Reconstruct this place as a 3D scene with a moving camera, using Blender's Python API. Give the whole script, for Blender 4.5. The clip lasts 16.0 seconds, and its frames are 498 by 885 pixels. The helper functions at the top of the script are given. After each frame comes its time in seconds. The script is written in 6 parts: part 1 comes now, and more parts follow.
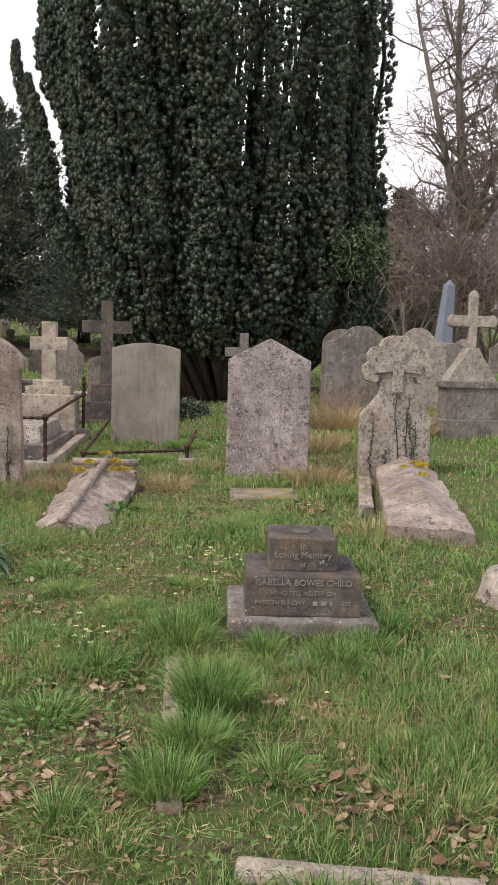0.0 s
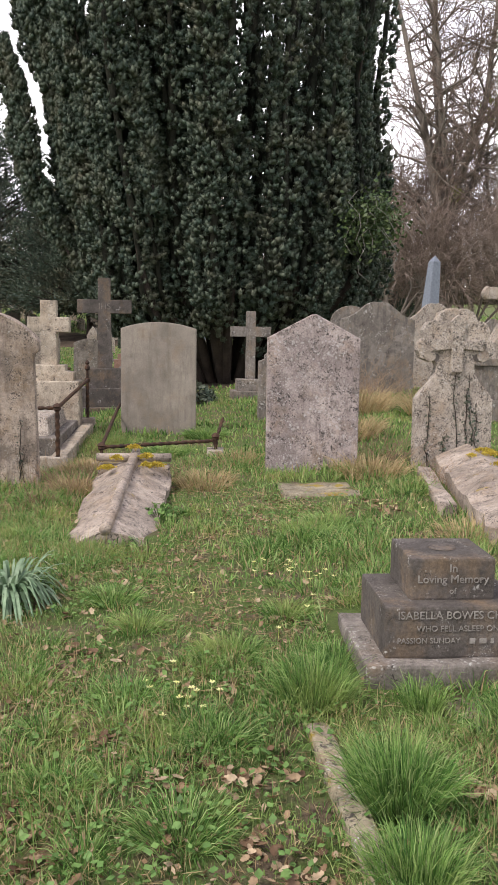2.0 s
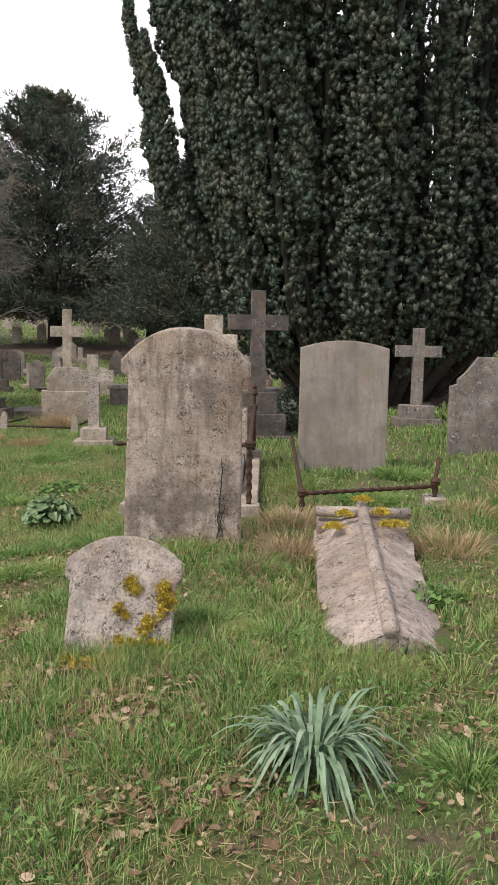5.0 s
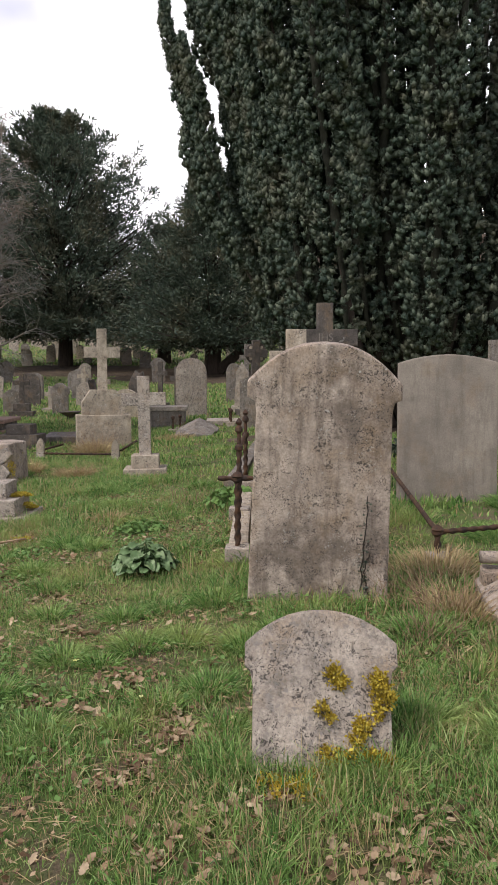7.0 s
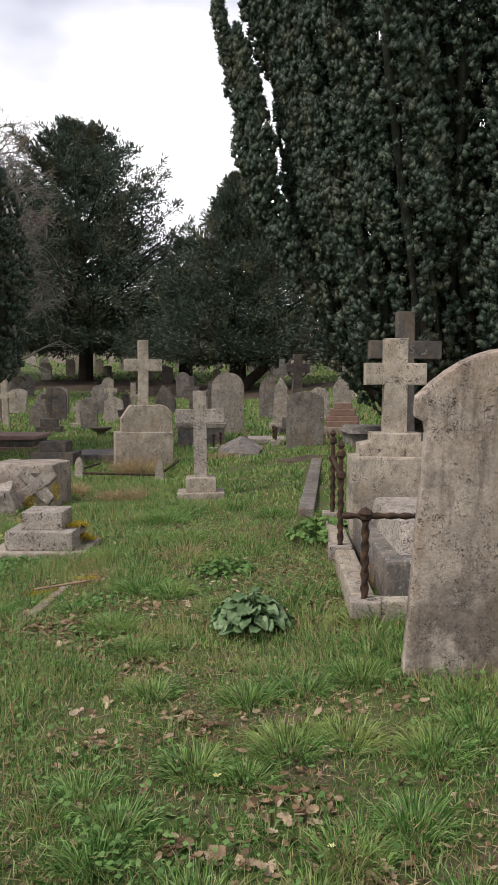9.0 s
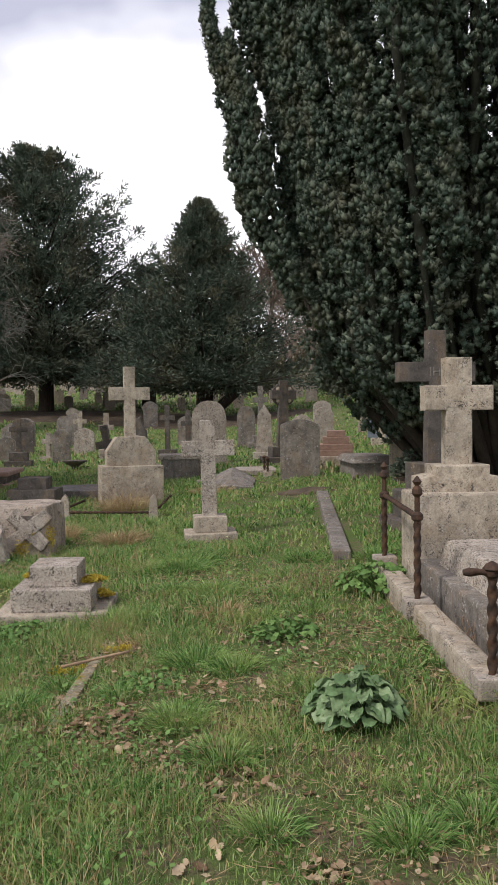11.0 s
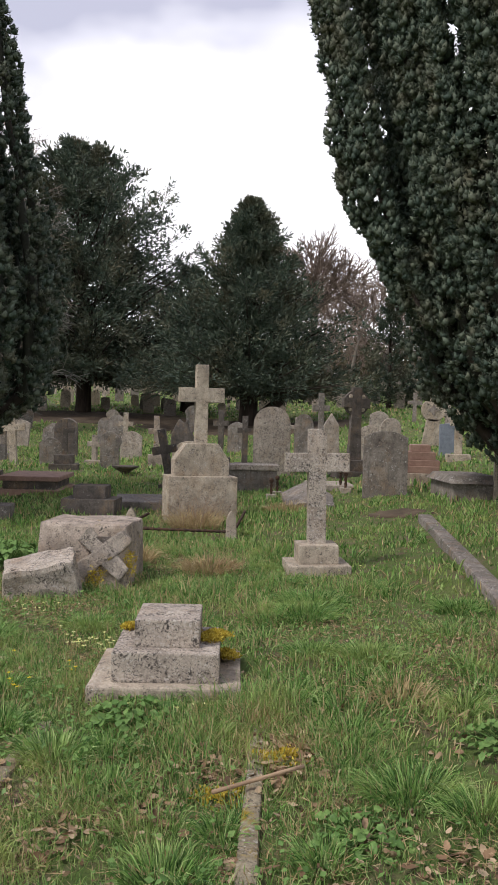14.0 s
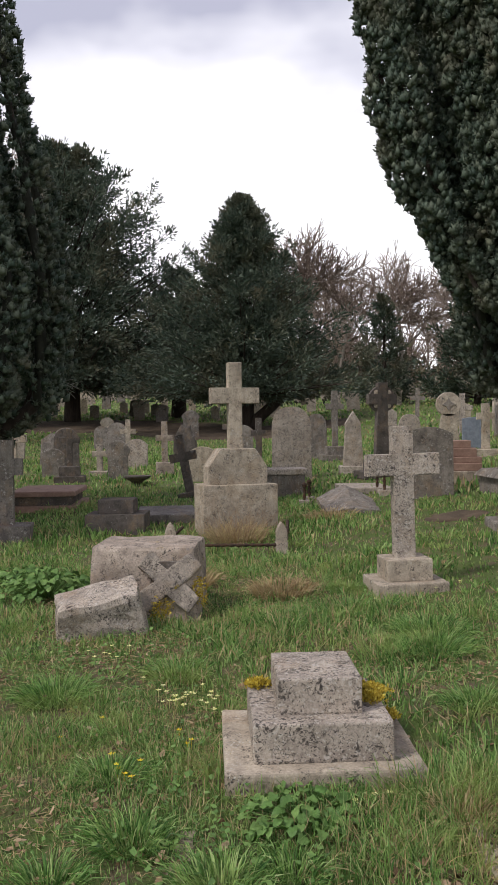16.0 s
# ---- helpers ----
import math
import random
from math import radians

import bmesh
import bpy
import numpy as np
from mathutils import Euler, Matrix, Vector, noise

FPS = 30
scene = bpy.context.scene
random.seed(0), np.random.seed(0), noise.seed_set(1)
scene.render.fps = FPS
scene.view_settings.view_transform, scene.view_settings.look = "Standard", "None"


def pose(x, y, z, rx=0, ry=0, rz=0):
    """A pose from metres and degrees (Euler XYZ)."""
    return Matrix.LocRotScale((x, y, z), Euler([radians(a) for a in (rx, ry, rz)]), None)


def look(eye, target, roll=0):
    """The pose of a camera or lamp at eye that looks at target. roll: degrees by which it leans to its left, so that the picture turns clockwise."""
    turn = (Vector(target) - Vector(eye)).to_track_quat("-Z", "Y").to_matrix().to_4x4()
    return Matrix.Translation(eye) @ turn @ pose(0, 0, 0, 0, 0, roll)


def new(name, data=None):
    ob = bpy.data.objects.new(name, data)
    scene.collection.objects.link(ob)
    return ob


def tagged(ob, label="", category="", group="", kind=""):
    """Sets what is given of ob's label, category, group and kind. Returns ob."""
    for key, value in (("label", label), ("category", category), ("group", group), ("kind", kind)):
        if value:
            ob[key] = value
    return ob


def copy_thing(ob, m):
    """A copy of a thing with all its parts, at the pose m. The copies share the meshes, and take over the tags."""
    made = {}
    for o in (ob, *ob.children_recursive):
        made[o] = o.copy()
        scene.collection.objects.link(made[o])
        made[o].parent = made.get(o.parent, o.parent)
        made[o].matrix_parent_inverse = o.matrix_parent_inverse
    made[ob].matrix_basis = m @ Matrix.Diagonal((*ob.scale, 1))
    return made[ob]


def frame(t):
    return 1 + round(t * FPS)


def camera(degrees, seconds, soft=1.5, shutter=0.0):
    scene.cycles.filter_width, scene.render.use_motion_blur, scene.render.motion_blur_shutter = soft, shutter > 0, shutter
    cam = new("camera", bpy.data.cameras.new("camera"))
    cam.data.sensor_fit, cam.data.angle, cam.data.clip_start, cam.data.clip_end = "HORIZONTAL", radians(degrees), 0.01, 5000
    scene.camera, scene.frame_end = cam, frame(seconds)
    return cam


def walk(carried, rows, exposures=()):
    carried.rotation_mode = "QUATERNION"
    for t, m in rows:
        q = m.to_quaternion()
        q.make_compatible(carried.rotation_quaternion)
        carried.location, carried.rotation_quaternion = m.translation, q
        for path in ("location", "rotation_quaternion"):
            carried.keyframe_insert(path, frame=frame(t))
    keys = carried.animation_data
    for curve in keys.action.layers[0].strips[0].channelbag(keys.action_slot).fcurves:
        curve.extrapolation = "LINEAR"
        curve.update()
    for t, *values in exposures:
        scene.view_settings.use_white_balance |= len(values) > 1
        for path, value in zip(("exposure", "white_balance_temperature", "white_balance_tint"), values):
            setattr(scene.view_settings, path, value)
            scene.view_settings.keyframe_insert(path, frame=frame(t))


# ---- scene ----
cam = camera(33.2, 16.0, soft=0.95)
PATH = [
    (0, (-0.079, -0.559, 1.356), (-0.044, 1.43, 1.147), 1.7),
    (0.5, (-0.177, -0.283, 1.369), (-0.199, 1.705, 1.155), 1.5),
    (1, (-0.345, -0.07, 1.347), (-0.374, 1.917, 1.122), 2.1),
    (1.5, (-0.591, 0.17, 1.334), (-0.441, 2.151, 1.104), 1.6),
    (2, (-0.758, 0.417, 1.303), (-0.64, 2.397, 1.054), 0.8),
    (2.5, (-0.9, 0.717, 1.324), (-0.818, 2.7, 1.076), 0.1),
    (3, (-1.12, 0.907, 1.325), (-0.836, 2.872, 1.079), -1.4),
    (3.5, (-1.35, 1.181, 1.32), (-1.176, 3.159, 1.081), -3.3),
    (4, (-1.542, 1.419, 1.323), (-1.523, 3.407, 1.103), -2.2),
    (6.5, (-2.437, 2.608, 1.325), (-2.525, 4.596, 1.122), 2.4),
    (7, (-2.707, 2.772, 1.329), (-2.787, 4.763, 1.158), -0.2),
    (7.5, (-2.888, 2.996, 1.29), (-2.988, 4.986, 1.119), -0.5),
    (8, (-3.043, 3.313, 1.305), (-3.164, 5.303, 1.143), 0.1),
    (8.5, (-3.262, 3.5, 1.323), (-3.371, 5.491, 1.166), 1.0),
    (9, (-3.412, 3.753, 1.315), (-3.518, 5.746, 1.182), 0.3),
    (11.5, (-4.257, 4.889, 1.325), (-4.238, 6.888, 1.268), -0.9),
    (12, (-4.389, 5.138, 1.334), (-4.369, 7.137, 1.283), -1.3),
    (12.5, (-4.507, 5.34, 1.318), (-4.468, 7.339, 1.264), 0.5),
    (13, (-4.713, 5.596, 1.308), (-4.603, 7.593, 1.262), -1.0),
    (13.5, (-4.84, 5.821, 1.295), (-4.769, 7.819, 1.241), -0.7),
    (14, (-4.939, 6.153, 1.308), (-4.997, 8.152, 1.26), 1.5),
    (14.5, (-5.076, 6.376, 1.3), (-5.141, 8.374, 1.252), 2.3),
    (15, (-5.319, 6.606, 1.292), (-5.261, 8.605, 1.245), -2.4),
    (15.5, (-5.52, 6.849, 1.254), (-5.546, 8.848, 1.211), -2.1),
    (16, (-5.705, 7.124, 1.284), (-5.717, 9.123, 1.244), -0.8),
]
walk(cam, [(t, look(eye, target, roll)) for t, eye, target, roll in PATH], exposures=[(0.0, 0.72, 6600, 14), (1.0, 0.82, 6600, 14), (2.5, 0.94, 6600, 14), (4.0, 0.93, 6600, 14), (7.0, 0.66, 6560, 13), (9.0, 0.5, 6500, 11), (11.5, 0.6, 6500, 11), (13.5, 0.63, 6500, 12), (14.5, 0.52, 6500, 12), (16.0, 0.43, 6500, 12)])


# ---- light ----
SUN_EL, SUN_AZ = 52.0, 235.0
world = bpy.data.worlds.new("overcast_sky")
scene.world = world
world.use_nodes = True
wt = world.node_tree
for n in list(wt.nodes):
    wt.nodes.remove(n)
w_out = wt.nodes.new("ShaderNodeOutputWorld")
w_bg = wt.nodes.new("ShaderNodeBackground")
w_sky = wt.nodes.new("ShaderNodeTexSky")
w_sky.sky_type, w_sky.sun_disc = "NISHITA", False
w_sky.sun_elevation, w_sky.sun_rotation = radians(SUN_EL), radians(SUN_AZ)
w_tc = wt.nodes.new("ShaderNodeTexCoord")
w_map = wt.nodes.new("ShaderNodeMapping")
w_map.inputs["Scale"].default_value = (1.0, 1.0, 2.2)
w_map.inputs["Location"].default_value = (0.35, 0.1, 0.42)
w_noise = wt.nodes.new("ShaderNodeTexNoise")
w_noise.inputs["Scale"].default_value = 1.5
w_noise.inputs["Detail"].default_value = 5.0
w_noise.inputs["Roughness"].default_value = 0.45
w_ramp = wt.nodes.new("ShaderNodeValToRGB")
w_ramp.color_ramp.elements[0].position, w_ramp.color_ramp.elements[0].color = 0.505, (10.5, 10.4, 10.7, 1)
w_ramp.color_ramp.elements[1].position, w_ramp.color_ramp.elements[1].color = 0.605, (4.3, 4.35, 5.3, 1)
w_mix = wt.nodes.new("ShaderNodeMix")
w_mix.data_type = "RGBA"
w_mix.inputs[0].default_value = 0.9
wt.links.new(w_tc.outputs["Generated"], w_map.inputs["Vector"])
wt.links.new(w_map.outputs[0], w_noise.inputs["Vector"])
w_sep = wt.nodes.new("ShaderNodeSeparateXYZ")
w_up = wt.nodes.new("ShaderNodeMath")
w_up.operation = "MULTIPLY_ADD"
w_up.inputs[1].default_value, w_up.inputs[2].default_value = 0.80, -0.262
w_sum = wt.nodes.new("ShaderNodeMath")
wt.links.new(w_tc.outputs["Generated"], w_sep.inputs[0])
wt.links.new(w_sep.outputs["Z"], w_up.inputs[0])
wt.links.new(w_up.outputs[0], w_sum.inputs[0])
wt.links.new(w_noise.outputs["Fac"], w_sum.inputs[1])
wt.links.new(w_sum.outputs[0], w_ramp.inputs[0])
wt.links.new(w_sky.outputs[0], w_mix.inputs[6])
wt.links.new(w_ramp.outputs[0], w_mix.inputs[7])
wt.links.new(w_mix.outputs[2], w_bg.inputs["Color"])
w_bg.inputs["Strength"].default_value = 0.1
wt.links.new(w_bg.outputs[0], w_out.inputs["Surface"])

sun = new("sun", bpy.data.lights.new("sun", "SUN"))
sun.data.energy, sun.data.angle, sun.data.color = 1.85, radians(11), (1.0, 0.95, 0.88)
az, el = radians(SUN_AZ), radians(SUN_EL)
sun.matrix_world = look((0, 0, 30), (-math.sin(az) * math.cos(el), -math.cos(az) * math.cos(el), 30 - math.sin(el)))


# ---- materials ----
def mat(name, rough=0.8, metal=0.0):
    m = bpy.data.materials.new(name)
    m.use_nodes = True
    b = m.node_tree.nodes["Principled BSDF"]
    b.inputs["Roughness"].default_value, b.inputs["Metallic"].default_value = rough, metal
    b.inputs["Specular IOR Level"].default_value = 0.25
    return m, m.node_tree, b


def node(nt, kind, **values):
    n = nt.nodes.new(kind)
    for k, v in values.items():
        n.inputs[k.replace("_", " ")].default_value = v
    return n


def ramp(nt, fac, stops):
    r = nt.nodes.new("ShaderNodeValToRGB")
    while len(r.color_ramp.elements) < len(stops):
        r.color_ramp.elements.new(0.5)
    for e, (p, c) in zip(r.color_ramp.elements, stops):
        e.position, e.color = p, (*c, 1) if len(c) == 3 else (c[0], c[0], c[0], 1)
    nt.links.new(fac, r.inputs[0])
    return r.outputs[0]


def mix(nt, fac, a, b, mode="MIX"):
    m = nt.nodes.new("ShaderNodeMix")
    m.data_type, m.blend_type = "RGBA", mode
    for sock, v in ((m.inputs[0], fac), (m.inputs[6], a), (m.inputs[7], b)):
        if isinstance(v, (int, float)):
            sock.default_value = v
        elif isinstance(v, tuple):
            sock.default_value = (*v, 1)
        else:
            nt.links.new(v, sock)
    return m.outputs[2]


def coords(nt, scale=(1, 1, 1), shift=True, world_space=False):
    if world_space:
        src = nt.nodes.new("ShaderNodeNewGeometry").outputs["Position"]
    else:
        src = nt.nodes.new("ShaderNodeTexCoord").outputs["Object"]
    if shift and not world_space:
        info = nt.nodes.new("ShaderNodeObjectInfo")
        mul = nt.nodes.new("ShaderNodeMath")
        mul.operation = "MULTIPLY"
        mul.inputs[1].default_value = 37.0
        nt.links.new(info.outputs["Random"], mul.inputs[0])
        add = nt.nodes.new("ShaderNodeVectorMath")
        nt.links.new(src, add.inputs[0])
        nt.links.new(mul.outputs[0], add.inputs[1])
        src = add.outputs[0]
    mp = nt.nodes.new("ShaderNodeMapping")
    mp.inputs["Scale"].default_value = scale
    nt.links.new(src, mp.inputs["Vector"])
    return mp.outputs[0]


def noise_tex(nt, vec, scale, detail=6.0, rough=0.6):
    n = node(nt, "ShaderNodeTexNoise", Scale=scale, Detail=detail, Roughness=rough)
    nt.links.new(vec, n.inputs["Vector"])
    return n.outputs["Fac"]


def bump(nt, bsdf, height, strength=0.4, dist=0.01):
    b = node(nt, "ShaderNodeBump", Strength=strength, Distance=dist)
    nt.links.new(height, b.inputs["Height"])
    nt.links.new(b.outputs[0], bsdf.inputs["Normal"])


def stone(name, light, dark, lichen=(0.55, 0.54, 0.5), lichen_amt=0.5, black_amt=0.4, streak=0.5, spot=22.0, moss=0.0, rough=0.9, warm=0.5, grain=0.5, blotch=0.75, patchy=0.25):
    """Weathered stone: blotches, rain streaks, pale lichen rosettes, ochre tinges and dark spots."""
    light, dark = tuple(c * 0.93 for c in light), tuple(c * 0.93 for c in dark)
    m, nt, b = mat(name, rough)
    v = coords(nt)
    vs = coords(nt, (1, 1, 0.13))
    big = noise_tex(nt, v, 2.6, 8, 0.68)
    mid = noise_tex(nt, v, 11.0, 8, 0.72)
    streaks = noise_tex(nt, vs, 15.0, 6, 0.66)
    fine = noise_tex(nt, v, 75.0, 6, 0.75)
    deep = tuple(c * 0.55 for c in dark)
    col = mix(nt, ramp(nt, big, [(0.38, (0.0,)), (0.62, (1.0,))]), dark, light)
    col = mix(nt, ramp(nt, noise_tex(nt, v, 1.9, 7, 0.66), [(0.50, (0.0,)), (0.60, (patchy,))]), col, deep)
    col = mix(nt, ramp(nt, mid, [(0.47, (0.0,)), (0.66, (blotch,))]), col, deep)
    col = mix(nt, ramp(nt, noise_tex(nt, coords(nt, (1, 1, 0.8)), 4.3, 7, 0.7), [(0.50, (0.0,)), (0.70, (warm,))]), col, (0.27, 0.18, 0.10))
    col = mix(nt, ramp(nt, streaks, [(0.50, (0.0,)), (0.66, (streak,))]), col, deep)
    col = mix(nt, grain, col, mix(nt, ramp(nt, fine, [(0.3, (0.0,)), (0.7, (1.0,))]), (0.18, 0.17, 0.16), (0.84, 0.83, 0.81)), "OVERLAY")
    warp = mix(nt, 0.07, v, node_color(nt, v, 16.0))
    for scale, amt, where_scale in ((spot, lichen_amt, 5.5), (spot * 2.3, lichen_amt + 0.15, 8.0)):
        vor = node(nt, "ShaderNodeTexVoronoi", Scale=scale)
        nt.links.new(warp, vor.inputs["Vector"])
        spots = ramp(nt, vor.outputs["Distance"], [(0.22, (1.0,)), (0.40, (0.0,))])
        where = ramp(nt, noise_tex(nt, v, where_scale, 6, 0.7), [(0.66 - 0.24 * amt, (0.0,)), (0.74 - 0.22 * amt, (0.7,))])
        lic = mix(nt, 1.0, spots, where, "MULTIPLY")
        col = mix(nt, lic, col, lichen)
    for scale, amt in ((spot * 0.8, black_amt), (spot * 1.9, black_amt + 0.2)):
        vor = node(nt, "ShaderNodeTexVoronoi", Scale=scale)
        nt.links.new(mix(nt, 0.12, v, node_color(nt, v, 24.0)), vor.inputs["Vector"])
        blk = mix(nt, 1.0, ramp(nt, vor.outputs["Distance"], [(0.24, (0.9,)), (0.42, (0.0,))]),
                  ramp(nt, noise_tex(nt, v, 9.5, 6, 0.75), [(0.66 - 0.26 * amt, (0.0,)), (0.73 - 0.22 * amt, (1.0,))]), "MULTIPLY")
        col = mix(nt, blk, col, (0.045, 0.04, 0.036))
    if moss:
        where = ramp(nt, noise_tex(nt, v, 5.0, 7, 0.75), [(0.66 - 0.25 * moss, (0.0,)), (0.72 - 0.2 * moss, (1.0,))])
        col = mix(nt, where, col, mix(nt, fine, (0.16, 0.12, 0.02), (0.40, 0.29, 0.04)))
    nt.links.new(col, b.inputs["Base Color"])
    bump(nt, b, mix(nt, 0.45, fine, mix(nt, 0.6, big, mid)), 0.7, 0.014)
    return m


def node_color(nt, vec, scale):
    n = node(nt, "ShaderNodeTexNoise", Scale=scale, Detail=3.0)
    nt.links.new(vec, n.inputs["Vector"])
    return n.outputs["Color"]


def foliage(name, cols, rough=0.6, translucent=0.25, patch=1.5, tint=None):
    """Leaves: hue by island and by patch, with some light through them."""
    m, nt, b = mat(name, rough)
    geo = nt.nodes.new("ShaderNodeNewGeometry")
    n = len(cols)
    base = ramp(nt, geo.outputs["Random Per Island"], [(i / max(1, n - 1), c) for i, c in enumerate(cols)])
    zone = noise_tex(nt, coords(nt, world_space=True), patch, 4, 0.6)
    if tint:
        base = mix(nt, ramp(nt, zone, [(0.5, (0.0,)), (0.68, (0.75,))]), base, tint)
    base = mix(nt, 0.5, base, mix(nt, zone, (0.25, 0.25, 0.25), (0.8, 0.8, 0.8)), "OVERLAY")
    small = ramp(nt, noise_tex(nt, coords(nt, world_space=True), 22.0, 4, 0.65), [(0.32, (0.25,)), (0.68, (0.75,))])
    base = mix(nt, 0.6, base, small, "OVERLAY")
    nt.links.new(base, b.inputs["Base Color"])
    if translucent:
        tr = nt.nodes.new("ShaderNodeBsdfTranslucent")
        nt.links.new(base, tr.inputs["Color"])
        ms = nt.nodes.new("ShaderNodeMixShader")
        ms.inputs[0].default_value = translucent
        nt.links.new(b.outputs[0], ms.inputs[1])
        nt.links.new(tr.outputs[0], ms.inputs[2])
        nt.links.new(ms.outputs[0], nt.nodes["Material Output"].inputs["Surface"])
    return m


def surface(name, a, c, scale=8.0, rough=0.85, metal=0.0, stretch=(1, 1, 1), depth=0.01, strength=0.5):
    m, nt, b = mat(name, rough, metal)
    v = coords(nt, stretch)
    f = noise_tex(nt, v, scale, 6, 0.65)
    f2 = noise_tex(nt, v, scale * 6, 4, 0.6)
    col = mix(nt, ramp(nt, f, [(0.35, (0.0,)), (0.65, (1.0,))]), a, c)
    col = mix(nt, 0.5, col, mix(nt, f2, (0.2, 0.2, 0.2), (0.8, 0.8, 0.8)), "OVERLAY")
    nt.links.new(col, b.inputs["Base Color"])
    bump(nt, b, mix(nt, 0.5, f, f2), strength, depth)
    return m


M_PINK = stone("lichened_purplish_limestone", (0.47, 0.40, 0.375), (0.28, 0.235, 0.225), lichen=(0.5, 0.47, 0.45), lichen_amt=0.75, black_amt=0.65, spot=26)
M_PALE = stone("smooth_grey_stone", (0.34, 0.30, 0.25), (0.25, 0.22, 0.185), lichen_amt=-0.4, black_amt=-0.4, streak=0.4, warm=0.3, grain=0.25, blotch=0.25, patchy=0.3)
M_ARCH = stone("rain_streaked_limestone", (0.62, 0.52, 0.44), (0.36, 0.295, 0.245), lichen_amt=0.3, black_amt=0.62, streak=0.85, spot=44, warm=0.6, blotch=0.55, patchy=0.95)
M_WHITE = stone("whitish_weathered_limestone", (0.54, 0.475, 0.405), (0.37, 0.32, 0.265), lichen=(0.26, 0.25, 0.24), lichen_amt=0.7, black_amt=0.5, streak=0.2, spot=34)
M_MOSSY = stone("limestone_with_yellow_moss", (0.47, 0.41, 0.345), (0.28, 0.245, 0.21), lichen=(0.20, 0.185, 0.17), lichen_amt=0.85, black_amt=0.75, streak=0.3, spot=40, moss=0.06)
M_DARK = stone("dark_sooty_stone", (0.15, 0.13, 0.115), (0.085, 0.075, 0.068), lichen_amt=0.2, black_amt=0.2, streak=0.3)
M_BROWN = stone("brown_granite_block", (0.155, 0.137, 0.122), (0.09, 0.08, 0.072), lichen_amt=0.25, black_amt=0.3, streak=0.3, spot=40)
M_SPOT = stone("heavily_spotted_stone", (0.54, 0.47, 0.395), (0.34, 0.295, 0.25), lichen=(0.52, 0.48, 0.43), lichen_amt=0.9, black_amt=0.85, streak=0.1, spot=38)
M_CREAM = stone("cream_stone", (0.55, 0.475, 0.38), (0.36, 0.31, 0.245), lichen_amt=0.4, black_amt=0.5, streak=0.3, spot=30)
M_GREY = stone("grey_headstone", (0.29, 0.261, 0.233), (0.165, 0.147, 0.129), lichen_amt=0.45, black_amt=0.4, streak=0.5)
M_PINKW = stone("pinkish_white_marble", (0.53, 0.45, 0.38), (0.30, 0.25, 0.205), lichen=(0.26, 0.23, 0.21), lichen_amt=0.65, black_amt=0.6, streak=0.15, spot=30, moss=0.18)
M_KERB = stone("mossy_kerb_stone", (0.40, 0.35, 0.25), (0.22, 0.19, 0.13), lichen_amt=0.4, black_amt=0.55, streak=0.1, spot=30, moss=0.42)
M_BLUE = surface("blue_grey_granite", (0.15, 0.175, 0.21), (0.22, 0.245, 0.285), 14, 0.45)
M_RED = surface("reddish_sandstone", (0.24, 0.15, 0.12), (0.33, 0.22, 0.17), 7)
M_IRON = surface("rusty_iron", (0.035, 0.028, 0.025), (0.11, 0.06, 0.035), 18, 0.75, 0.35, depth=0.004)
M_LETTER = surface("worn_lead_lettering", (0.30, 0.28, 0.25), (0.20, 0.18, 0.16), 30, 0.8)
M_MOSS = foliage("orange_moss", [(0.26, 0.185, 0.025), (0.48, 0.36, 0.04), (0.56, 0.47, 0.10)], 0.95, 0.1, 14)
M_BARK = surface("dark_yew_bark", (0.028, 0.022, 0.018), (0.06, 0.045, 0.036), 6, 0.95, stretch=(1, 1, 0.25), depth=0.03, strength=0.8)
M_GREYBARK = surface("grey_brown_bark", (0.13, 0.11, 0.09), (0.22, 0.19, 0.16), 5, 0.95, stretch=(1, 1, 0.3), depth=0.03)
M_TWIG = surface("brown_twigs", (0.14, 0.105, 0.085), (0.24, 0.185, 0.15), 3, 0.95)
M_TWIGRED = surface("reddish_twigs", (0.22, 0.17, 0.14), (0.32, 0.26, 0.22), 3, 0.95)
M_TWIGPALE = surface("pale_lichened_twigs", (0.15, 0.14, 0.125), (0.28, 0.265, 0.24), 3, 0.95)
M_YEW = foliage("yew_needles", [(0.032, 0.052, 0.038), (0.054, 0.078, 0.056), (0.078, 0.102, 0.072), (0.104, 0.124, 0.088)], 0.65, 0.06, 1.6, (0.088, 0.080, 0.050))
# near-black yew colour: the crown's inner shade is put into the base colour
M_YEWSHADE = foliage("shade_dark_inner_yew_twigs", [(0.014, 0.017, 0.011), (0.026, 0.026, 0.017)], 0.8, 0.0, 3.0)
M_YEWFAR = foliage("broad_yew_needles", [(0.036, 0.058, 0.042), (0.066, 0.092, 0.064), (0.105, 0.128, 0.088)], 0.6, 0.14, 0.5, (0.135, 0.115, 0.07))
M_GRASS = foliage("meadow_grass", [(0.040, 0.110, 0.024), (0.098, 0.215, 0.050), (0.18, 0.325, 0.080), (0.265, 0.415, 0.125), (0.375, 0.455, 0.19)], 0.45, 0.35, 2.1, (0.32, 0.36, 0.12))
M_DRY = foliage("dry_straw_grass", [(0.336, 0.264, 0.132), (0.504, 0.408, 0.228), (0.408, 0.288, 0.144)], 0.7, 0.3, 2.0)
M_LEAF = foliage("dead_oak_leaves", [(0.11, 0.066, 0.038), (0.22, 0.140, 0.078), (0.34, 0.240, 0.145), (0.47, 0.365, 0.24)], 0.65, 0.15, 6.0)
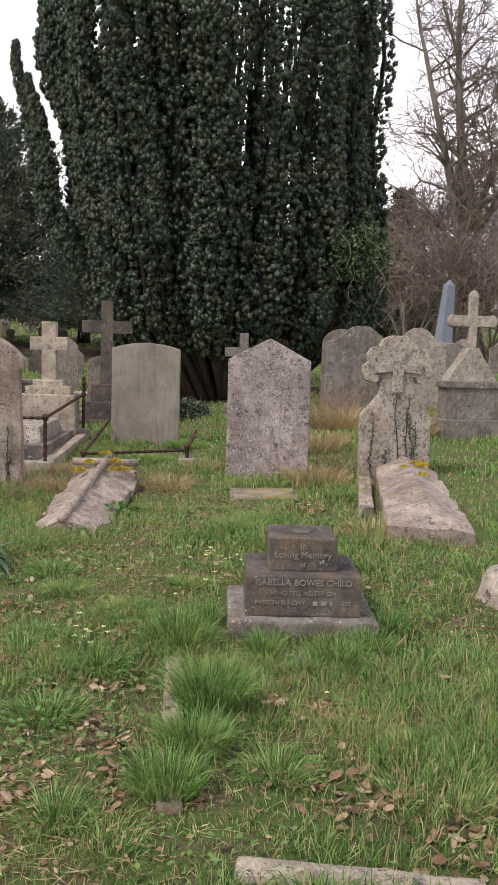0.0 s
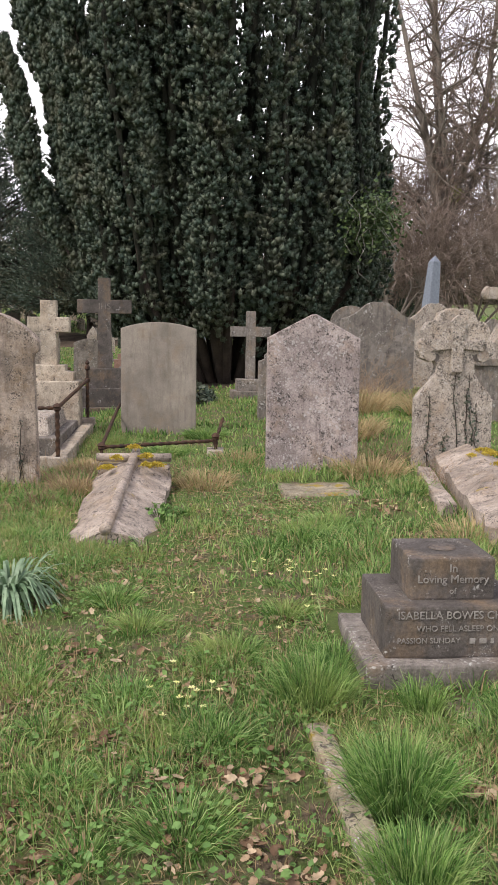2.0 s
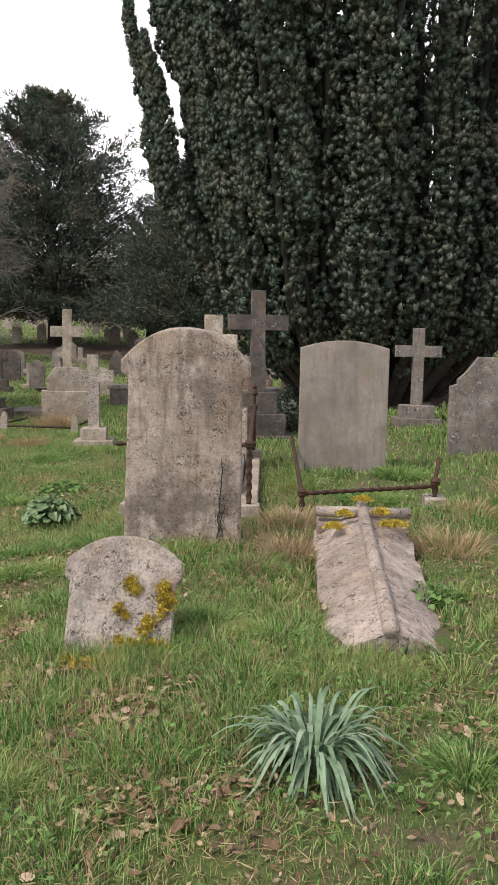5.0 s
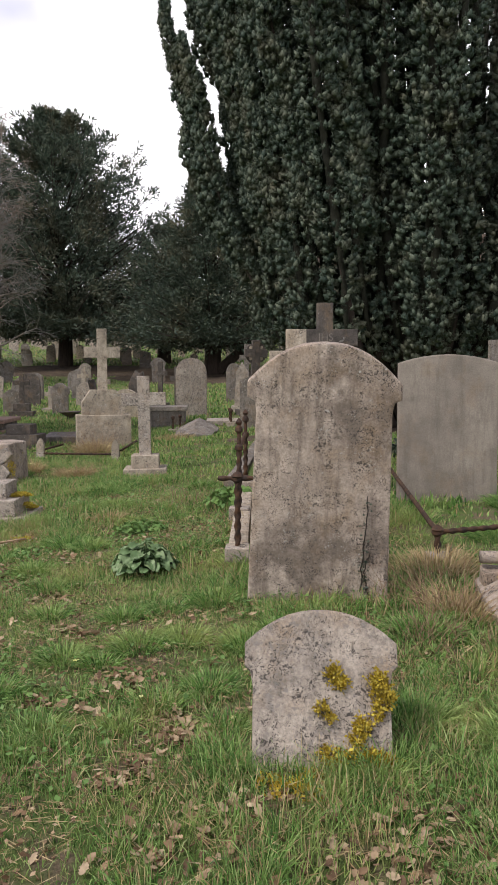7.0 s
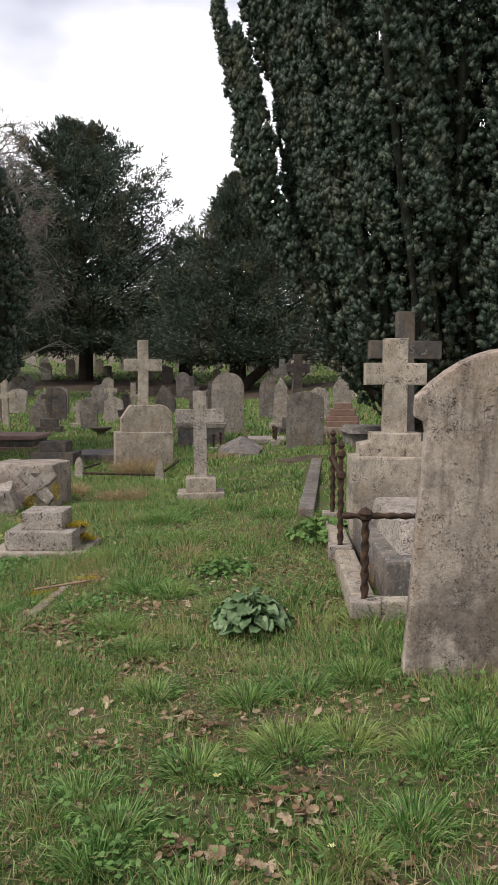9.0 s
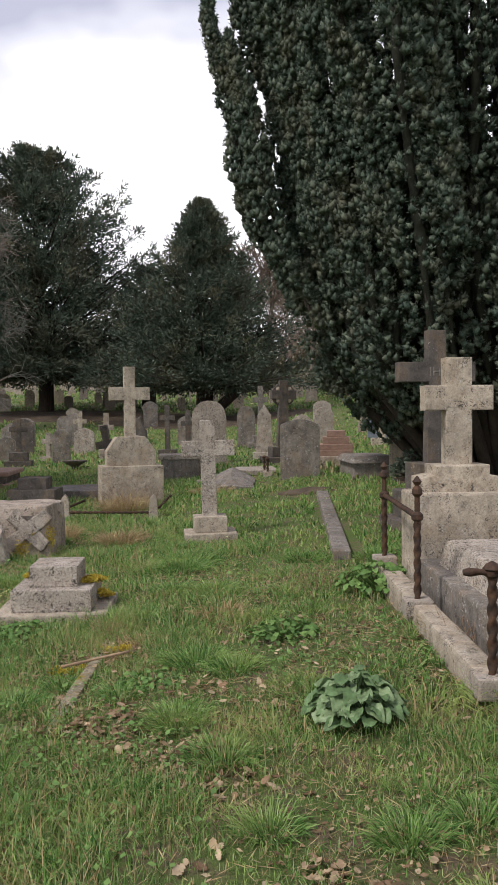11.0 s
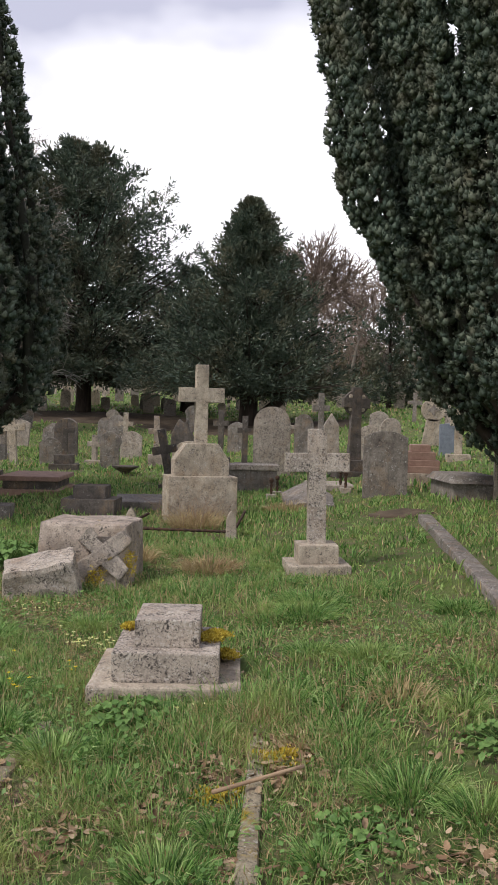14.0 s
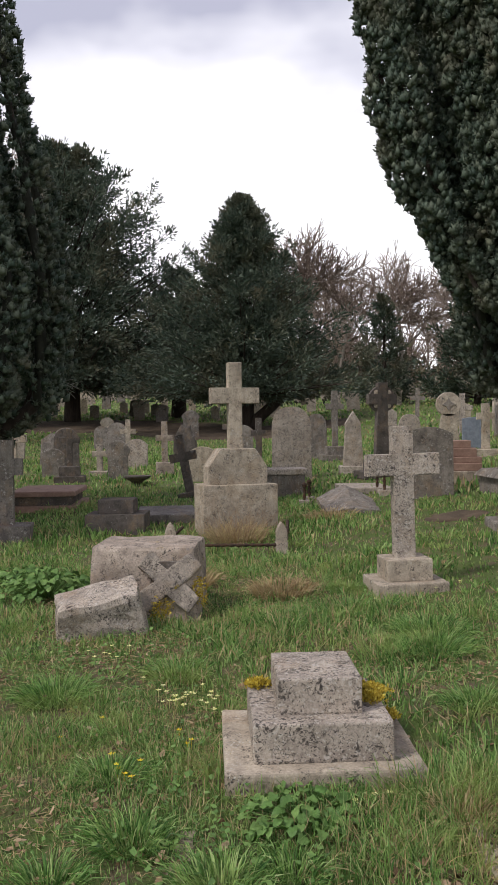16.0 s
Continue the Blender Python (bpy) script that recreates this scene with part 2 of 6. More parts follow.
M_DOCK = foliage("broad_grey_green_leaves", [(0.11, 0.185, 0.075), (0.16, 0.245, 0.11), (0.23, 0.31, 0.16)], 0.4, 0.2, 4.0)
M_DAFF = foliage("blue_green_strap_leaves", [(0.115, 0.190, 0.100), (0.185, 0.275, 0.160), (0.270, 0.355, 0.230)], 0.45, 0.2, 4.0)
M_WEED = foliage("small_weed_leaves", [(0.084, 0.168, 0.042), (0.140, 0.252, 0.070), (0.182, 0.294, 0.084)], 0.5, 0.25, 3.0)
M_MISTLE = foliage("mistletoe_leaves", [(0.16, 0.17, 0.05), (0.24, 0.24, 0.08)], 0.6, 0.2)
M_CREEP = foliage("creeper_leaves", [(0.03, 0.055, 0.02), (0.055, 0.09, 0.03), (0.09, 0.12, 0.045)], 0.5, 0.12)
M_STALK = surface("dead_brown_stalks", (0.22, 0.14, 0.09), (0.38, 0.27, 0.17), 4, 0.9)
M_HEDGE = foliage("winter_hedge", [(0.07, 0.06, 0.045), (0.14, 0.115, 0.08), (0.10, 0.10, 0.05), (0.2, 0.16, 0.12)], 0.8, 0.1, 0.1)
M_PETAL = foliage("pale_yellow_petals", [(0.80, 0.78, 0.28), (0.86, 0.84, 0.42)], 0.6, 0.3)
M_GOLD = foliage("bright_yellow_petals", [(0.80, 0.60, 0.03), (0.85, 0.66, 0.06)], 0.6, 0.3)


def ground_material():
    m, nt, b = mat("soil_moss_and_turf", 0.95)
    v = coords(nt, world_space=True)
    big = noise_tex(nt, v, 0.9, 6, 0.6)
    mid = noise_tex(nt, v, 5.0, 6, 0.65)
    fine = ramp(nt, noise_tex(nt, v, 60.0, 7, 0.8), [(0.3, (0.0,)), (0.68, (1.0,))])
    soil = mix(nt, fine, (0.06, 0.045, 0.03), (0.25, 0.185, 0.12))
    turf = mix(nt, fine, (0.045, 0.075, 0.02), (0.15, 0.21, 0.055))
    col = mix(nt, ramp(nt, mid, [(0.36, (0.0,)), (0.52, (1.0,))]), soil, turf)
    col = mix(nt, ramp(nt, big, [(0.55, (0.0,)), (0.75, (0.5,))]), col, (0.20, 0.19, 0.075))
    nt.links.new(col, b.inputs["Base Color"])
    bump(nt, b, mix(nt, 0.5, mid, fine), 0.7, 0.03)
    return m


M_GROUND = ground_material()
# brown earth with the tree shade worked into its dark tone
M_SHADESOIL = surface("shade_darkened_brown_earth", (0.045, 0.034, 0.024), (0.125, 0.092, 0.062), 3.0, 0.95, depth=0.03)


# ---- building helpers ----
def g(x, y):
    """Height of the ground: it climbs to the right and rises behind the graves."""
    x, y = np.asarray(x, float), np.asarray(y, float)
    z = -0.1 + 0.042 * np.clip(y - 3, 0, 13) * np.clip((x + 5.5) / 5.5, 0, 1.3)
    z = z + 0.032 * np.clip(y - 16, 0, 18) + 0.07 * np.clip(y - 34, 0, 16) + 0.07 * np.maximum(0, y - 50) - 0.05 * np.maximum(0, y - 120)
    near = np.clip((40 - y) / 20, 0, 1)
    return z + near * (0.012 * np.sin(2.3 * x + 1.1 * y) + 0.012 * np.sin(1.3 * x - 2.9 * y + 1) + 0.006 * np.sin(6.1 * x + 4.7 * y))


def gz(x, y):
    return float(g(x, y))


def from_bm(name, bm, material, smooth=False):
    me = bpy.data.meshes.new(name)
    bm.to_mesh(me)
    bm.free()
    if material:
        me.materials.append(material)
    if smooth:
        me.polygons.foreach_set("use_smooth", [True] * len(me.polygons))
    return me


def part(name, bm, material, parent, label="", m=None, smooth=False):
    """Link a bmesh as one mesh object under a thing or part."""
    ob = new(name, from_bm(name, bm, material, smooth))
    ob.parent = parent
    if m is not None:
        ob.matrix_local = m
    return tagged(ob, label)


def thing(name, m, label, category, group="", kind=""):
    ob = new(name)
    ob.empty_display_size = 0.1
    ob.matrix_world = m
    return tagged(ob, label, category, group, kind)


def mesh_np(name, verts, faces, material):
    """A mesh from arrays: verts (n,3) and a list of face arrays (k,3) or (k,4)."""
    me = bpy.data.meshes.new(name)
    verts = np.asarray(verts, np.float32)
    me.vertices.add(len(verts))
    me.vertices.foreach_set("co", verts.ravel())
    loops = np.concatenate([f.ravel() for f in faces]).astype(np.int32)
    sizes = np.concatenate([np.full(len(f), f.shape[1]) for f in faces]).astype(np.int32)
    starts = np.concatenate([[0], np.cumsum(sizes)[:-1]]).astype(np.int32)
    me.loops.add(len(loops))
    me.loops.foreach_set("vertex_index", loops)
    me.polygons.add(len(sizes))
    me.polygons.foreach_set("loop_start", starts)
    me.polygons.foreach_set("loop_total", sizes)
    me.materials.append(material)
    me.update(calc_edges=True)
    return me


def unit(a):
    return a / np.maximum(1e-9, np.linalg.norm(a, axis=1, keepdims=True))


def blades(p, d, length, width, droop=0.3, rng=None):
    """Curved tapering blades: five vertices each. Returns verts and faces."""
    n = len(p)
    rng = rng or np.random.default_rng(1)
    s = unit(np.cross(d, rng.normal(size=(n, 3)))) * (np.asarray(width) / 2).reshape(-1, 1)
    ln = np.asarray(length).reshape(-1, 1)
    flat = d * [1, 1, 0]
    mid = p + d * ln * 0.55
    tip = p + d * ln + (flat * 0.5 + [0, 0, -1]) * ln * droop * rng.uniform(0.2, 1, (n, 1))
    v = np.stack([p - s, p + s, mid - s * 0.8, mid + s * 0.8, tip], 1).reshape(-1, 3)
    i = (np.arange(n) * 5)[:, None]
    return v, [i + np.array([[0, 1, 3, 2]]), i + np.array([[2, 3, 4]])]


def leaflets(p, d, length, width, rng):
    """Flat lozenge leaflets: four vertices each."""
    n = len(p)
    s = unit(np.cross(d, rng.normal(size=(n, 3)))) * (np.asarray(width) / 2).reshape(-1, 1)
    ln = np.asarray(length).reshape(-1, 1)
    v = np.stack([p, p + d * ln * 0.5 + s, p + d * ln, p + d * ln * 0.5 - s], 1).reshape(-1, 3)
    i = (np.arange(n) * 4)[:, None]
    return v, [i + np.array([[0, 1, 2, 3]])]


def needle_puffs(p, d, r, count, leaf, width, rng):
    """Rounded needle clumps: a small dense heart bristling with needle sprays."""
    n = len(p)
    a = unit(np.cross(d, rng.normal(size=(n, 3))))
    b = np.cross(d, a)
    r = np.asarray(r).reshape(-1, 1)
    v = np.stack([a * r, b * r, -a * r, -b * r, d * r * 1.5, -d * r * 1.2], 1) * rng.uniform(0.7, 1.2, (n, 6, 1)) + p[:, None]
    f = np.array([[0, 1, 4], [1, 2, 4], [2, 3, 4], [3, 0, 4], [1, 0, 5], [2, 1, 5], [3, 2, 5], [0, 3, 5]])
    heart = (v.reshape(-1, 3), [((np.arange(n) * 6)[:, None, None] + f[None]).reshape(-1, 3)])
    off = rng.normal(0, 1, (n, count, 3)) + d[:, None] * 0.6
    off = off / np.linalg.norm(off, axis=2, keepdims=True)
    q = (p[:, None] + off * r[:, None] * 0.75).reshape(-1, 3)
    e = unit((off + d[:, None] * 0.35 + [0, 0, 0.3]).reshape(-1, 3))
    m = len(q)
    return join_np(heart, leaflets(q, e, leaf * rng.uniform(0.65, 1.3, m), width * rng.uniform(0.7, 1.3, m), rng))


def plumes(p, d, length, count, leaf, width, spread, rng, thick=0.3):
    """Brushy upright tufts: each a short twig set round with lozenge sprays."""
    n = len(p)
    t = rng.uniform(0.0, 1.0, (n, count, 1))
    off = rng.normal(0, 1, (n, count, 3))
    ln = np.asarray(length).reshape(-1, 1, 1)
    q = p[:, None] + d[:, None] * ln * t + off * ln * thick * (1.15 - t)
    e = d[:, None] + off * spread
    q, e = q.reshape(-1, 3), unit(e.reshape(-1, 3))
    m = len(q)
    return leaflets(q, e, leaf * rng.uniform(0.65, 1.3, m), width * rng.uniform(0.7, 1.3, m), rng)


def join_np(*sets):
    verts, quads, tris, off = [], [], [], 0
    for v, faces in sets:
        for f in faces:
            (quads if f.shape[1] == 4 else tris).append(f + off)
        verts.append(v)
        off += len(v)
    return np.concatenate(verts), [np.concatenate(x) for x in (quads, tris) if x]


def tubes(segs, sides=5):
    """Tapered tubes: rows of x0 y0 z0 x1 y1 z1 r0 r1."""
    segs = np.asarray(segs, float)
    p0, p1, r0, r1 = segs[:, :3], segs[:, 3:6], segs[:, 6:7], segs[:, 7:8]
    d = unit(p1 - p0)
    a = unit(np.cross(d, np.where(np.abs(d[:, 2:3]) > 0.9, [[1.0, 0, 0]], [[0, 0, 1.0]])))
    b = np.cross(d, a)
    n = len(segs)
    th = np.arange(sides) * 2 * np.pi / sides
    ring = a[:, None] * np.cos(th)[None, :, None] + b[:, None] * np.sin(th)[None, :, None]
    v = np.concatenate([p0[:, None] + ring * r0[:, None], p1[:, None] + ring * r1[:, None]], 1).reshape(-1, 3)
    k = np.arange(sides)
    f = np.stack([k, (k + 1) % sides, sides + (k + 1) % sides, sides + k], 1)
    return v, [((np.arange(n) * 2 * sides)[:, None, None] + f[None]).reshape(-1, 4)]


def knobbly(axis_pts, radii, sides, rng, rough=0.3):
    """A tube with an uneven, clumpy surface round a bent axis."""
    n = len(axis_pts)
    th = np.arange(sides) * 2 * np.pi / sides + (np.arange(n) % 2)[:, None] * np.pi / sides
    r = np.asarray(radii)[:, None] * rng.uniform(1 - rough, 1 + rough, (n, sides))
    v = np.stack([axis_pts[:, None, 0] + r * np.cos(th), axis_pts[:, None, 1] + r * np.sin(th), axis_pts[:, None, 2] + rng.uniform(-0.05, 0.05, (n, sides))], -1).reshape(-1, 3)
    k = np.arange(sides)
    f = np.stack([k, (k + 1) % sides, sides + (k + 1) % sides, sides + k], 1)
    return v, [((np.arange(n - 1) * sides)[:, None, None] + f[None]).reshape(-1, 4)]


def slab(outline, thick, bevel=0.012):
    """A standing slab: an outline in x and z, thick along y, with worn edges."""
    bm = bmesh.new()
    f = bm.faces.new([bm.verts.new((x, -thick / 2, z)) for x, z in outline])
    bmesh.ops.recalc_face_normals(bm, faces=[f])
    ext = bmesh.ops.extrude_face_region(bm, geom=[f])
    bmesh.ops.translate(bm, vec=(0, thick, 0), verts=[e for e in ext["geom"] if isinstance(e, bmesh.types.BMVert)])
    bmesh.ops.recalc_face_normals(bm, faces=bm.faces)
    if bevel:
        rim = [e for e in bm.edges if abs(e.verts[0].co.y - e.verts[1].co.y) < 1e-5]
        bmesh.ops.bevel(bm, geom=rim, offset=bevel, segments=2, affect="EDGES", profile=0.6)
    return bm


def block(w, d, h, bevel=0.012, top=1.0, z=0.0, cx=0.0, cy=0.0, wear=0.0):
    """A dressed stone block with rounded edges; top scales its upper face."""
    bm = bmesh.new()
    bmesh.ops.create_cube(bm, size=1)
    for v in bm.verts:
        s = top if v.co.z > 0 else 1.0
        v.co = (cx + v.co.x * w * s, cy + v.co.y * d * s, z + (v.co.z + 0.5) * h)
    if bevel:
        bmesh.ops.bevel(bm, geom=list(bm.edges), offset=bevel, segments=2, affect="EDGES", profile=0.6)
    if wear:
        bmesh.ops.subdivide_edges(bm, edges=[e for e in bm.edges if e.calc_length() > 0.08], cuts=4, use_grid_fill=True)
        for v in bm.verts:
            v.co += Vector(noise.noise_vector(v.co * 7)) * wear
    return bm


def arc(cx, cz, r, a0, a1, n=12, squash=1.0):
    return [(cx + r * math.cos(radians(a0 + (a1 - a0) * i / n)), cz + squash * r * math.sin(radians(a0 + (a1 - a0) * i / n))) for i in range(n + 1)]


def rod_between(a, b, r, twist=False, sides=10, n=40):
    """A bar from a to b; twisted square iron where asked."""
    a, b = Vector(a), Vector(b)
    d = b - a
    q = d.to_track_quat("Z", "Y")
    bm, rings = bmesh.new(), []
    n = n if twist else 4
    for i in range(n + 1):
        t = i / n
        rot = t * d.length * 40 if twist else 0
        ring = []
        for k in range(sides):
            th = 2 * math.pi * k / sides
            rr = r * (1.0 + 0.22 * math.cos(2 * (th * 1 - rot))) if twist else r * (1 + 0.06 * math.sin(9 * t + k))
            ring.append(bm.verts.new(a + d * t + q @ Vector((rr * math.cos(th), rr * math.sin(th), 0))))
        rings.append(ring)
    for r0, r1 in zip(rings, rings[1:]):
        for k in range(sides):
            bm.faces.new((r0[k], r0[(k + 1) % sides], r1[(k + 1) % sides], r1[k]))
    bm.faces.new(rings[0][::-1])
    bm.faces.new(rings[-1])
    return bm


def lathe(profile, sides=12):
    bm, rings = bmesh.new(), []
    for r, z in profile:
        rings.append([bm.verts.new((r * math.cos(2 * math.pi * k / sides), r * math.sin(2 * math.pi * k / sides), z)) for k in range(sides)])
    for r0, r1 in zip(rings, rings[1:]):
        for k in range(sides):
            bm.faces.new((r0[k], r0[(k + 1) % sides], r1[(k + 1) % sides], r1[k]))
    bm.faces.new(rings[0][::-1])
    bm.faces.new(rings[-1])
    return bm


def place(x, y, rz=0.0, lean_back=0.0, lean_side=0.0, sink=0.04):
    return pose(x, y, gz(x, y) - sink, 0, 0, rz) @ pose(0, 0, 0, -lean_back, lean_side, 0)


def cross_outline(w, h, t, arm_z, arm_t, taper=0.0):
    """A latin cross in x and z."""
    b = t / 2 + taper
    return [(-b, 0), (b, 0), (t / 2, arm_z), (w / 2, arm_z), (w / 2, arm_z + arm_t), (t / 2, arm_z + arm_t), (t / 2, h),
            (-t / 2, h), (-t / 2, arm_z + arm_t), (-w / 2, arm_z + arm_t), (-w / 2, arm_z), (-t / 2, arm_z)]


def lettering(text, size, m, parent, material=None, label="worn raised lettering"):
    cu = bpy.data.curves.new("lettering", "FONT")
    cu.body, cu.size, cu.extrude, cu.align_x = text, size, 0.002, "CENTER"
    tmp = bpy.data.objects.new("lettering_source", cu)
    scene.collection.objects.link(tmp)
    bpy.context.view_layer.update()
    me = bpy.data.meshes.new_from_object(tmp.evaluated_get(bpy.context.evaluated_depsgraph_get()))
    bpy.data.objects.remove(tmp)
    me.materials.clear()
    me.materials.append(material or M_LETTER)
    ob = new("lettering", me)
    ob.parent = parent
    ob.matrix_local = m
    return tagged(ob, label)


# ---- ground ----
def build_ground():
    def axis(lo, hi, step, far):
        mid = np.arange(lo, hi + step / 2, step)
        out = np.cumsum(step * 1.25 ** np.arange(1, 60))
        out = out[out < far]
        return np.concatenate([lo - out[::-1], mid, hi + out])
    xs, ys = axis(-9, 4, 0.12, 900), axis(0, 19, 0.12, 900)
    gx, gy = np.meshgrid(xs, ys)
    v = np.stack([gx, gy, g(gx, gy)], -1).reshape(-1, 3)
    nx, ny = len(xs), len(ys)
    i = (np.arange(ny - 1)[:, None] * nx + np.arange(nx - 1)[None]).ravel()
    me = mesh_np("ground", v, [np.stack([i, i + 1, i + nx + 1, i + nx], 1)], M_GROUND)
    me.polygons.foreach_set("use_smooth", [True] * len(me.polygons))
    tagged(new("ground", me), "rough churchyard turf with moss and bare soil", "ground", kind="structure")


build_ground()

# bare ground where nothing grows, coloured darker for the trees' shade: x, y, half width, half depth
EARTH = [(-15.0, 46.5, 7.0, 4.5), (-6.0, 41.5, 5.0, 3.6), (-10.5, 45.5, 4.5, 3.0), (-0.1, 17.0, 2.0, 1.5), (-11.0, 17.6, 1.9, 1.8), (-3.25, 17.2, 0.42, 0.30)]
for ex, ey, ew, ed in EARTH:
    a = np.arange(48) * 2 * np.pi / 48
    edge = 1 + 0.10 * np.sin(3 * a + ex) + 0.07 * np.sin(7 * a + ey) + 0.05 * np.sin(11 * a)
    ring = [np.stack([ex + ew * k * edge * np.cos(a), ey + ed * k * edge * np.sin(a)], -1) for k in (0.02, 0.35, 0.7, 0.9, 1.0)]
    xy = np.concatenate(ring)
    lift = np.repeat([0.03, 0.03, 0.03, 0.02, -0.03], 48)
    k = np.arange(48)
    quads = np.concatenate([np.stack([48 * r + k, 48 * r + (k + 1) % 48, 48 * (r + 1) + (k + 1) % 48, 48 * (r + 1) + k], 1)[:, ::-1] for r in range(4)])
    tagged(new("bare_earth", mesh_np("bare_earth", np.column_stack([xy, g(xy[:, 0], xy[:, 1]) + lift]), [quads], M_SHADESOIL)), "bare brown earth and needles under a yew, darkened for shade", "ground", kind="structure")


# ---- trees ----
def upright_yew(x, y, height, left, right, depth, columns, clumps, seed, label, z0=1.5, fan=(0.3, 0.72, 0.84, 0.95, 1.05, 1.01, 0.75), spires=()):
    """A columnar yew: many upright stems like ropes of needle clumps, fanning out from the foot."""
    rng = np.random.default_rng(seed)
    tree = thing("yew_tree", pose(x, y, gz(x, y) - 0.1), label, "tree", "upright yews")
    stems, cores, pos, dirs = [], [], [], []
    mean = (left + right) / 2
    for c in range(columns):
        outer = c < columns * 0.58
        ringf = rng.uniform(0.80, 1.06) if outer else rng.uniform(0.4, 0.85)
        th = 2 * math.pi * 0.618034 * c + rng.uniform(-0.1, 0.1)
        ox, oy = math.cos(th), math.sin(th)
        if ox > 0.5:
            ringf = min(ringf, 0.96)
        side = left * max(0, -ox) ** 0.5 + right * (1 - max(0, -ox) ** 0.5) if ox < 0 else right
        rad = rng.uniform(0.24, 0.40)
        hi = height * (rng.uniform(0.38, 0.95) if outer else rng.uniform(0.78, 1.0))
        if spires and ox * 0.85 - oy * 0.25 * (oy < 0) < -0.42:
            hi = rng.uniform(5.0, 7.4) if outer else min(hi, rng.uniform(5.5, 8.0))
        lo = z0 + rng.uniform(-0.35, 0.45) + (0 if outer else 0.4)

        def axis_at(z):
            k = np.interp(z, [0, 1.6, 3.2, 5.0, 7.0, 10.0, 14.0], fan) + max(0, ox) * np.interp(z, [0.5, 1.8, 3.2, 5.5], [0, 0.26, 0.20, 0])
            lean = side * ringf * k - rad * 0.6
            return np.stack([ox * lean + 0.05 * np.sin(z * 1.3 + c * 2.1), oy * lean * depth / mean + 0.05 * np.cos(z * 1.2 + c), z], -1)

        def radius(z):
            u = np.clip((z - lo) / (hi - lo), 0, 1)
            return rad * np.clip(np.minimum(0.75 + 1.6 * u, 1.0) * (1 - u ** 2.2) ** 0.85, 0.04, 1) * (1 + 0.10 * np.sin(z * 3.1 + c * 3))
        zz = np.linspace(0.0, hi, 12)
        ax = axis_at(zz)
        for a, b, q in zip(ax, ax[1:], np.linspace(0.10, 0.015, 11)):
            w = q if a[2] < lo + 0.2 else q * 0.4
            stems.append([*a, *b, w, w * 0.9])
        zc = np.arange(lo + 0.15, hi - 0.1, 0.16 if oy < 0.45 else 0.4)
        # thin core per column, coloured dark as the shade between clumps
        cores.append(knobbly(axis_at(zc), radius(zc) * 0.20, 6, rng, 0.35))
        far = oy * ringf > 0.62
        shown = min(hi, 8.8)
        n = int(clumps / columns * (1.5 if outer else 0.75) * (shown - lo) / (height * 0.6) * rad / 0.28 * (0.32 if far else 1.0))
        z = lo + (shown - lo) * rng.uniform(0, 1, n)
        z = np.where(rng.uniform(0, 1, n) < 0.08 * (hi > 8.8), rng.uniform(shown, hi, n), z)
        phi = math.atan2(oy, ox) + rng.uniform(-1.8, 1.8, n)
        knob = 1 + 0.16 * np.sin(z * 11 + 2.3 * phi + c) + 0.12 * np.sin(z * 17 - 4 * phi + 2 * c)
        nrm = np.stack([np.cos(phi), np.sin(phi), np.zeros(n)], -1)
        pos.append(axis_at(z) + nrm * (radius(z) * knob * rng.uniform(0.72, 1.0, n))[:, None])
        dirs.append(unit(nrm * 0.85 + [0, 0, 0.5]))
    for sx, sy, lo, hi, rad in spires:
        n = int(230 * (hi - lo) * rad / 0.28)
        u = rng.uniform(0, 1, n)
        z = lo + (hi - lo) * u
        phi = rng.uniform(0, 2 * np.pi, n)
        knob = 0.70 + 0.20 * np.sin(z * 6.5 + 1.5 * phi + sx * 9) + 0.16 * np.sin(z * 13 + 3 * phi + sx * 5)
        r = rad * knob * np.sin(np.pi * np.clip(0.08 + 0.90 * u, 0, 1)) ** 0.7 * np.sqrt(rng.uniform(0.2, 1, n))
        pos.append(np.stack([sx + 1.15 * (1 - u) ** 1.6 + r * np.cos(phi) + 0.07 * np.sin(2.3 * z + sx), sy + r * np.sin(phi), z], -1))
        dirs.append(unit(np.stack([np.cos(phi) * 0.5, np.sin(phi) * 0.5, np.full(n, 0.9)], -1)))
        zs = np.linspace(lo, hi - 0.2, 6)
        us = (zs - lo) / (hi - lo)
        for a, b, w in zip(range(5), range(1, 6), (0.04, 0.035, 0.03, 0.022, 0.014)):
            stems.append([sx + 1.15 * (1 - us[a]) ** 1.6, sy, zs[a], sx + 1.15 * (1 - us[b]) ** 1.6, sy, zs[b], w, w * 0.8])
    p, d = np.concatenate(pos), np.concatenate(dirs)
    d = unit(d + rng.normal(0, 0.28, d.shape))
    crown = new("crown", mesh_np("crown", *needle_puffs(p, unit(d + [0, 0, 0.4]), rng.uniform(0.036, 0.064, len(p)), 14, 0.046, 0.0155, rng), M_YEW))
    core = new("inner_foliage", mesh_np("inner_foliage", *join_np(*cores), M_YEWSHADE))
    trunk = new("trunk", mesh_np("trunk", *tubes(stems, 6), M_BARK))
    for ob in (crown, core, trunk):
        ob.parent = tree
    tagged(crown, "dark green rope-like needle clumps", kind="stuff")
    tagged(trunk, "many dark brown stems", kind="stuff")
    return tree


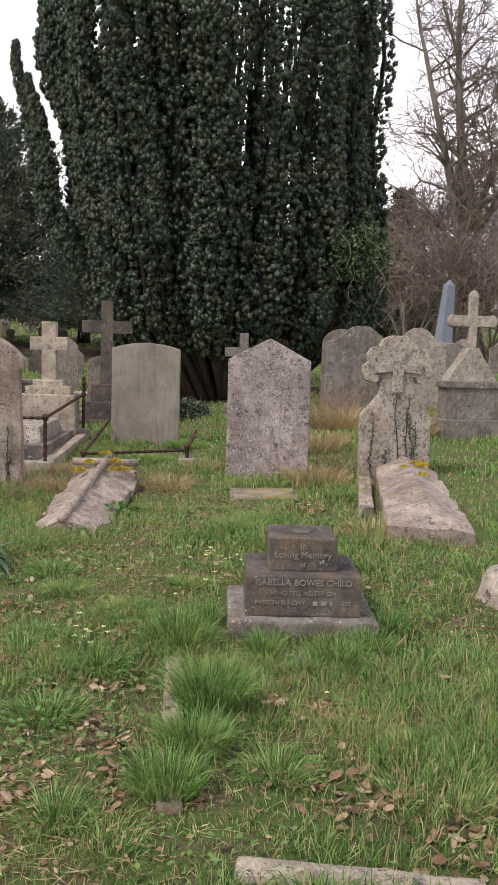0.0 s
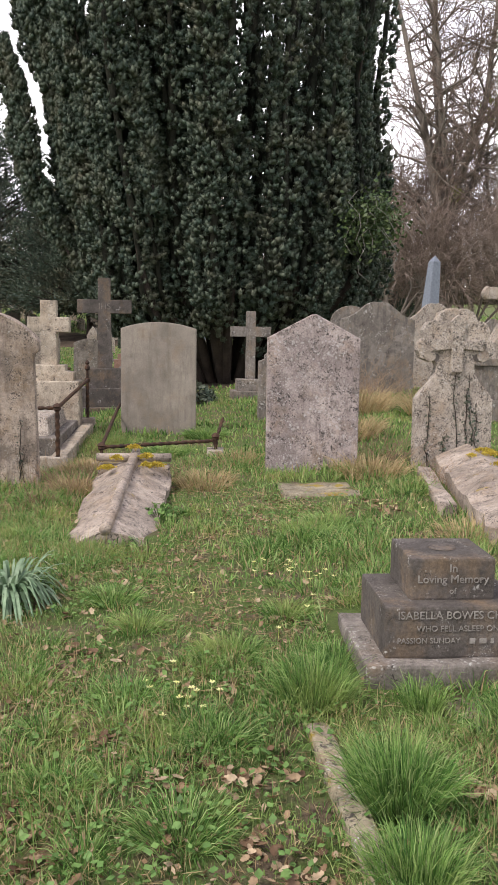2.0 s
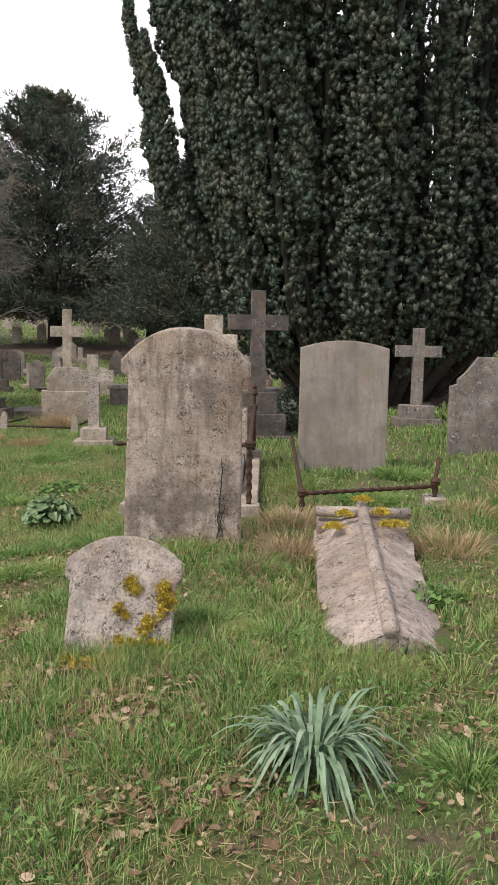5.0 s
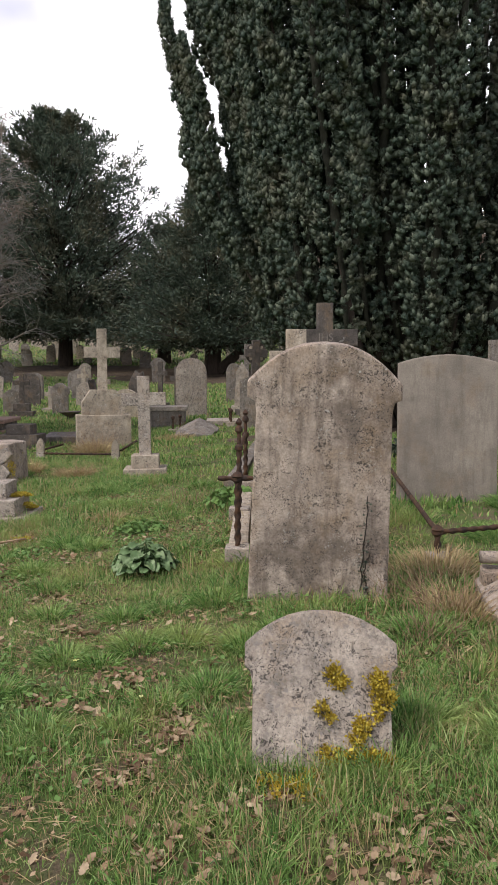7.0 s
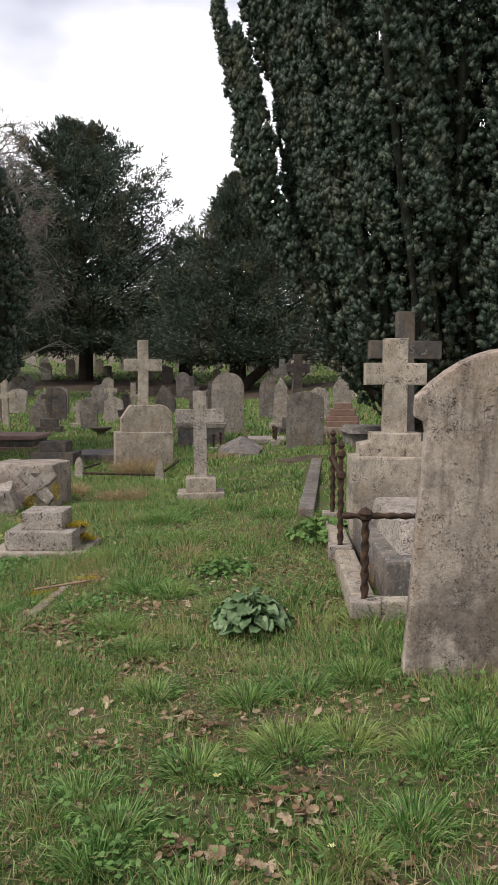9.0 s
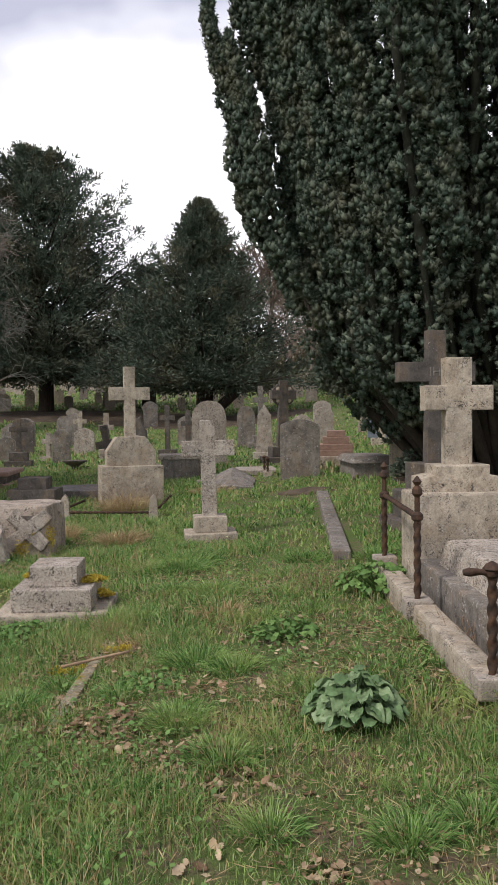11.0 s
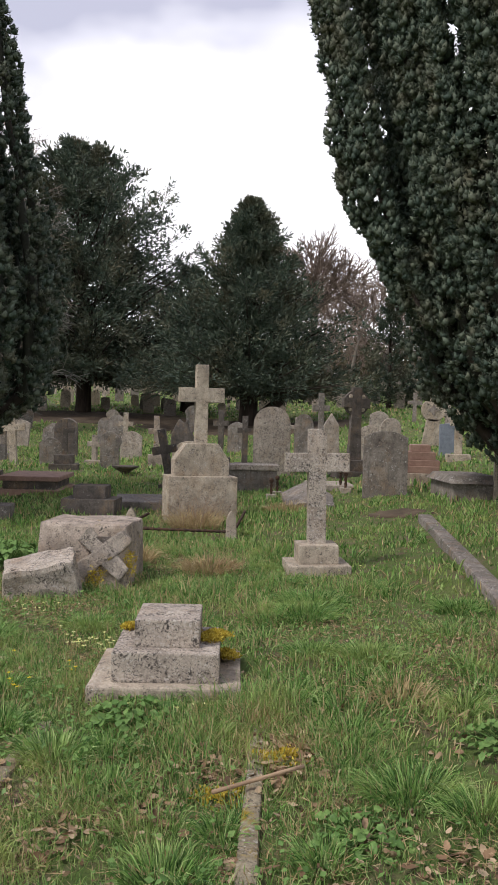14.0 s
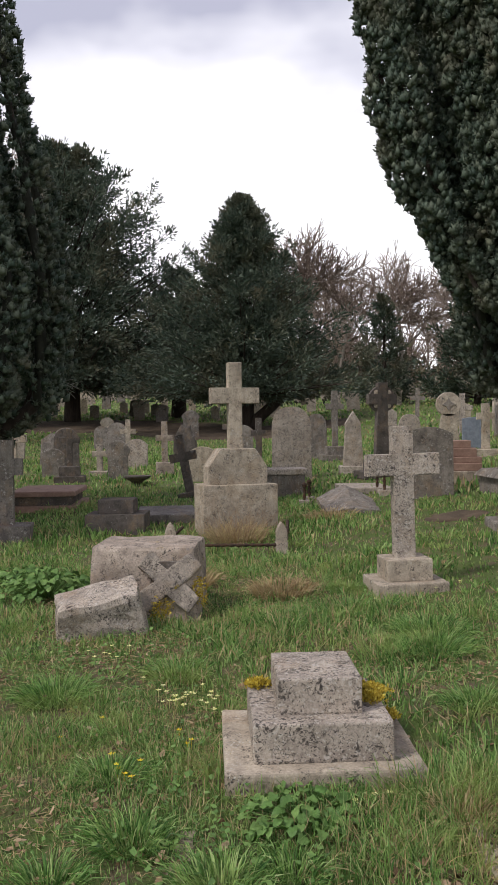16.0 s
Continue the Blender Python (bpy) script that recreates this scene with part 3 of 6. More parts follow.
upright_yew(-0.2, 17.2, 13.0, 3.56, 3.1, 3.1, 104, 29000, 3, "huge dark green upright yew with rope-like stems", z0=0.85, fan=(0.34, 0.76, 0.86, 0.95, 1.05, 1.01, 0.75),
            spires=[(-4.35, -0.5, 2.4, 7.0, 0.27), (-4.05, -0.7, 2.2, 6.3, 0.28), (-4.0, -0.2, 4.2, 8.0, 0.31), (-3.75, -1.0, 4.2, 8.4, 0.32), (-3.3, -1.5, 4.0, 9.0, 0.34), (-3.6, -0.9, 2.4, 7.7, 0.30), (-1.9, -1.7, 2.4, 10.2, 0.46), (-1.6, -0.7, 2.6, 10.6, 0.48), (-0.9, -1.9, 2.8, 9.8, 0.42), (-3.55, -1.0, 2.8, 9.4, 0.34), (-3.0, -1.9, 2.8, 8.6, 0.34), (-2.4, -2.3, 3.0, 9.8, 0.36), (-2.8, -0.9, 3.4, 10.6, 0.38), (-3.4, -0.3, 1.8, 5.6, 0.36), (-3.05, -1.4, 1.8, 5.8, 0.36)])
upright_yew(-10.95, 18.0, 11.5, 2.6, 2.6, 2.5, 48, 13500, 9, "tall dark green upright yew beside the graves", z0=0.9, fan=(0.2, 0.78, 0.93, 0.95, 0.86, 0.60, 0.36))


def broad_yew(x, y, height, radius, seed, label, trunk_h=1.6, boughs=150, per=14, leaf=0.3, peak=0.55, trunk_r=0.45, lean=0.0, limbs=()):
    """A spreading conifer: a trunk, upswept boughs and feathery sprays along them."""
    rng = np.random.default_rng(seed)
    tree = thing("conifer_tree", pose(x, y, gz(x, y) - 0.1), label, "tree", "broad dark conifers")
    segs = [[0, 0, 0, 0.05, 0, trunk_h * 1.4, trunk_r, trunk_r * 0.78], [0.05, 0, trunk_h * 1.4, lean, 0, height * 0.92, trunk_r * 0.75, 0.04]]
    for lx, lz in limbs:
        segs.append([0.1, 0, 0.15, lx * 0.55, -0.3, lz * 0.5, trunk_r * 0.62, trunk_r * 0.5])
        segs.append([lx * 0.55, -0.3, lz * 0.5, lx, -0.4, lz, trunk_r * 0.5, trunk_r * 0.3])
    pos, dirs, fall = [], [], []
    for i in range(boughs):
        u = ((i + rng.uniform()) / boughs) ** 1.3
        th = i * 2.39996 + rng.uniform(-0.5, 0.5)
        env = radius * (1 - u) ** peak * (1 + 0.13 * math.sin(3 * th + seed) + 0.10 * math.sin(5 * th + 9 * u))
        r = max(0.12, env * rng.uniform(0.55, 1.16))
        z = trunk_h + (height - trunk_h) * u
        rise = 0.18 + 0.75 * u
        a = np.array([lean * u, 0, max(trunk_h * 0.85, z - rise * r)])
        b = np.array([lean * u + r * math.cos(th), r * math.sin(th), z + 0.12 * r * u])
        s = 1 - 0.72 * rng.uniform(0, 1, per) ** 1.2
        sag = -0.10 * r * np.sin(np.pi * s) * (1 - u)
        p = a + (b - a) * s[:, None] + np.stack([0 * s, 0 * s, sag], -1)
        out = (b - a) / np.linalg.norm(b - a)
        side = np.array([-math.sin(th), math.cos(th), 0.0])
        w = rng.uniform(-1, 1, (per, 1))
        d = unit(out * 0.9 + side * w * 0.9 + [0, 0, 0.22] + rng.normal(0, 0.18, (per, 3)))
        pos.append(p + side * w * (0.22 * r * (1.1 - s))[:, None])
        dirs.append(d)
        fall.append(np.full(per, 0.4 + 0.6 * (1 - u) ** 0.6))
        if i % 2 == 0:
            segs.append([*a, *b, 0.02 + 0.011 * r, 0.008])
    p, d = np.concatenate(pos), np.concatenate(dirs)
    p[:, 2] = np.maximum(p[:, 2], trunk_h * 0.8 + rng.uniform(0, 0.5, len(p)))
    size = (0.35 + 0.05 * radius) * rng.uniform(0.7, 1.35, len(p)) * np.concatenate(fall)
    crown = new("crown", mesh_np("crown", *plumes(p, d, size, 16, leaf, leaf * 0.29, 0.6, rng, 0.27), M_YEWFAR))
    trunk = new("trunk", mesh_np("trunk", *tubes(segs, 7), M_BARK))
    crown.parent = trunk.parent = tree
    tagged(crown, "dark green layered sprays")
    return tree


broad_yew(-15.0, 50.0, 13.9, 7.4, 21, "big dark spreading conifer with low skirts of foliage", 2.2, 580, 14, 0.25, lean=-0.6, peak=0.45)
broad_yew(-6.1, 43.5, 10.0, 5.2, 22, "dark conifer with a dense pointed crown", 1.7, 450, 14, 0.21, peak=0.86, limbs=[(2.6, 2.6)])
broad_yew(-9.8, 53.0, 8.0, 3.6, 23, "dark conifer standing between two larger ones", 1.6, 90, 12, 0.3, peak=0.6)
broad_yew(1.0, 50.0, 5.6, 1.6, 24, "slim dark evergreen among bare trees", 0.4, 60, 10, 0.2, trunk_r=0.15)
broad_yew(5.2, 48.0, 5.6, 3.2, 25, "low dark green evergreen beside the graves", 0.5, 80, 10, 0.26, trunk_r=0.2)
broad_yew(-26.0, 52.0, 10.0, 6.0, 26, "dark conifer at the edge of the churchyard", 1.6, 90, 12, 0.4)
broad_yew(-18.2, 37.0, 5.0, 2.2, 27, "dark drooping evergreen beside a bare tree", 0.7, 60, 10, 0.24, trunk_r=0.15)


def bare_tree(name, x, y, height, seed, material, label, trunk_r=0.3, spread=0.55, levels=5, split=3, droop=0.0, twig=0.012, stems=1, trunk_frac=0.3, min_len=0.35, leaders=(), reach=1.0):
    """A leafless tree: tapered trunk, limbs and twigs that fork again and again."""
    rng = np.random.default_rng(seed)
    tree = thing(name, pose(x, y, gz(x, y) - 0.1), label, "tree", "bare trees")
    big, small = [], []

    def grow(p, d, ln, r, lev):
        steps = 3 if lev < 3 else 2
        for s in range(steps):
            d = d + rng.normal(0, 0.13, 3) + np.array([0, 0, (0.06 if lev < 2 else -droop)])
            d = d / np.linalg.norm(d)
            q = p + d * ln / steps
            r1 = max(twig * 0.5, r * (1 - 0.32 / steps))
            (big if r > 0.03 else small).append([*p, *q, r, r1])
            if lev >= 1 and lev < levels and rng.uniform() < 0.7:
                side = d + rng.normal(0, spread, 3)
                grow(q, side / np.linalg.norm(side), ln * rng.uniform(0.45, 0.7), max(twig * 0.6, r1 * 0.5), lev + 1)
            p, r = q, r1
        if lev < levels and ln > min_len:
            for _ in range(split if lev < 3 else 2):
                nd = d + rng.normal(0, spread, 3)
                grow(p, nd / np.linalg.norm(nd), ln * rng.uniform(0.6, 0.82), max(twig * 0.7, r * 0.66), lev + 1)
    for z0, dx, dy, top, r0 in leaders:
        p, n = np.array([0.0, 0.0, z0]), 12
        d = np.array([dx, dy, 1.0])
        for k in range(n):
            d = d * [0.86, 0.86, 1] + rng.normal(0, 0.06, 3) * [1, 1, 0]
            q = p + d / np.linalg.norm(d) * (top - z0) / n
            r1 = r0 * (1 - 0.80 * (k + 1) / n)
            big.append([*p, *q, r0 * (1 - 0.80 * k / n), r1])
            for _ in range(2 if q[2] > 4 else 1):
                th = rng.uniform(0, 2 * math.pi)
                e = np.array([math.cos(th), math.sin(th), rng.uniform(0.2, 0.9)])
                grow(q, e / np.linalg.norm(e), reach * (2.6 - 1.5 * k / n) * rng.uniform(0.6, 1.15), max(0.035, r1 * rng.uniform(0.3, 0.5)), 2)
            p = q
    for s in range(0 if leaders else stems):
        d0 = np.array([rng.normal(0, 0.08 if stems == 1 else 0.3), rng.normal(0, 0.08 if stems == 1 else 0.3), 1.0])
        grow(np.array([rng.normal(0, 0.15 * (stems > 1)), rng.normal(0, 0.15 * (stems > 1)), 0.0]), d0 / np.linalg.norm(d0), height * trunk_frac, trunk_r, 0)
    if big:
        ob = tagged(new("trunk", mesh_np("trunk", *tubes(big, 6), M_GREYBARK)), kind="stuff")
        ob.parent = tree
    if small:
        ob = tagged(new("branchwork", mesh_np("branchwork", *tubes(small, 3), material)), kind="stuff")
        ob.parent = tree
    return tree


bare_tree("bare_tree", 10.75, 40.0, 20.0, 31, M_TWIG, "tall leafless tree with several pale grey-brown stems", 0.4, 0.55, 5, 2, -0.02, 0.026, min_len=0.5,
          leaders=[(0.0, 0.0, 0.0, 20.0, 0.40), (4.6, -0.35, 0.1, 18.0, 0.24), (6.0, 0.45, 0.0, 18.5, 0.22), (7.5, -0.25, -0.2, 18.0, 0.18), (5.2, 0.9, 0.2, 14.0, 0.17)])
bare_tree("bare_tree", 15.6, 44.0, 15.0, 32, M_TWIG, "leafless tree with crooked spreading branches", 0.3, 0.6, 5, 2, 0.0, 0.026, min_len=0.5,
          leaders=[(0.0, 0.1, 0.0, 13.0, 0.30), (3.0, -0.8, 0.0, 11.0, 0.18), (3.8, 0.7, 0.1, 12.0, 0.18)])
bare_tree("bare_tree", -14.9, 37.0, 10.0, 33, M_TWIGPALE, "half-dead grey tree with pale lichened drooping twigs", 0.26, 0.5, 5, 2, 0.06, 0.014, min_len=0.25, reach=0.55,
          leaders=[(0.0, 0.02, 0.0, 10.2, 0.24), (1.8, 0.22, 0.0, 8.5, 0.14), (2.2, -0.25, 0.0, 9.6, 0.15)])
bare_tree("bare_tree", -16.2, 38.0, 11.0, 37, M_TWIGRED, "leafless brown tree with tangled twigs", 0.22, 0.5, 5, 2, 0.02, 0.016, min_len=0.25, reach=0.7,
          leaders=[(0.0, 0.05, 0.0, 11.0, 0.22), (2.4, -0.3, 0.1, 10.0, 0.14), (3.0, 0.25, 0.0, 10.4, 0.13)])
for i, (bx, by, bh) in enumerate([(-2.6, 58, 10.5), (-0.4, 64, 10.0), (2.6, 60, 8.6), (5.6, 68, 9.5), (0.8, 72, 10.5), (9.0, 60, 8.5)]):
    bare_tree("bare_tree", bx, by, bh, 40 + i, M_TWIGRED if i % 2 else M_TWIG, "leafless reddish-brown tree behind the far graves", 0.18, 0.42, 5, 4, 0.0, 0.04, trunk_frac=0.34)
for i, (bx, by, bh) in enumerate([(7.4, 36, 6.0), (9.3, 37, 6.5), (11.5, 38, 6.5), (13.5, 39, 8.0), (8.2, 41, 8.5), (15.8, 38, 7.0), (11.0, 44, 9.0), (18.5, 42, 9.0)]):
    bare_tree("bare_shrub", bx, by, bh, 60 + i, M_TWIGRED if i % 2 else M_TWIG, "tangled leafless brown thicket shrub", 0.07, 0.6, 4, 3, 0.05, 0.02, stems=7, trunk_frac=0.4, min_len=0.5)
broad_yew(9.0, 47.0, 8.5, 2.6, 70, "ivy-green evergreen behind the thicket", 0.8, 70, 12, 0.3, trunk_r=0.15)
broad_yew(18.6, 44.0, 7.5, 2.8, 71, "dark evergreen at the end of the thicket", 0.6, 80, 12, 0.3, trunk_r=0.2)


def distant_wood():
    """A far belt of leafless woodland that closes the churchyard."""
    rng = np.random.default_rng(80)
    segs = []
    for i in range(420):
        a = rng.uniform(-0.9, 0.75)
        r = rng.uniform(95, 135)
        x, y = r * math.sin(a), r * math.cos(a)
        z, h = gz(x, y), rng.uniform(5, 10)
        segs.append([x, y, z - 0.5, x, y, z + h * 0.5, 0.16, 0.1])
        for _ in range(26):
            t = rng.uniform(0.15, 0.6)
            e = rng.normal(0, 1, 3) * [1.4, 1.4, 0.8] + [0, 0, h * 0.3]
            segs.append([x, y, z + h * t, x + e[0], y + e[1], z + h * t + e[2], 0.07, 0.03])
    tagged(new("distant_wood", mesh_np("distant_wood", *tubes(segs, 3), M_TWIG)), "far belt of leafless brown woodland", "trees", kind="stuff")


distant_wood()


def mistletoe(x, y, z, r, seed):
    rng = np.random.default_rng(seed)
    n = 500
    d = unit(rng.normal(0, 1, (n, 3)))
    p = d * (r * rng.uniform(0.3, 1, n) ** 0.5)[:, None]
    ob = new("mistletoe", mesh_np("mistletoe", *leaflets(p, unit(d + rng.normal(0, 0.4, (n, 3))), rng.uniform(0.12, 0.25, n), rng.uniform(0.05, 0.08, n), rng), M_MISTLE))
    ob.matrix_world = pose(x, y, z)
    tagged(ob, "yellow-green mistletoe ball in a bare tree", "plant", "mistletoe balls", "stuff")


mistletoe(14.1, 40.0, 8.6, 0.42, 1)
mistletoe(12.6, 40.2, 12.0, 0.5, 2)
mistletoe(13.6, 40.2, 14.2, 0.5, 3)
mistletoe(11.0, 39.8, 8.0, 0.3, 4)


def creeper(x, y, z, r, seed):
    """A lighter green creeper hanging on the side of the yew."""
    rng = np.random.default_rng(seed)
    ob = thing("climbing_creeper", pose(x, y, gz(x, y)), "bright green creeper with pale hanging stems on the yew", "plant")
    n = 1300
    q = rng.normal(0, 1, (n, 3)) * [r * 0.6, r * 0.4, r * 0.6] + [0, 0, z]
    d = unit(rng.normal(0, 1, (n, 3)) + [0.3, -0.6, -0.2])
    lv = new("leaves", mesh_np("leaves", *leaflets(q, d, rng.uniform(0.06, 0.12, n), rng.uniform(0.04, 0.07, n), rng), M_CREEP))
    segs = []
    for _ in range(11):
        a = np.array([rng.normal(0, r * 0.5), -0.25 + rng.normal(0, 0.1), z + rng.uniform(-0.2, 0.6)])
        for k in range(4):
            b = a + [rng.normal(0.04, 0.1), rng.normal(0, 0.05), -rng.uniform(0.08, 0.25)]
            segs.append([*a, *b, 0.006, 0.004])
            a = b
    st = new("hanging_stem", mesh_np("hanging_stem", *tubes(segs, 4), M_TWIGPALE))
    lv.parent = st.parent = ob
    tagged(lv, kind="stuff")
    tagged(st, "pale dead hanging stems", kind="stuff")


creeper(2.15, 14.9, 2.7, 0.42, 3)


def far_hedge():
    """A rough brown-green hedge along the top of the far slope."""
    rng = np.random.default_rng(81)
    n = 26000
    a = rng.uniform(-0.75, 0.6, n)
    r = rng.uniform(97, 103, n)
    x, y = r * np.sin(a), r * np.cos(a)
    top = 2.6 + 1.3 * np.sin(a * 31) + 0.8 * np.sin(a * 77)
    p = np.stack([x, y, g(x, y) + np.abs(rng.normal(0, 0.55, n)) * np.maximum(1.2, top)], -1)
    d = unit(rng.normal(0, 1, (n, 3)) + [0, 0, 0.8])
    tagged(new("far_hedge", mesh_np("far_hedge", *leaflets(p, d, rng.uniform(0.5, 1.1, n), rng.uniform(0.2, 0.5, n), rng), M_HEDGE)), "rough brown hedge above the far graves", "hedge", kind="stuff")


far_hedge()


# ---- headstones and crosses ----
def shape_round(w, h, rise):
    """Straight sides and a segment-arched head."""
    n = 14
    top = [(w / 2 * math.cos(math.pi * i / n), h - rise + rise * math.sin(math.pi * i / n) ** 1.0) for i in range(n + 1)]
    return [(-w / 2, 0), (w / 2, 0)] + top


def shape_segment(w, h, rise, taper=0.0):
    n = 12
    return [(-w / 2 - taper, 0), (w / 2 + taper, 0)] + [(w / 2 - w * i / n, h - rise + rise * (1 - (2 * i / n - 1) ** 2)) for i in range(n + 1)]


def shape_gothic(w, h, rise):
    n = 8
    r = [(w / 2 * math.cos(math.pi / 2 * i / n) ** 0.85, h - rise + rise * math.sin(math.pi / 2 * i / n) ** 0.9) for i in range(n + 1)]
    return [(-w / 2, 0), (w / 2, 0)] + r + [(-x, z) for x, z in r[-2::-1]]


def shape_gable(w, h, rise):
    return [(-w / 2, 0), (w / 2, 0), (w / 2, h - rise), (0.02, h), (-0.02, h), (-w / 2, h - rise)]


def shape_shouldered(w, h, rise, notch=0.04, body=0.86, foot=0.0):
    """A round head wider than the body, with a small notch under each shoulder."""
    n, hs = 14, h - rise
    z1 = hs - 0.10
    b = w / 2 - notch
    return [(-b - foot, 0), (b + foot, 0), (b, z1 - 0.05), (b + 0.01, z1), (w / 2, z1 + 0.02)] + \
        [(w / 2 - w * i / n, hs + rise * (1 - abs(2 * i / n - 1) ** 2.2)) for i in range(n + 1)] + \
        [(-w / 2, z1 + 0.02), (-b - 0.01, z1), (-b, z1 - 0.05)]


def shape_ogee(w, h, rise):
    pts = []
    n = 16
    for i in range(n + 1):
        u = i / n
        x = w / 2 - w * u
        s = abs(2 * u - 1)
        pts.append((x, h - rise * (s ** 1.4) + (0.03 * math.sin(s * 7))))
    return [(-w / 2, 0), (w / 2, 0)] + pts


def headstone(x, y, outline, thick, material, label, rz=0.0, back=0.0, side=0.0, sink=0.06, group="headstones", name="headstone", bevel=0.012):
    ob = new(name, from_bm(name, slab(outline, thick, bevel), material))
    ob.matrix_world = place(x, y, rz, back, side, sink)
    return tagged(ob, label, "headstone", group)


def grave_cross(x, y, tiers, cross, thick, material, label, rz=0.0, back=0.0, side=0.0, base_mat=None, sink=0.05, taper=0.0, pedestal=None, group="grave crosses"):
    """A cross on stepped blocks: tiers of width, depth and height; cross of width, height, shaft, arm height, arm thickness."""
    ob = thing("grave_cross", place(x, y, rz, back, side, sink), label, "grave cross", group)
    z = 0.0
    for w, d, h in tiers:
        part("step", block(w, d, h + 0.003, 0.012, z=z), base_mat or material, ob)
        z += h
    if pedestal:
        w, h, top = pedestal
        part("pedestal", slab([(-w / 2, z), (w / 2, z), (w / 2, z + h * 0.5), (top / 2 + 0.02, z + h * 0.96), (top / 2, z + h), (-top / 2, z + h), (-top / 2 - 0.02, z + h * 0.96), (-w / 2, z + h * 0.5)], thick * 2.2), material, ob)
        z += h
    cw, ch, ct, az_, at = cross
    part("cross", slab([(px, pz + z - 0.01) for px, pz in cross_outline(cw, ch, ct, az_, at, taper)], thick, 0.01), material, ob)
    return ob


# the inscribed three-step block
isa = thing("stepped_grave_block", pose(0.30, 3.63, gz(0.3, 3.7) - 0.04, 0, 0, 0.5), "brown three-step memorial block with worn inscription", "memorial")
low = part("base_step", block(0.78, 0.66, 0.13, 0.014, cy=0.28, wear=0.012), M_GREY, isa)
mid = part("middle_step", block(0.60, 0.50, 0.22, 0.012, z=0.128, cy=0.27), M_BROWN, isa)
top = part("top_step", block(0.36, 0.36, 0.18, 0.012, z=0.346, cy=0.29), M_BROWN, isa)
socket = part("vase_socket", lathe([(0.05, 0), (0.062, 0.004), (0.058, 0.010), (0.035, 0.012)], 20), M_DARK, isa, "sunken flower-vase ring", pose(0, 0.29, 0.524))
lettering("In", 0.05, pose(0, 0.107, 0.468, 90, 0, 0), top)
lettering("Loving Memory", 0.048, pose(0, 0.107, 0.422, 90, 0, 0), top)
lettering("of", 0.036, pose(0, 0.107, 0.376, 90, 0, 0), top)
lettering("ISABELLA BOWES CHILD", 0.046, pose(0, 0.017, 0.298, 90, 0, 0), mid)
lettering("WHO FELL ASLEEP ON", 0.034, pose(0, 0.017, 0.246, 90, 0, 0), mid)
lettering("PASSION SUNDAY", 0.032, pose(-0.12, 0.017, 0.196, 90, 0, 0), mid)
lettering("1895", 0.032, pose(0.215, 0.017, 0.196, 90, 0, 0), mid)
bm = bmesh.new()
rb = random.Random(5)
px = 0.05
while px < 0.15:
    w = rb.uniform(0.012, 0.03)
    bmesh.ops.create_cube(bm, size=1, matrix=Matrix.Translation((px + w / 2, 0.017, 0.205)) @ Matrix.Diagonal((w, 0.003, rb.uniform(0.018, 0.024), 1)))
    px += w + rb.choice((0.006, 0.006, 0.018))
part("worn_lettering", bm, M_LETTER, mid, "illegible worn lettering")
foot = new("broken_foot_slab", from_bm("broken_foot_slab", block(0.46, 0.24, 0.10, 0.02, wear=0.02), M_KERB))
foot.matrix_world = pose(0.36, 3.42, gz(0.36, 3.4) - 0.085, 2, -2, 8)
tagged(foot, "broken cream stone slab sunk in grass", "slab")


def kerb(x0, y0, x1, y1, w, h, material, label, sink=0.03, lift=0.0, wear=0.008):
    ln = math.hypot(x1 - x0, y1 - y0)
    ob = new("grave_kerb", from_bm("grave_kerb", block(ln, w, h, 0.02, wear=wear), material))
    xm, ym = (x0 + x1) / 2, (y0 + y1) / 2
    za, zb = gz(x0, y0), gz(x1, y1)
    ob.matrix_world = pose(xm, ym, (za + zb) / 2 - sink + lift, 0, 0, math.degrees(math.atan2(y1 - y0, x1 - x0))) @ pose(0, 0, 0, 0, -math.degrees(math.atan2(zb - za, ln)), 0)
    return tagged(ob, label, "kerb", "grave kerbs")


kerb(-0.33, 3.25, -0.25, 1.9, 0.085, 0.10, M_KERB, "pale stone grave kerb half hidden in grass", sink=0.07)
kerb(-0.05, 1.63, 0.66, 1.60, 0.10, 0.11, M_CREAM, "pale stone foot kerb half hidden in grass", sink=0.085)
kerb(1.02, 3.15, 0.98, 1.6, 0.09, 0.07, M_KERB, "mossy sunken side kerb of a grave", sink=0.055)
kerb(-4.97, 9.95, -4.99, 8.30, 0.07, 0.085, M_KERB, "mossy pale kerb running from the stepped block", sink=0.068)
kerb(-5.95, 9.95, -6.0, 8.4, 0.075, 0.06, M_KERB, "mossy pale kerb almost sunk in turf", sink=0.05)
kerb(-5.85, 8.42, -5.0, 8.34, 0.075, 0.05, M_KERB, "mossy pale foot kerb almost sunk in turf", sink=0.045)
kerb(-3.05, 16.5, -3.28, 11.95, 0.16, 0.20, M_GREY, "long moulded grey kerb of a sunken grave", sink=0.11)

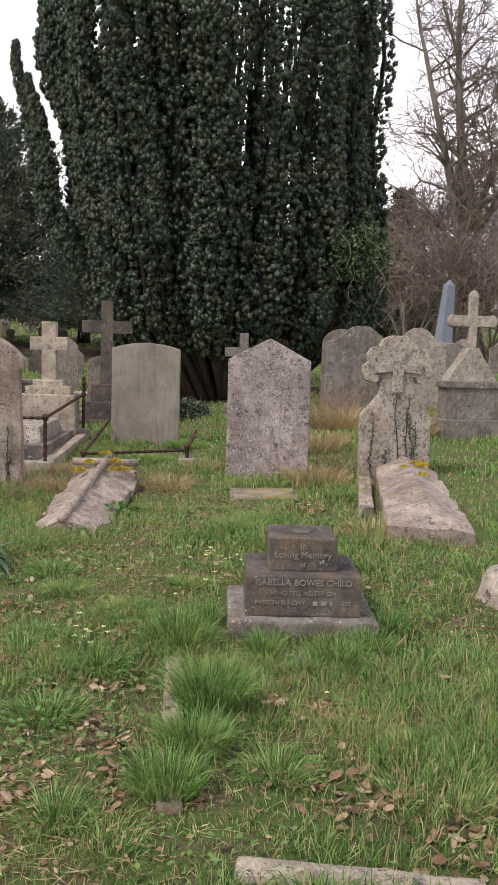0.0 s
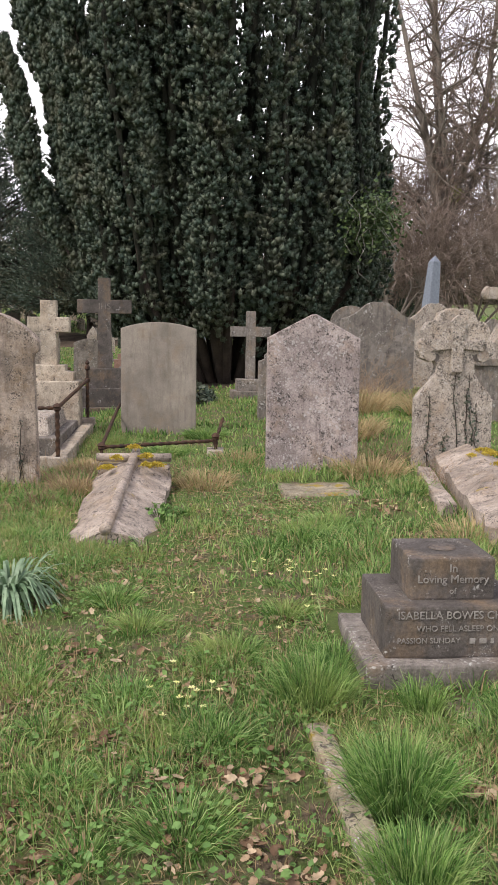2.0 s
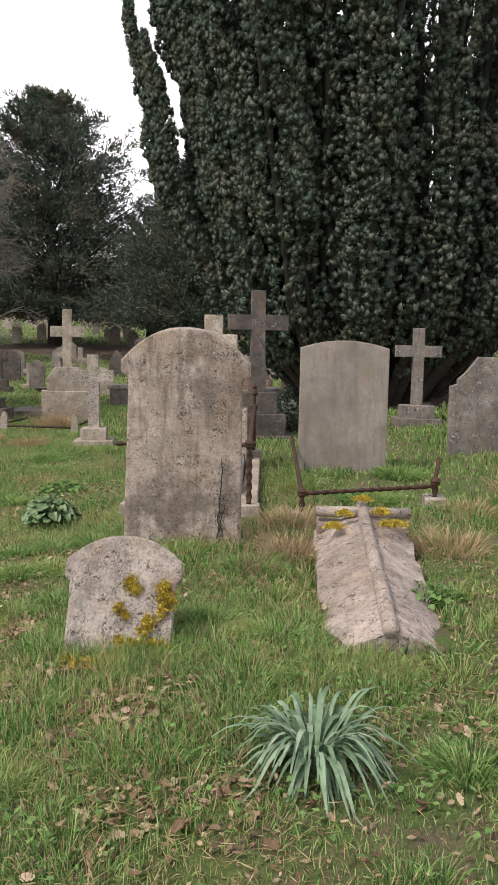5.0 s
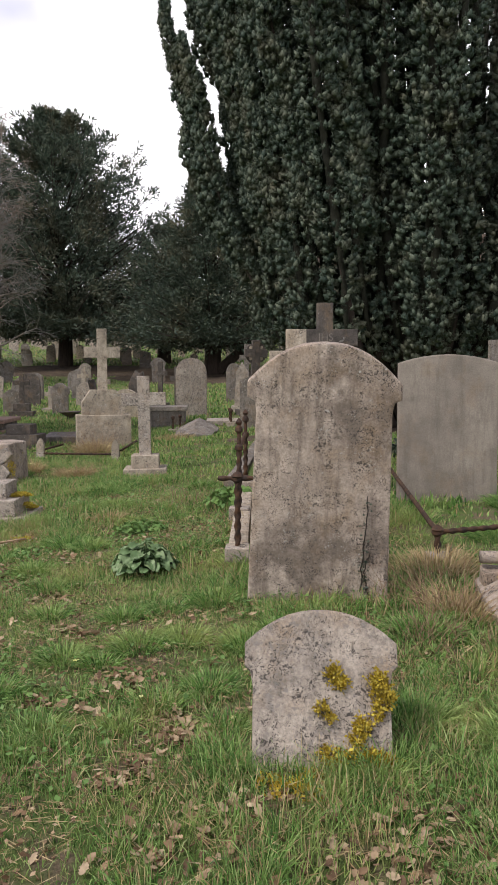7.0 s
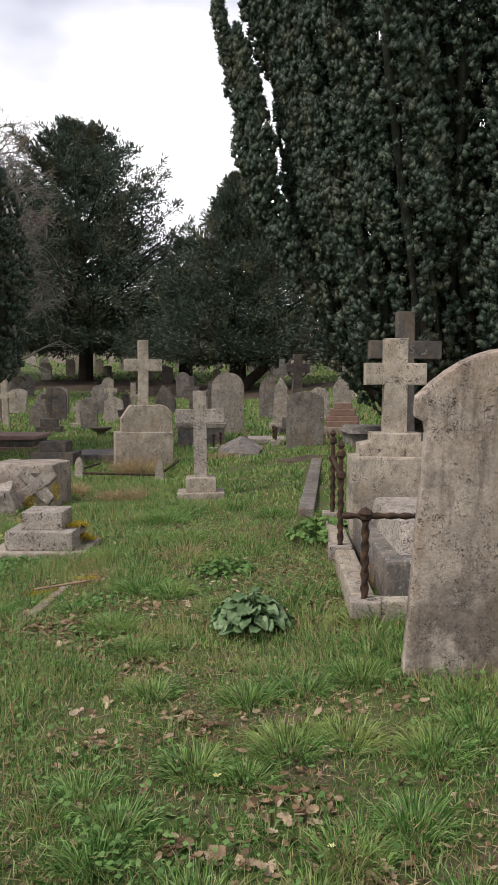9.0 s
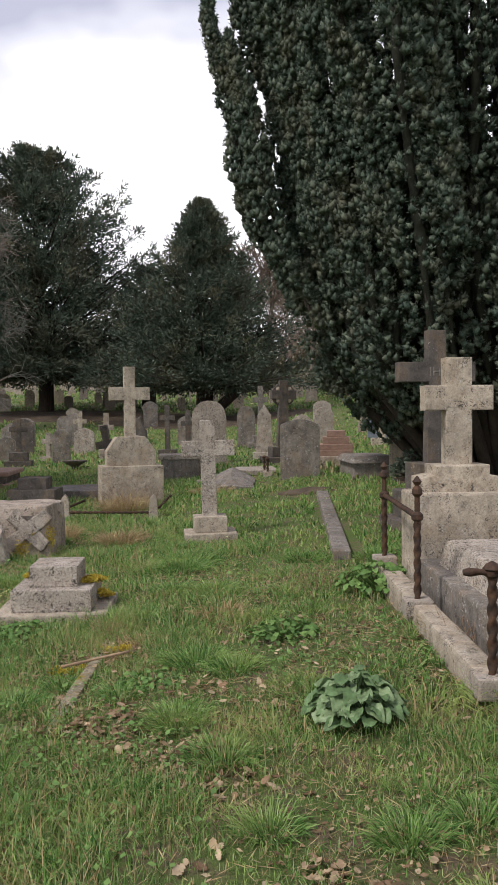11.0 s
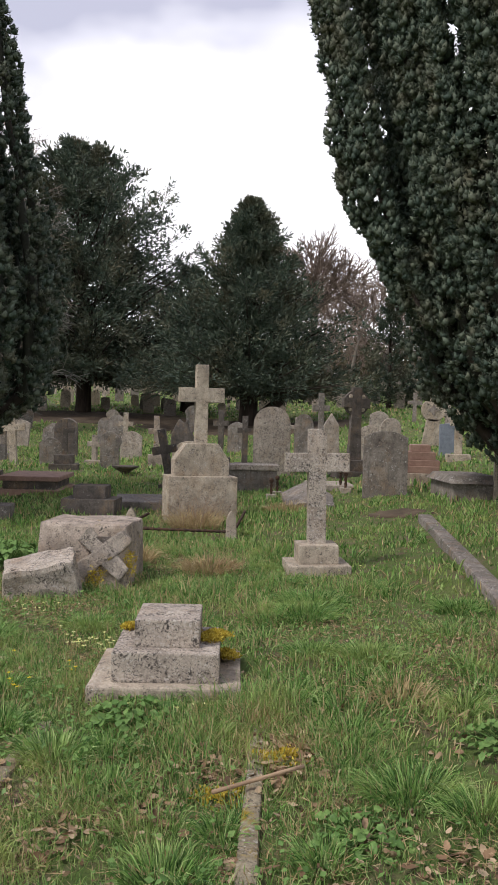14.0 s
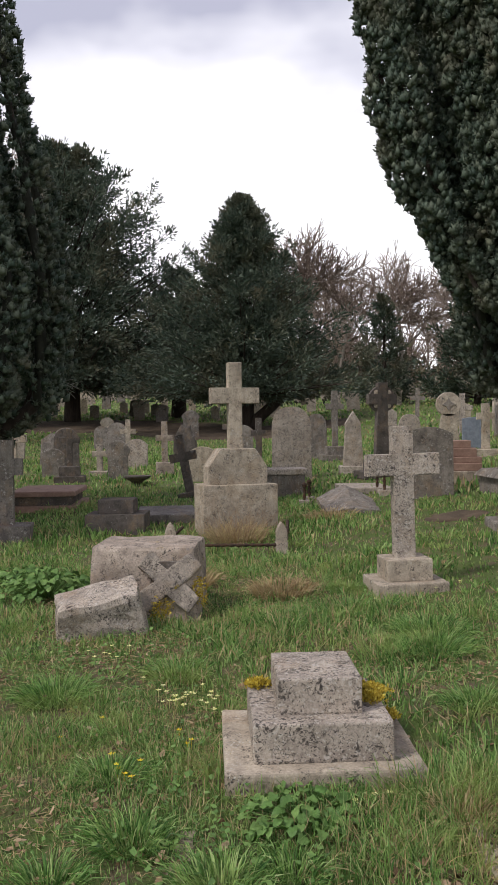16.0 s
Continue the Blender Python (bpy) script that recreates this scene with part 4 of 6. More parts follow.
# the big gabled stone and its neighbours
hp = headstone(0.255, 7.88, shape_gable(0.83, 1.46, 0.21), 0.11, M_PINK, "purplish-grey gabled headstone crusted with lichen", back=1.0)
ledge = new("sunken_ledger", from_bm("sunken_ledger", block(0.62, 0.6, 0.09, 0.02, wear=0.02), M_KERB))
ledge.matrix_world = pose(0.2, 7.05, gz(0.2, 7.0) - 0.075, -2, 1, 3)
tagged(ledge, "brown sunken ledger stone before a headstone", "slab")
pale = headstone(-1.24, 10.27, shape_segment(0.875, 1.37, 0.075), 0.11, M_PALE, "plain smooth grey headstone with a low arched top", rz=-2, sink=0.06)
arch = headstone(-2.51, 7.52, shape_shouldered(0.84, 1.52, 0.22, 0.05, foot=0.03), 0.10, M_ARCH, "tall round-shouldered headstone streaked with dark stains", back=-8, side=1.5, sink=0.05)
moss_stone = headstone(-2.57, 5.52, shape_shouldered(0.545, 0.62, 0.12, 0.03), 0.075, M_MOSSY, "small leaning whitish headstone with yellow moss", back=26, sink=0.07)


def moss_cushion(centres, m, label, seed, bits=90):
    """A cushion of moss: many small tufts."""
    rng = np.random.default_rng(seed)
    p, d = [], []
    for cx, cy, cz, r in centres:
        n = int(bits * (r / 0.06) ** 2)
        a, q = rng.uniform(0, 2 * np.pi, n), r * np.sqrt(rng.uniform(0, 1, n)) * (1 + 0.25 * rng.normal(size=n))
        p.append(np.stack([cx + q * np.cos(a), np.full(n, cy) - 0.012 * (1 - np.minimum(1, q / r) ** 2), cz + q * np.sin(a)], -1))
        d.append(np.stack([np.cos(a) * 0.5, np.full(n, -1.0), np.sin(a) * 0.5], -1))
    p, d = np.concatenate(p), np.concatenate(d)
    k = 5
    p = np.repeat(p, k, 0) + rng.normal(0, 0.005, (len(p) * k, 3))
    d = unit(np.repeat(d, k, 0) + rng.normal(0, 0.6, (len(d) * k, 3)))
    ob = new("moss", mesh_np("moss", *leaflets(p, d, rng.uniform(0.010, 0.022, len(p)), rng.uniform(0.006, 0.011, len(p)), rng), M_MOSS))
    ob.matrix_world = m
    return tagged(ob, label, "moss", kind="stuff")


mm = moss_stone.matrix_world
moss_cushion([(0.20, -0.04, 0.37, 0.034), (0.215, -0.04, 0.31, 0.036), (0.19, -0.04, 0.26, 0.022), (0.045, -0.04, 0.39, 0.029), (0.07, -0.04, 0.36, 0.021), (0.14, -0.04, 0.22, 0.026), (0.12, -0.04, 0.18, 0.024), (0.0, -0.04, 0.28, 0.021), (0.03, -0.04, 0.24, 0.016), (0.17, -0.04, 0.10, 0.042), (0.08, -0.04, 0.10, 0.040), (0.22, -0.04, 0.08, 0.040), (0.02, -0.04, 0.12, 0.029), (0.12, -0.04, 0.05, 0.040), (-0.15, -0.04, 0.04, 0.024)], mm, "yellow-orange moss growing on a headstone", 1, 260)

headstone(0.27, 11.2, [(-0.28, 0), (0.28, 0), (0.28, 1.12), (0.02, 1.13), (-0.12, 0.95), (-0.2, 0.88), (-0.2, 0.83), (-0.28, 0.8)], 0.1, M_GREY, "grey headstone with a broken sloping shoulder", rz=3)
big = headstone(1.95, 13.2, shape_ogee(1.15, 1.47, 0.28), 0.13, M_GREY, "broad grey headstone with a curved pointed top", rz=4)
headstone(1.85, 15.0, shape_round(0.7, 1.38, 0.3), 0.12, M_GREY, "rounded grey headstone with a carved scroll top", rz=2)
headstone(3.1, 14.2, shape_ogee(1.0, 1.45, 0.3), 0.12, M_SPOT, "spotted grey headstone with scrolled shoulders")


def ornate_stone(x, y):
    """A headstone whose waisted body carries a broad lobed head with a cross in relief."""
    ob = thing("carved_headstone", place(x, y, 2, 1, 0), "lichen-spotted headstone with a carved scroll-cross head", "headstone", "headstones")
    half = [(0.36, 0.0), (0.36, 0.66), (0.31, 0.73), (0.24, 0.80), (0.19, 0.88), (0.175, 0.96), (0.20, 1.01), (0.26, 1.00), (0.33, 1.03), (0.36, 1.10), (0.345, 1.17), (0.30, 1.21), (0.315, 1.28), (0.27, 1.35), (0.19, 1.37), (0.16, 1.44), (0.08, 1.475)]
    part("body", slab([(-a, z) for a, z in half[:1]] + half + [(-a, z) for a, z in half[:0:-1]], 0.12, 0.014), M_SPOT, ob)
    relief = [(0.055, 0.90), (0.055, 1.11), (0.24, 1.09), (0.25, 1.20), (0.055, 1.19), (0.07, 1.36), (0.0, 1.42)]
    part("relief_cross", slab(relief + [(-a, z) for a, z in relief[-2::-1]], 0.05, 0.012), M_SPOT, ob, "raised weathered cross", pose(0, -0.07, 0))
    for sx in (-1, 1):
        part("scroll", lathe([(0.02, -0.07), (0.055, -0.068), (0.062, 0), (0.055, 0.068), (0.02, 0.07)], 14), M_WHITE, ob, "pale curled scroll", pose(sx * 0.245, -0.005, 1.055, 90, 0, 0))
        # no hole is cut: a thin dark disc stands in for its shade
        part("pierced_hollow", lathe([(0.008, -0.002), (0.034, -0.002), (0.034, 0.004), (0.008, 0.004)], 14), M_DARK, ob, "dark round disc as the shade of a hole", pose(sx * 0.19, -0.064, 1.035, 90, 0, 0))
    return ob


ornate = ornate_stone(1.55, 7.92)


def coped_stone(x0, y0, x1, y1, w0, w1, h, ridge, material, label, name="coped_grave_stone", hip=0.3, dip=0.0):
    """A body stone like a low roof, from the head to the foot."""
    ln = math.hypot(x1 - x0, y1 - y0)
    bm = bmesh.new()
    n = 14
    rows = []
    for i in range(n + 1):
        u = i / n
        w = w0 + (w1 - w0) * u
        k = min(1.0, (1 - u) / hip * 1.0 + 0.15) if hip else 1.0
        zr = h + ridge * k
        prof = [(-w / 2, 0), (-w / 2, h), (-w / 4, h + (zr - h) * 0.55), (0, zr), (w / 4, h + (zr - h) * 0.55), (w / 2, h), (w / 2, 0)]
        rows.append([bm.verts.new((px + 0.03 * noise.noise((px * 6, u * ln * 5, pz * 5)), u * ln, pz + 0.04 * noise.noise((px * 5 + 3, u * ln * 6, 1)))) for px, pz in prof])
    for a, b in zip(rows, rows[1:]):
        for j in range(6):
            bm.faces.new((a[j], a[j + 1], b[j + 1], b[j]))
    bm.faces.new(rows[0])
    bm.faces.new(rows[-1][::-1])
    bmesh.ops.recalc_face_normals(bm, faces=bm.faces)
    ob = new(name, from_bm(name, bm, material))
    zm0, zm1 = gz(x0, y0), gz(x1, y1) - dip
    ob.matrix_world = pose(x0, y0, zm0 - 0.06, 0, 0, math.degrees(math.atan2(-(x1 - x0), y1 - y0))) @ pose(0, 0, 0, math.degrees(math.atan2(zm1 - zm0, ln)), 0, 0)
    return tagged(ob, label, "grave stone", "coped grave stones")


cop = coped_stone(-1.30, 7.50, -1.34, 5.58, 0.62, 0.58, 0.16, 0.16, M_PINKW, "pinkish-white coped grave stone with a log cross on it", hip=0, dip=0.14)
r0 = Vector((0, 0.0, 0.335))
part("cross_shaft", rod_between(r0 + Vector((0, -0.06, 0.0)), r0 + Vector((0, 1.93, -0.02)), 0.038), M_PINKW, cop, "rounded log-like cross shaft", smooth=True)
part("cross_arm", rod_between((-0.31, 0.10, 0.325), (0.31, 0.10, 0.325), 0.036), M_PINKW, cop, "rounded log-like cross arm", smooth=True)
part("head_block", block(0.60, 0.14, 0.26, 0.02, cy=0.10, wear=0.01), M_PINKW, cop)
moss_cushion([(0.0, -0.04, 0.05, 0.045), (0.11, 0.0, -0.09, 0.05), (0.2, 0.05, -0.2, 0.055), (-0.13, 0.01, -0.12, 0.045), (-0.2, 0.06, -0.24, 0.055), (0.12, 0.03, -0.26, 0.04)], cop.matrix_world @ pose(0, 0.12, 0.36, -90, 0, 180), "yellow-orange moss on the cross of a grave stone", 2, 170)
rk = coped_stone(1.64, 7.75, 1.36, 5.35, 0.56, 0.62, 0.17, 0.12, M_PINKW, "whitish broken coped grave stone with orange lichen", hip=0.12)
kerb(1.22, 7.6, 1.02, 6.2, 0.12, 0.12, M_PINKW, "broken whitish side kerb of a coped grave", sink=0.03, wear=0.02)
moss_cushion([(0.10, 0, -0.15, 0.075), (0.12, 0, -0.30, 0.06), (0.08, 0, -0.75, 0.05), (-0.06, 0, -0.4, 0.035)], rk.matrix_world @ pose(0, 0.12, 0.275, -90, 0, 180), "orange moss on a whitish grave stone", 3, 90)
rock = new("broken_stone", from_bm("broken_stone", block(0.5, 0.62, 0.26, 0.05, 0.8, wear=0.035), M_WHITE))
rock.matrix_world = pose(1.66, 4.05, gz(1.6, 4.0) - 0.06, 4, 3, 20)
tagged(rock, "rough whitish fallen stone in grass", "stone")

def climbing_ivy(parent, runs, seed, leaf=0.018):
    """Ivy stems with a few small leaves, clinging to the front of a stone."""
    rng = np.random.default_rng(seed)
    p = []
    for x, z0, z1, y in runs:
        segs, n = [], 14
        zs = np.linspace(z0, z1, n)
        xs = x + np.cumsum(rng.normal(0, 0.010, n))
        for i in range(n - 1):
            segs.append([xs[i], y, zs[i], xs[i + 1], y, zs[i + 1], 0.005 * (1 - 0.5 * i / n), 0.005 * (1 - 0.5 * (i + 1) / n)])
            for _ in range(3):
                p.append([xs[i] + rng.normal(0, 0.015), y - 0.008, zs[i] + rng.normal(0, 0.012)])
        ob = new("ivy_stem", mesh_np("ivy_stem", *tubes(segs, 5), M_BARK))
        ob.parent = parent
        tagged(ob, "thin dark ivy stem")
    p = np.array(p)
    d = unit(rng.normal(0, 1, p.shape) * [1, 0.5, 1] + [0, -0.4, 0])
    lv = new("ivy_leaves", mesh_np("ivy_leaves", *leaflets(p, d, rng.uniform(0.6, 1.3, len(p)) * leaf, rng.uniform(0.5, 0.9, len(p)) * leaf, rng), M_YEW))
    lv.parent = parent
    tagged(lv, kind="stuff")


climbing_ivy(ornate, [(-0.24, 0.05, 0.72, -0.066), (0.04, 0.05, 1.0, -0.066), (0.1, 0.05, 0.9, -0.066), (0.16, 0.05, 0.75, -0.066), (0.25, 0.05, 0.6, -0.066), (-0.1, 0.05, 0.35, -0.066)], 2, 0.03)
climbing_ivy(arch, [(0.235, 0.12, 0.68, -0.056), (0.29, 0.05, 0.35, -0.056)], 1)

# monument with a carved cross, and the blue-grey obelisk far behind
mon = thing("carved_monument", place(3.12, 10.9, 3) @ Matrix.Diagonal((0.68, 0.75, 0.93, 1)), "pale carved monument with a gable and a cross on top", "memorial")
part("plinth", block(1.25, 0.7, 0.30, 0.02), M_GREY, mon)
part("die", block(1.08, 0.56, 0.46, 0.02, z=0.298), M_GREY, mon)
part("cornice", block(1.2, 0.64, 0.10, 0.02, z=0.756), M_GREY, mon)
part("gable", slab([(-0.5, 0.85), (0.5, 0.85), (0.42, 0.98), (0.2, 1.2), (0.1, 1.34), (-0.1, 1.34), (-0.2, 1.2), (-0.42, 0.98)], 0.42), M_SPOT, mon)
part("cross", slab([(px, pz + 1.33) for px, pz in cross_outline(0.82, 0.72, 0.16, 0.32, 0.16)], 0.15), M_WHITE, mon)
for dx, dz in ((-0.41, 1.73), (0.41, 1.73), (0, 2.08)):
    part("cross_bud", lathe([(0.02, -0.09), (0.08, -0.08), (0.10, 0), (0.08, 0.08), (0.02, 0.09)], 12), M_WHITE, mon, "", pose(dx, 0, dz, 90, 0, 0))
ob = thing("obelisk", place(7.95, 32.4, 20, 0, 4, 0.0), "blue-grey polished granite obelisk on a plinth", "memorial")
part("shaft", block(0.52, 0.52, 2.25, 0.02, 0.64, z=0.9), M_BLUE, ob)
part("tip", block(0.333, 0.333, 0.24, 0.01, 0.05, z=3.148), M_BLUE, ob)
part("plinth", block(0.95, 0.95, 1.25, 0.02, z=-0.33), M_WHITE, ob)
for i, (sx, sy) in enumerate([(5.6, 21), (6.6, 24), (5.2, 26), (7.6, 22), (6.0, 29), (8.6, 27), (4.9, 19.0)]):
    headstone(sx, sy, [shape_round(0.7, 1.1, 0.25), shape_gothic(0.65, 1.2, 0.4), shape_ogee(0.8, 1.1, 0.2)][i % 3], 0.11, [M_WHITE, M_SPOT, M_GREY][i % 3], "weathered headstone below the thicket", rz=i * 5 - 12, back=3 * (i % 2), side=(i % 3 - 1) * 3)

# dark cross, small cross, pale cross with its railed grave
dkc = grave_cross(-2.19, 13.14, [(0.95, 0.85, 0.16), (0.72, 0.62, 0.28), (0.5, 0.44, 0.28)], (0.80, 1.35, 0.185, 0.83, 0.20), 0.15, M_DARK, "dark sooty stone cross lettered on a stepped base", rz=8, taper=0.02)
lettering("IHS", 0.13, pose(0, -0.078, 1.60, 90, 0, 0), dkc, M_GREY)
grave_cross(0.04, 13.75, [(0.62, 0.5, 0.16), (0.45, 0.36, 0.18)], (0.64, 1.08, 0.15, 0.68, 0.16), 0.13, M_GREY, "small weathered grey stone cross on a base", rz=2)
tomb = thing("railed_cross_tomb", place(-2.58, 10.72, 2), "pale stone cross at the head of a chest tomb", "memorial")
part("cross", slab([(px, pz + 0.9) for px, pz in cross_outline(0.50, 0.80, 0.19, 0.42, 0.18)], 0.16), M_CREAM, tomb)
part("pedestal", slab([(-0.3, 0.73), (0.3, 0.73), (0.3, 0.84), (0.2, 0.86), (0.2, 0.93), (-0.2, 0.93), (-0.2, 0.86), (-0.3, 0.84)], 0.30), M_CREAM, tomb)
part("plinth", block(0.74, 0.40, 0.74, 0.02, cy=-0.02), M_CREAM, tomb)
part("body_stone", block(0.60, 1.75, 0.46, 0.03, 0.72, cy=-1.15, wear=0.008), M_SPOT, tomb, "grey sloping body stone")
part("body_plinth", block(0.70, 1.9, 0.28, 0.02, cy=-1.12), M_GREY, tomb)


def iron_post(x, y, h, label, lift=0.0, tall=False, lean=0.0):
    ob = thing("iron_post", place(x, y, 0, lean, 0, 0.02 - lift), label, "railing post", "iron railing posts")
    part("shaft", rod_between((0, 0, 0.0), (0, 0, h), 0.021, True), M_IRON, ob, smooth=True)
    part("collar", lathe([(0.02, -0.03), (0.036, -0.015), (0.036, 0.015), (0.02, 0.03)], 12), M_IRON, ob, "", pose(0, 0, h))
    if tall:
        part("finial", lathe([(0.018, 0), (0.016, 0.12), (0.034, 0.14), (0.030, 0.17), (0.014, 0.19), (0.03, 0.215), (0.004, 0.25)], 12), M_IRON, ob, "", pose(0, 0, h))
    else:
        part("cap", lathe([(0.03, 0), (0.045, 0.015), (0.03, 0.035), (0.004, 0.05)], 12), M_IRON, ob, "", pose(0, 0, h))
    part("foot_stone", block(0.17, 0.17, 0.10, 0.012), M_WHITE, ob, "pale stone socket")
    return ob


def iron_rail(a, b, label="twisted rusty iron rail"):
    ob = new("iron_rail", from_bm("iron_rail", rod_between(a, b, 0.0165, True, n=90), M_IRON, True))
    return tagged(ob, label, "railing", "iron railings")


corners = [(-3.01, 8.36), (-2.09, 8.30), (-2.14, 10.80), (-3.07, 10.95)]
zt = []
for i, (px, py) in enumerate(corners):
    iron_post(px, py, 0.56, "twisted rusty iron post on a stone socket", 0.06 + 0.06 * (i > 1), tall=i > 1)
    zt.append((px, py, gz(px, py) + 0.60 + 0.06 * (i > 1)))
iron_post(-3.07, 9.72, 0.60, "twisted rusty iron post with a ball finial", 0.08, tall=True)
mid_post = (-3.07, 9.72, gz(-3.07, 9.72) + 0.66)
iron_rail((zt[0][0] - 0.13, zt[0][1], zt[0][2]), zt[1])
iron_rail(zt[1], zt[2])
iron_rail(zt[3], mid_post)
for (xa, ya), (xb, yb) in ((corners[0], corners[1]), (corners[3], corners[0]), (corners[1], corners[2])):
    kerb(xa, ya, xb, yb, 0.14, 0.18, M_CREAM, "pale stone kerb under an iron railing", sink=0.04)
iron_post(-1.68, 8.27, 0.24, "short rusty iron post in long grass", lean=3)
iron_post(-0.60, 8.66, 0.22, "short rusty iron post leaning in grass", lean=-8)
iron_rail((-1.68, 8.27, gz(-1.68, 8.27) + 0.22), (-0.60, 8.66, gz(-0.6, 8.66) + 0.16), "low twisted rusty iron rail")
iron_rail((-1.68, 8.27, gz(-1.68, 8.27) + 0.22), (-1.74, 10.7, gz(-1.74, 10.7) + 0.34), "fallen slanting twisted iron rail")
iron_rail((-0.60, 8.66, gz(-0.6, 8.66) + 0.16), (-0.52, 8.95, gz(-0.5, 8.95) + 0.34), "broken stub of twisted iron rail")

# stepped cream block
blk = thing("stepped_grave_block", pose(-5.45, 10.28, gz(-5.4, 10.3) - 0.05, 0, 0, 3), "cream three-step grave block with moss on its side", "memorial")
part("base_step", block(0.77, 0.72, 0.13, 0.012, cy=0.30, wear=0.004), M_CREAM, blk)
part("middle_step", block(0.545, 0.56, 0.155, 0.01, z=0.128, cy=0.30), M_SPOT, blk)
part("top_step", block(0.335, 0.40, 0.145, 0.01, z=0.281, cy=0.32), M_SPOT, blk)
moss_cushion([(0.225, 0, 0.28, 0.05), (0.24, 0.0, 0.36, 0.06), (0.25, 0.02, 0.45, 0.06), (0.30, 0.10, 0.36, 0.05), (0.32, 0.14, 0.45, 0.05), (-0.23, 0, 0.50, 0.05), (0.05, 0.0, 0.57, 0.05)], blk.matrix_world @ pose(0, 0, 0.29, -90, 0, 0) @ pose(0, 0, 0, 0, 0, 0), "rusty orange moss on a stepped grave block", 4, 220)

# small cross on two steps
grave_cross(-4.52, 13.75, [(0.56, 0.52, 0.13), (0.36, 0.34, 0.17)], (0.58, 1.05, 0.16, 0.66, 0.17), 0.13, M_SPOT, "lichen-spotted cross on two cream steps", rz=6, base_mat=M_CREAM, side=-1.0, sink=0.03)
# tall pale cross
wcx = grave_cross(-5.95, 17.75, [(0.96, 0.55, 0.66)], (0.63, 1.10, 0.17, 0.58, 0.20), 0.15, M_CREAM, "tall cream stone cross on a block and pedestal", rz=16, pedestal=(0.76, 0.45, 0.44), base_mat=M_CREAM)
post = thing("gothic_kerb_post", place(-5.42, 16.2, 5), "small pointed gothic stone post of a kerb", "kerb post", "kerb posts")
part("body", block(0.13, 0.13, 0.16, 0.01), M_WHITE, post)
part("head", slab([(-0.06, 0.15), (0.06, 0.15), (0.06, 0.27), (0.035, 0.34), (0, 0.38), (-0.035, 0.34), (-0.06, 0.27)], 0.12), M_CREAM, post)
post2 = copy_thing(post, pose(-6.62, 16.1, gz(-6.62, 16.1) - 0.04, 0, 0, 5))
tagged(post2, "small pointed gothic stone post of a kerb", "kerb post", "kerb posts")
iron_rail((-5.36, 16.3, gz(-5.36, 16.3) + 0.12), (-5.30, 17.5, gz(-5.3, 17.5) + 0.12), "low rusty iron rail beside a cross")
iron_rail((-6.66, 16.2, gz(-6.66, 16.2) + 0.12), (-6.60, 17.4, gz(-6.6, 17.4) + 0.12), "low rusty iron rail beside a cross")
iron_rail((-5.45, 16.15, gz(-5.4, 16.1) + 0.10), (-6.65, 16.05, gz(-6.6, 16.0) + 0.10), "low rusty iron rail of a grave plot")

# broken chest tomb
chest = thing("broken_chest_tomb", place(-6.50, 13.42, -3), "pale broken chest tomb with a fallen carved cross", "memorial")
part("chest", block(0.80, 0.66, 0.58, 0.03, 0.95, wear=0.016), M_PINKW, chest)
cc = part("carved_cross", block(0.50, 0.09, 0.15, 0.02, wear=0.02, z=-0.075), M_MOSSY, chest, "fallen carved cross leaning on the tomb", pose(0.19, -0.335, 0.33, -8, 0, 4) @ pose(0, 0, 0, 0, -38, 0))
part("cross_arm", block(0.48, 0.085, 0.15, 0.02, wear=0.02, z=-0.075), M_MOSSY, cc, "", pose(0, 0.004, 0, 0, 82, 0))
part("boss", lathe([(0.02, -0.075), (0.085, -0.06), (0.09, 0.03), (0.02, 0.04)], 14), M_MOSSY, cc, "worn round boss", pose(0, 0, 0, 90, 0, 0))
# dark triangular plate on the chest face, in place of a recess's shade
part("hollow", slab([(-0.10, 0.42), (0.0, 0.30), (0.10, 0.42)], 0.02, 0.004), M_DARK, chest, "dark plate as the shade behind the cross", pose(0.20, -0.345, 0.06))
lump = new("broken_stone", from_bm("broken_stone", block(0.62, 0.38, 0.40, 0.045, 0.92, wear=0.035), M_SPOT))
lump.matrix_world = pose(-6.74, 12.84, gz(-6.7, 12.9) - 0.10, 12, -10, 12)
tagged(lump, "rough spotted block broken off a tomb", "stone")
moss_cushion([(0.16, 0.0, 0.16, 0.055), (0.13, 0.0, 0.07, 0.06), (0.42, 0.12, 0.30, 0.05), (0.42, 0.12, 0.2, 0.05)], chest.matrix_world @ pose(0, -0.45, 0.02), "yellow moss beside a broken tomb", 6, 90)

# graves in the middle distance
headstone(-4.97, 23.5, shape_gothic(0.77, 1.5, 0.42), 0.13, M_SPOT, "pointed gothic headstone covered with lichen")
headstone(-4.15, 27.9, shape_gothic(0.5, 1.2, 0.35), 0.11, M_GREY, "slim grey pointed headstone on the slope")
headstone(-3.20, 19.1, shape_segment(0.68, 1.06, 0.10), 0.12, M_GREY, "low grey headstone with a sooty stain", rz=-3, back=2)
headstone(-8.56, 24.6, shape_shouldered(0.5, 0.9, 0.2, 0.04), 0.1, M_GREY, "small grey shouldered headstone")
headstone(-9.7, 31.5, shape_round(0.6, 1.1, 0.3), 0.1, M_GREY, "grey round-topped headstone in the grass")
headstone(-6.75, 24.3, shape_round(0.72, 0.78, 0.3), 0.12, M_CREAM, "pale round-topped headstone sunk in the turf", side=-3)
headstone(-0.85, 25.6, shape_segment(0.5, 0.78, 0.03), 0.12, M_BLUE, "square dark granite headstone")
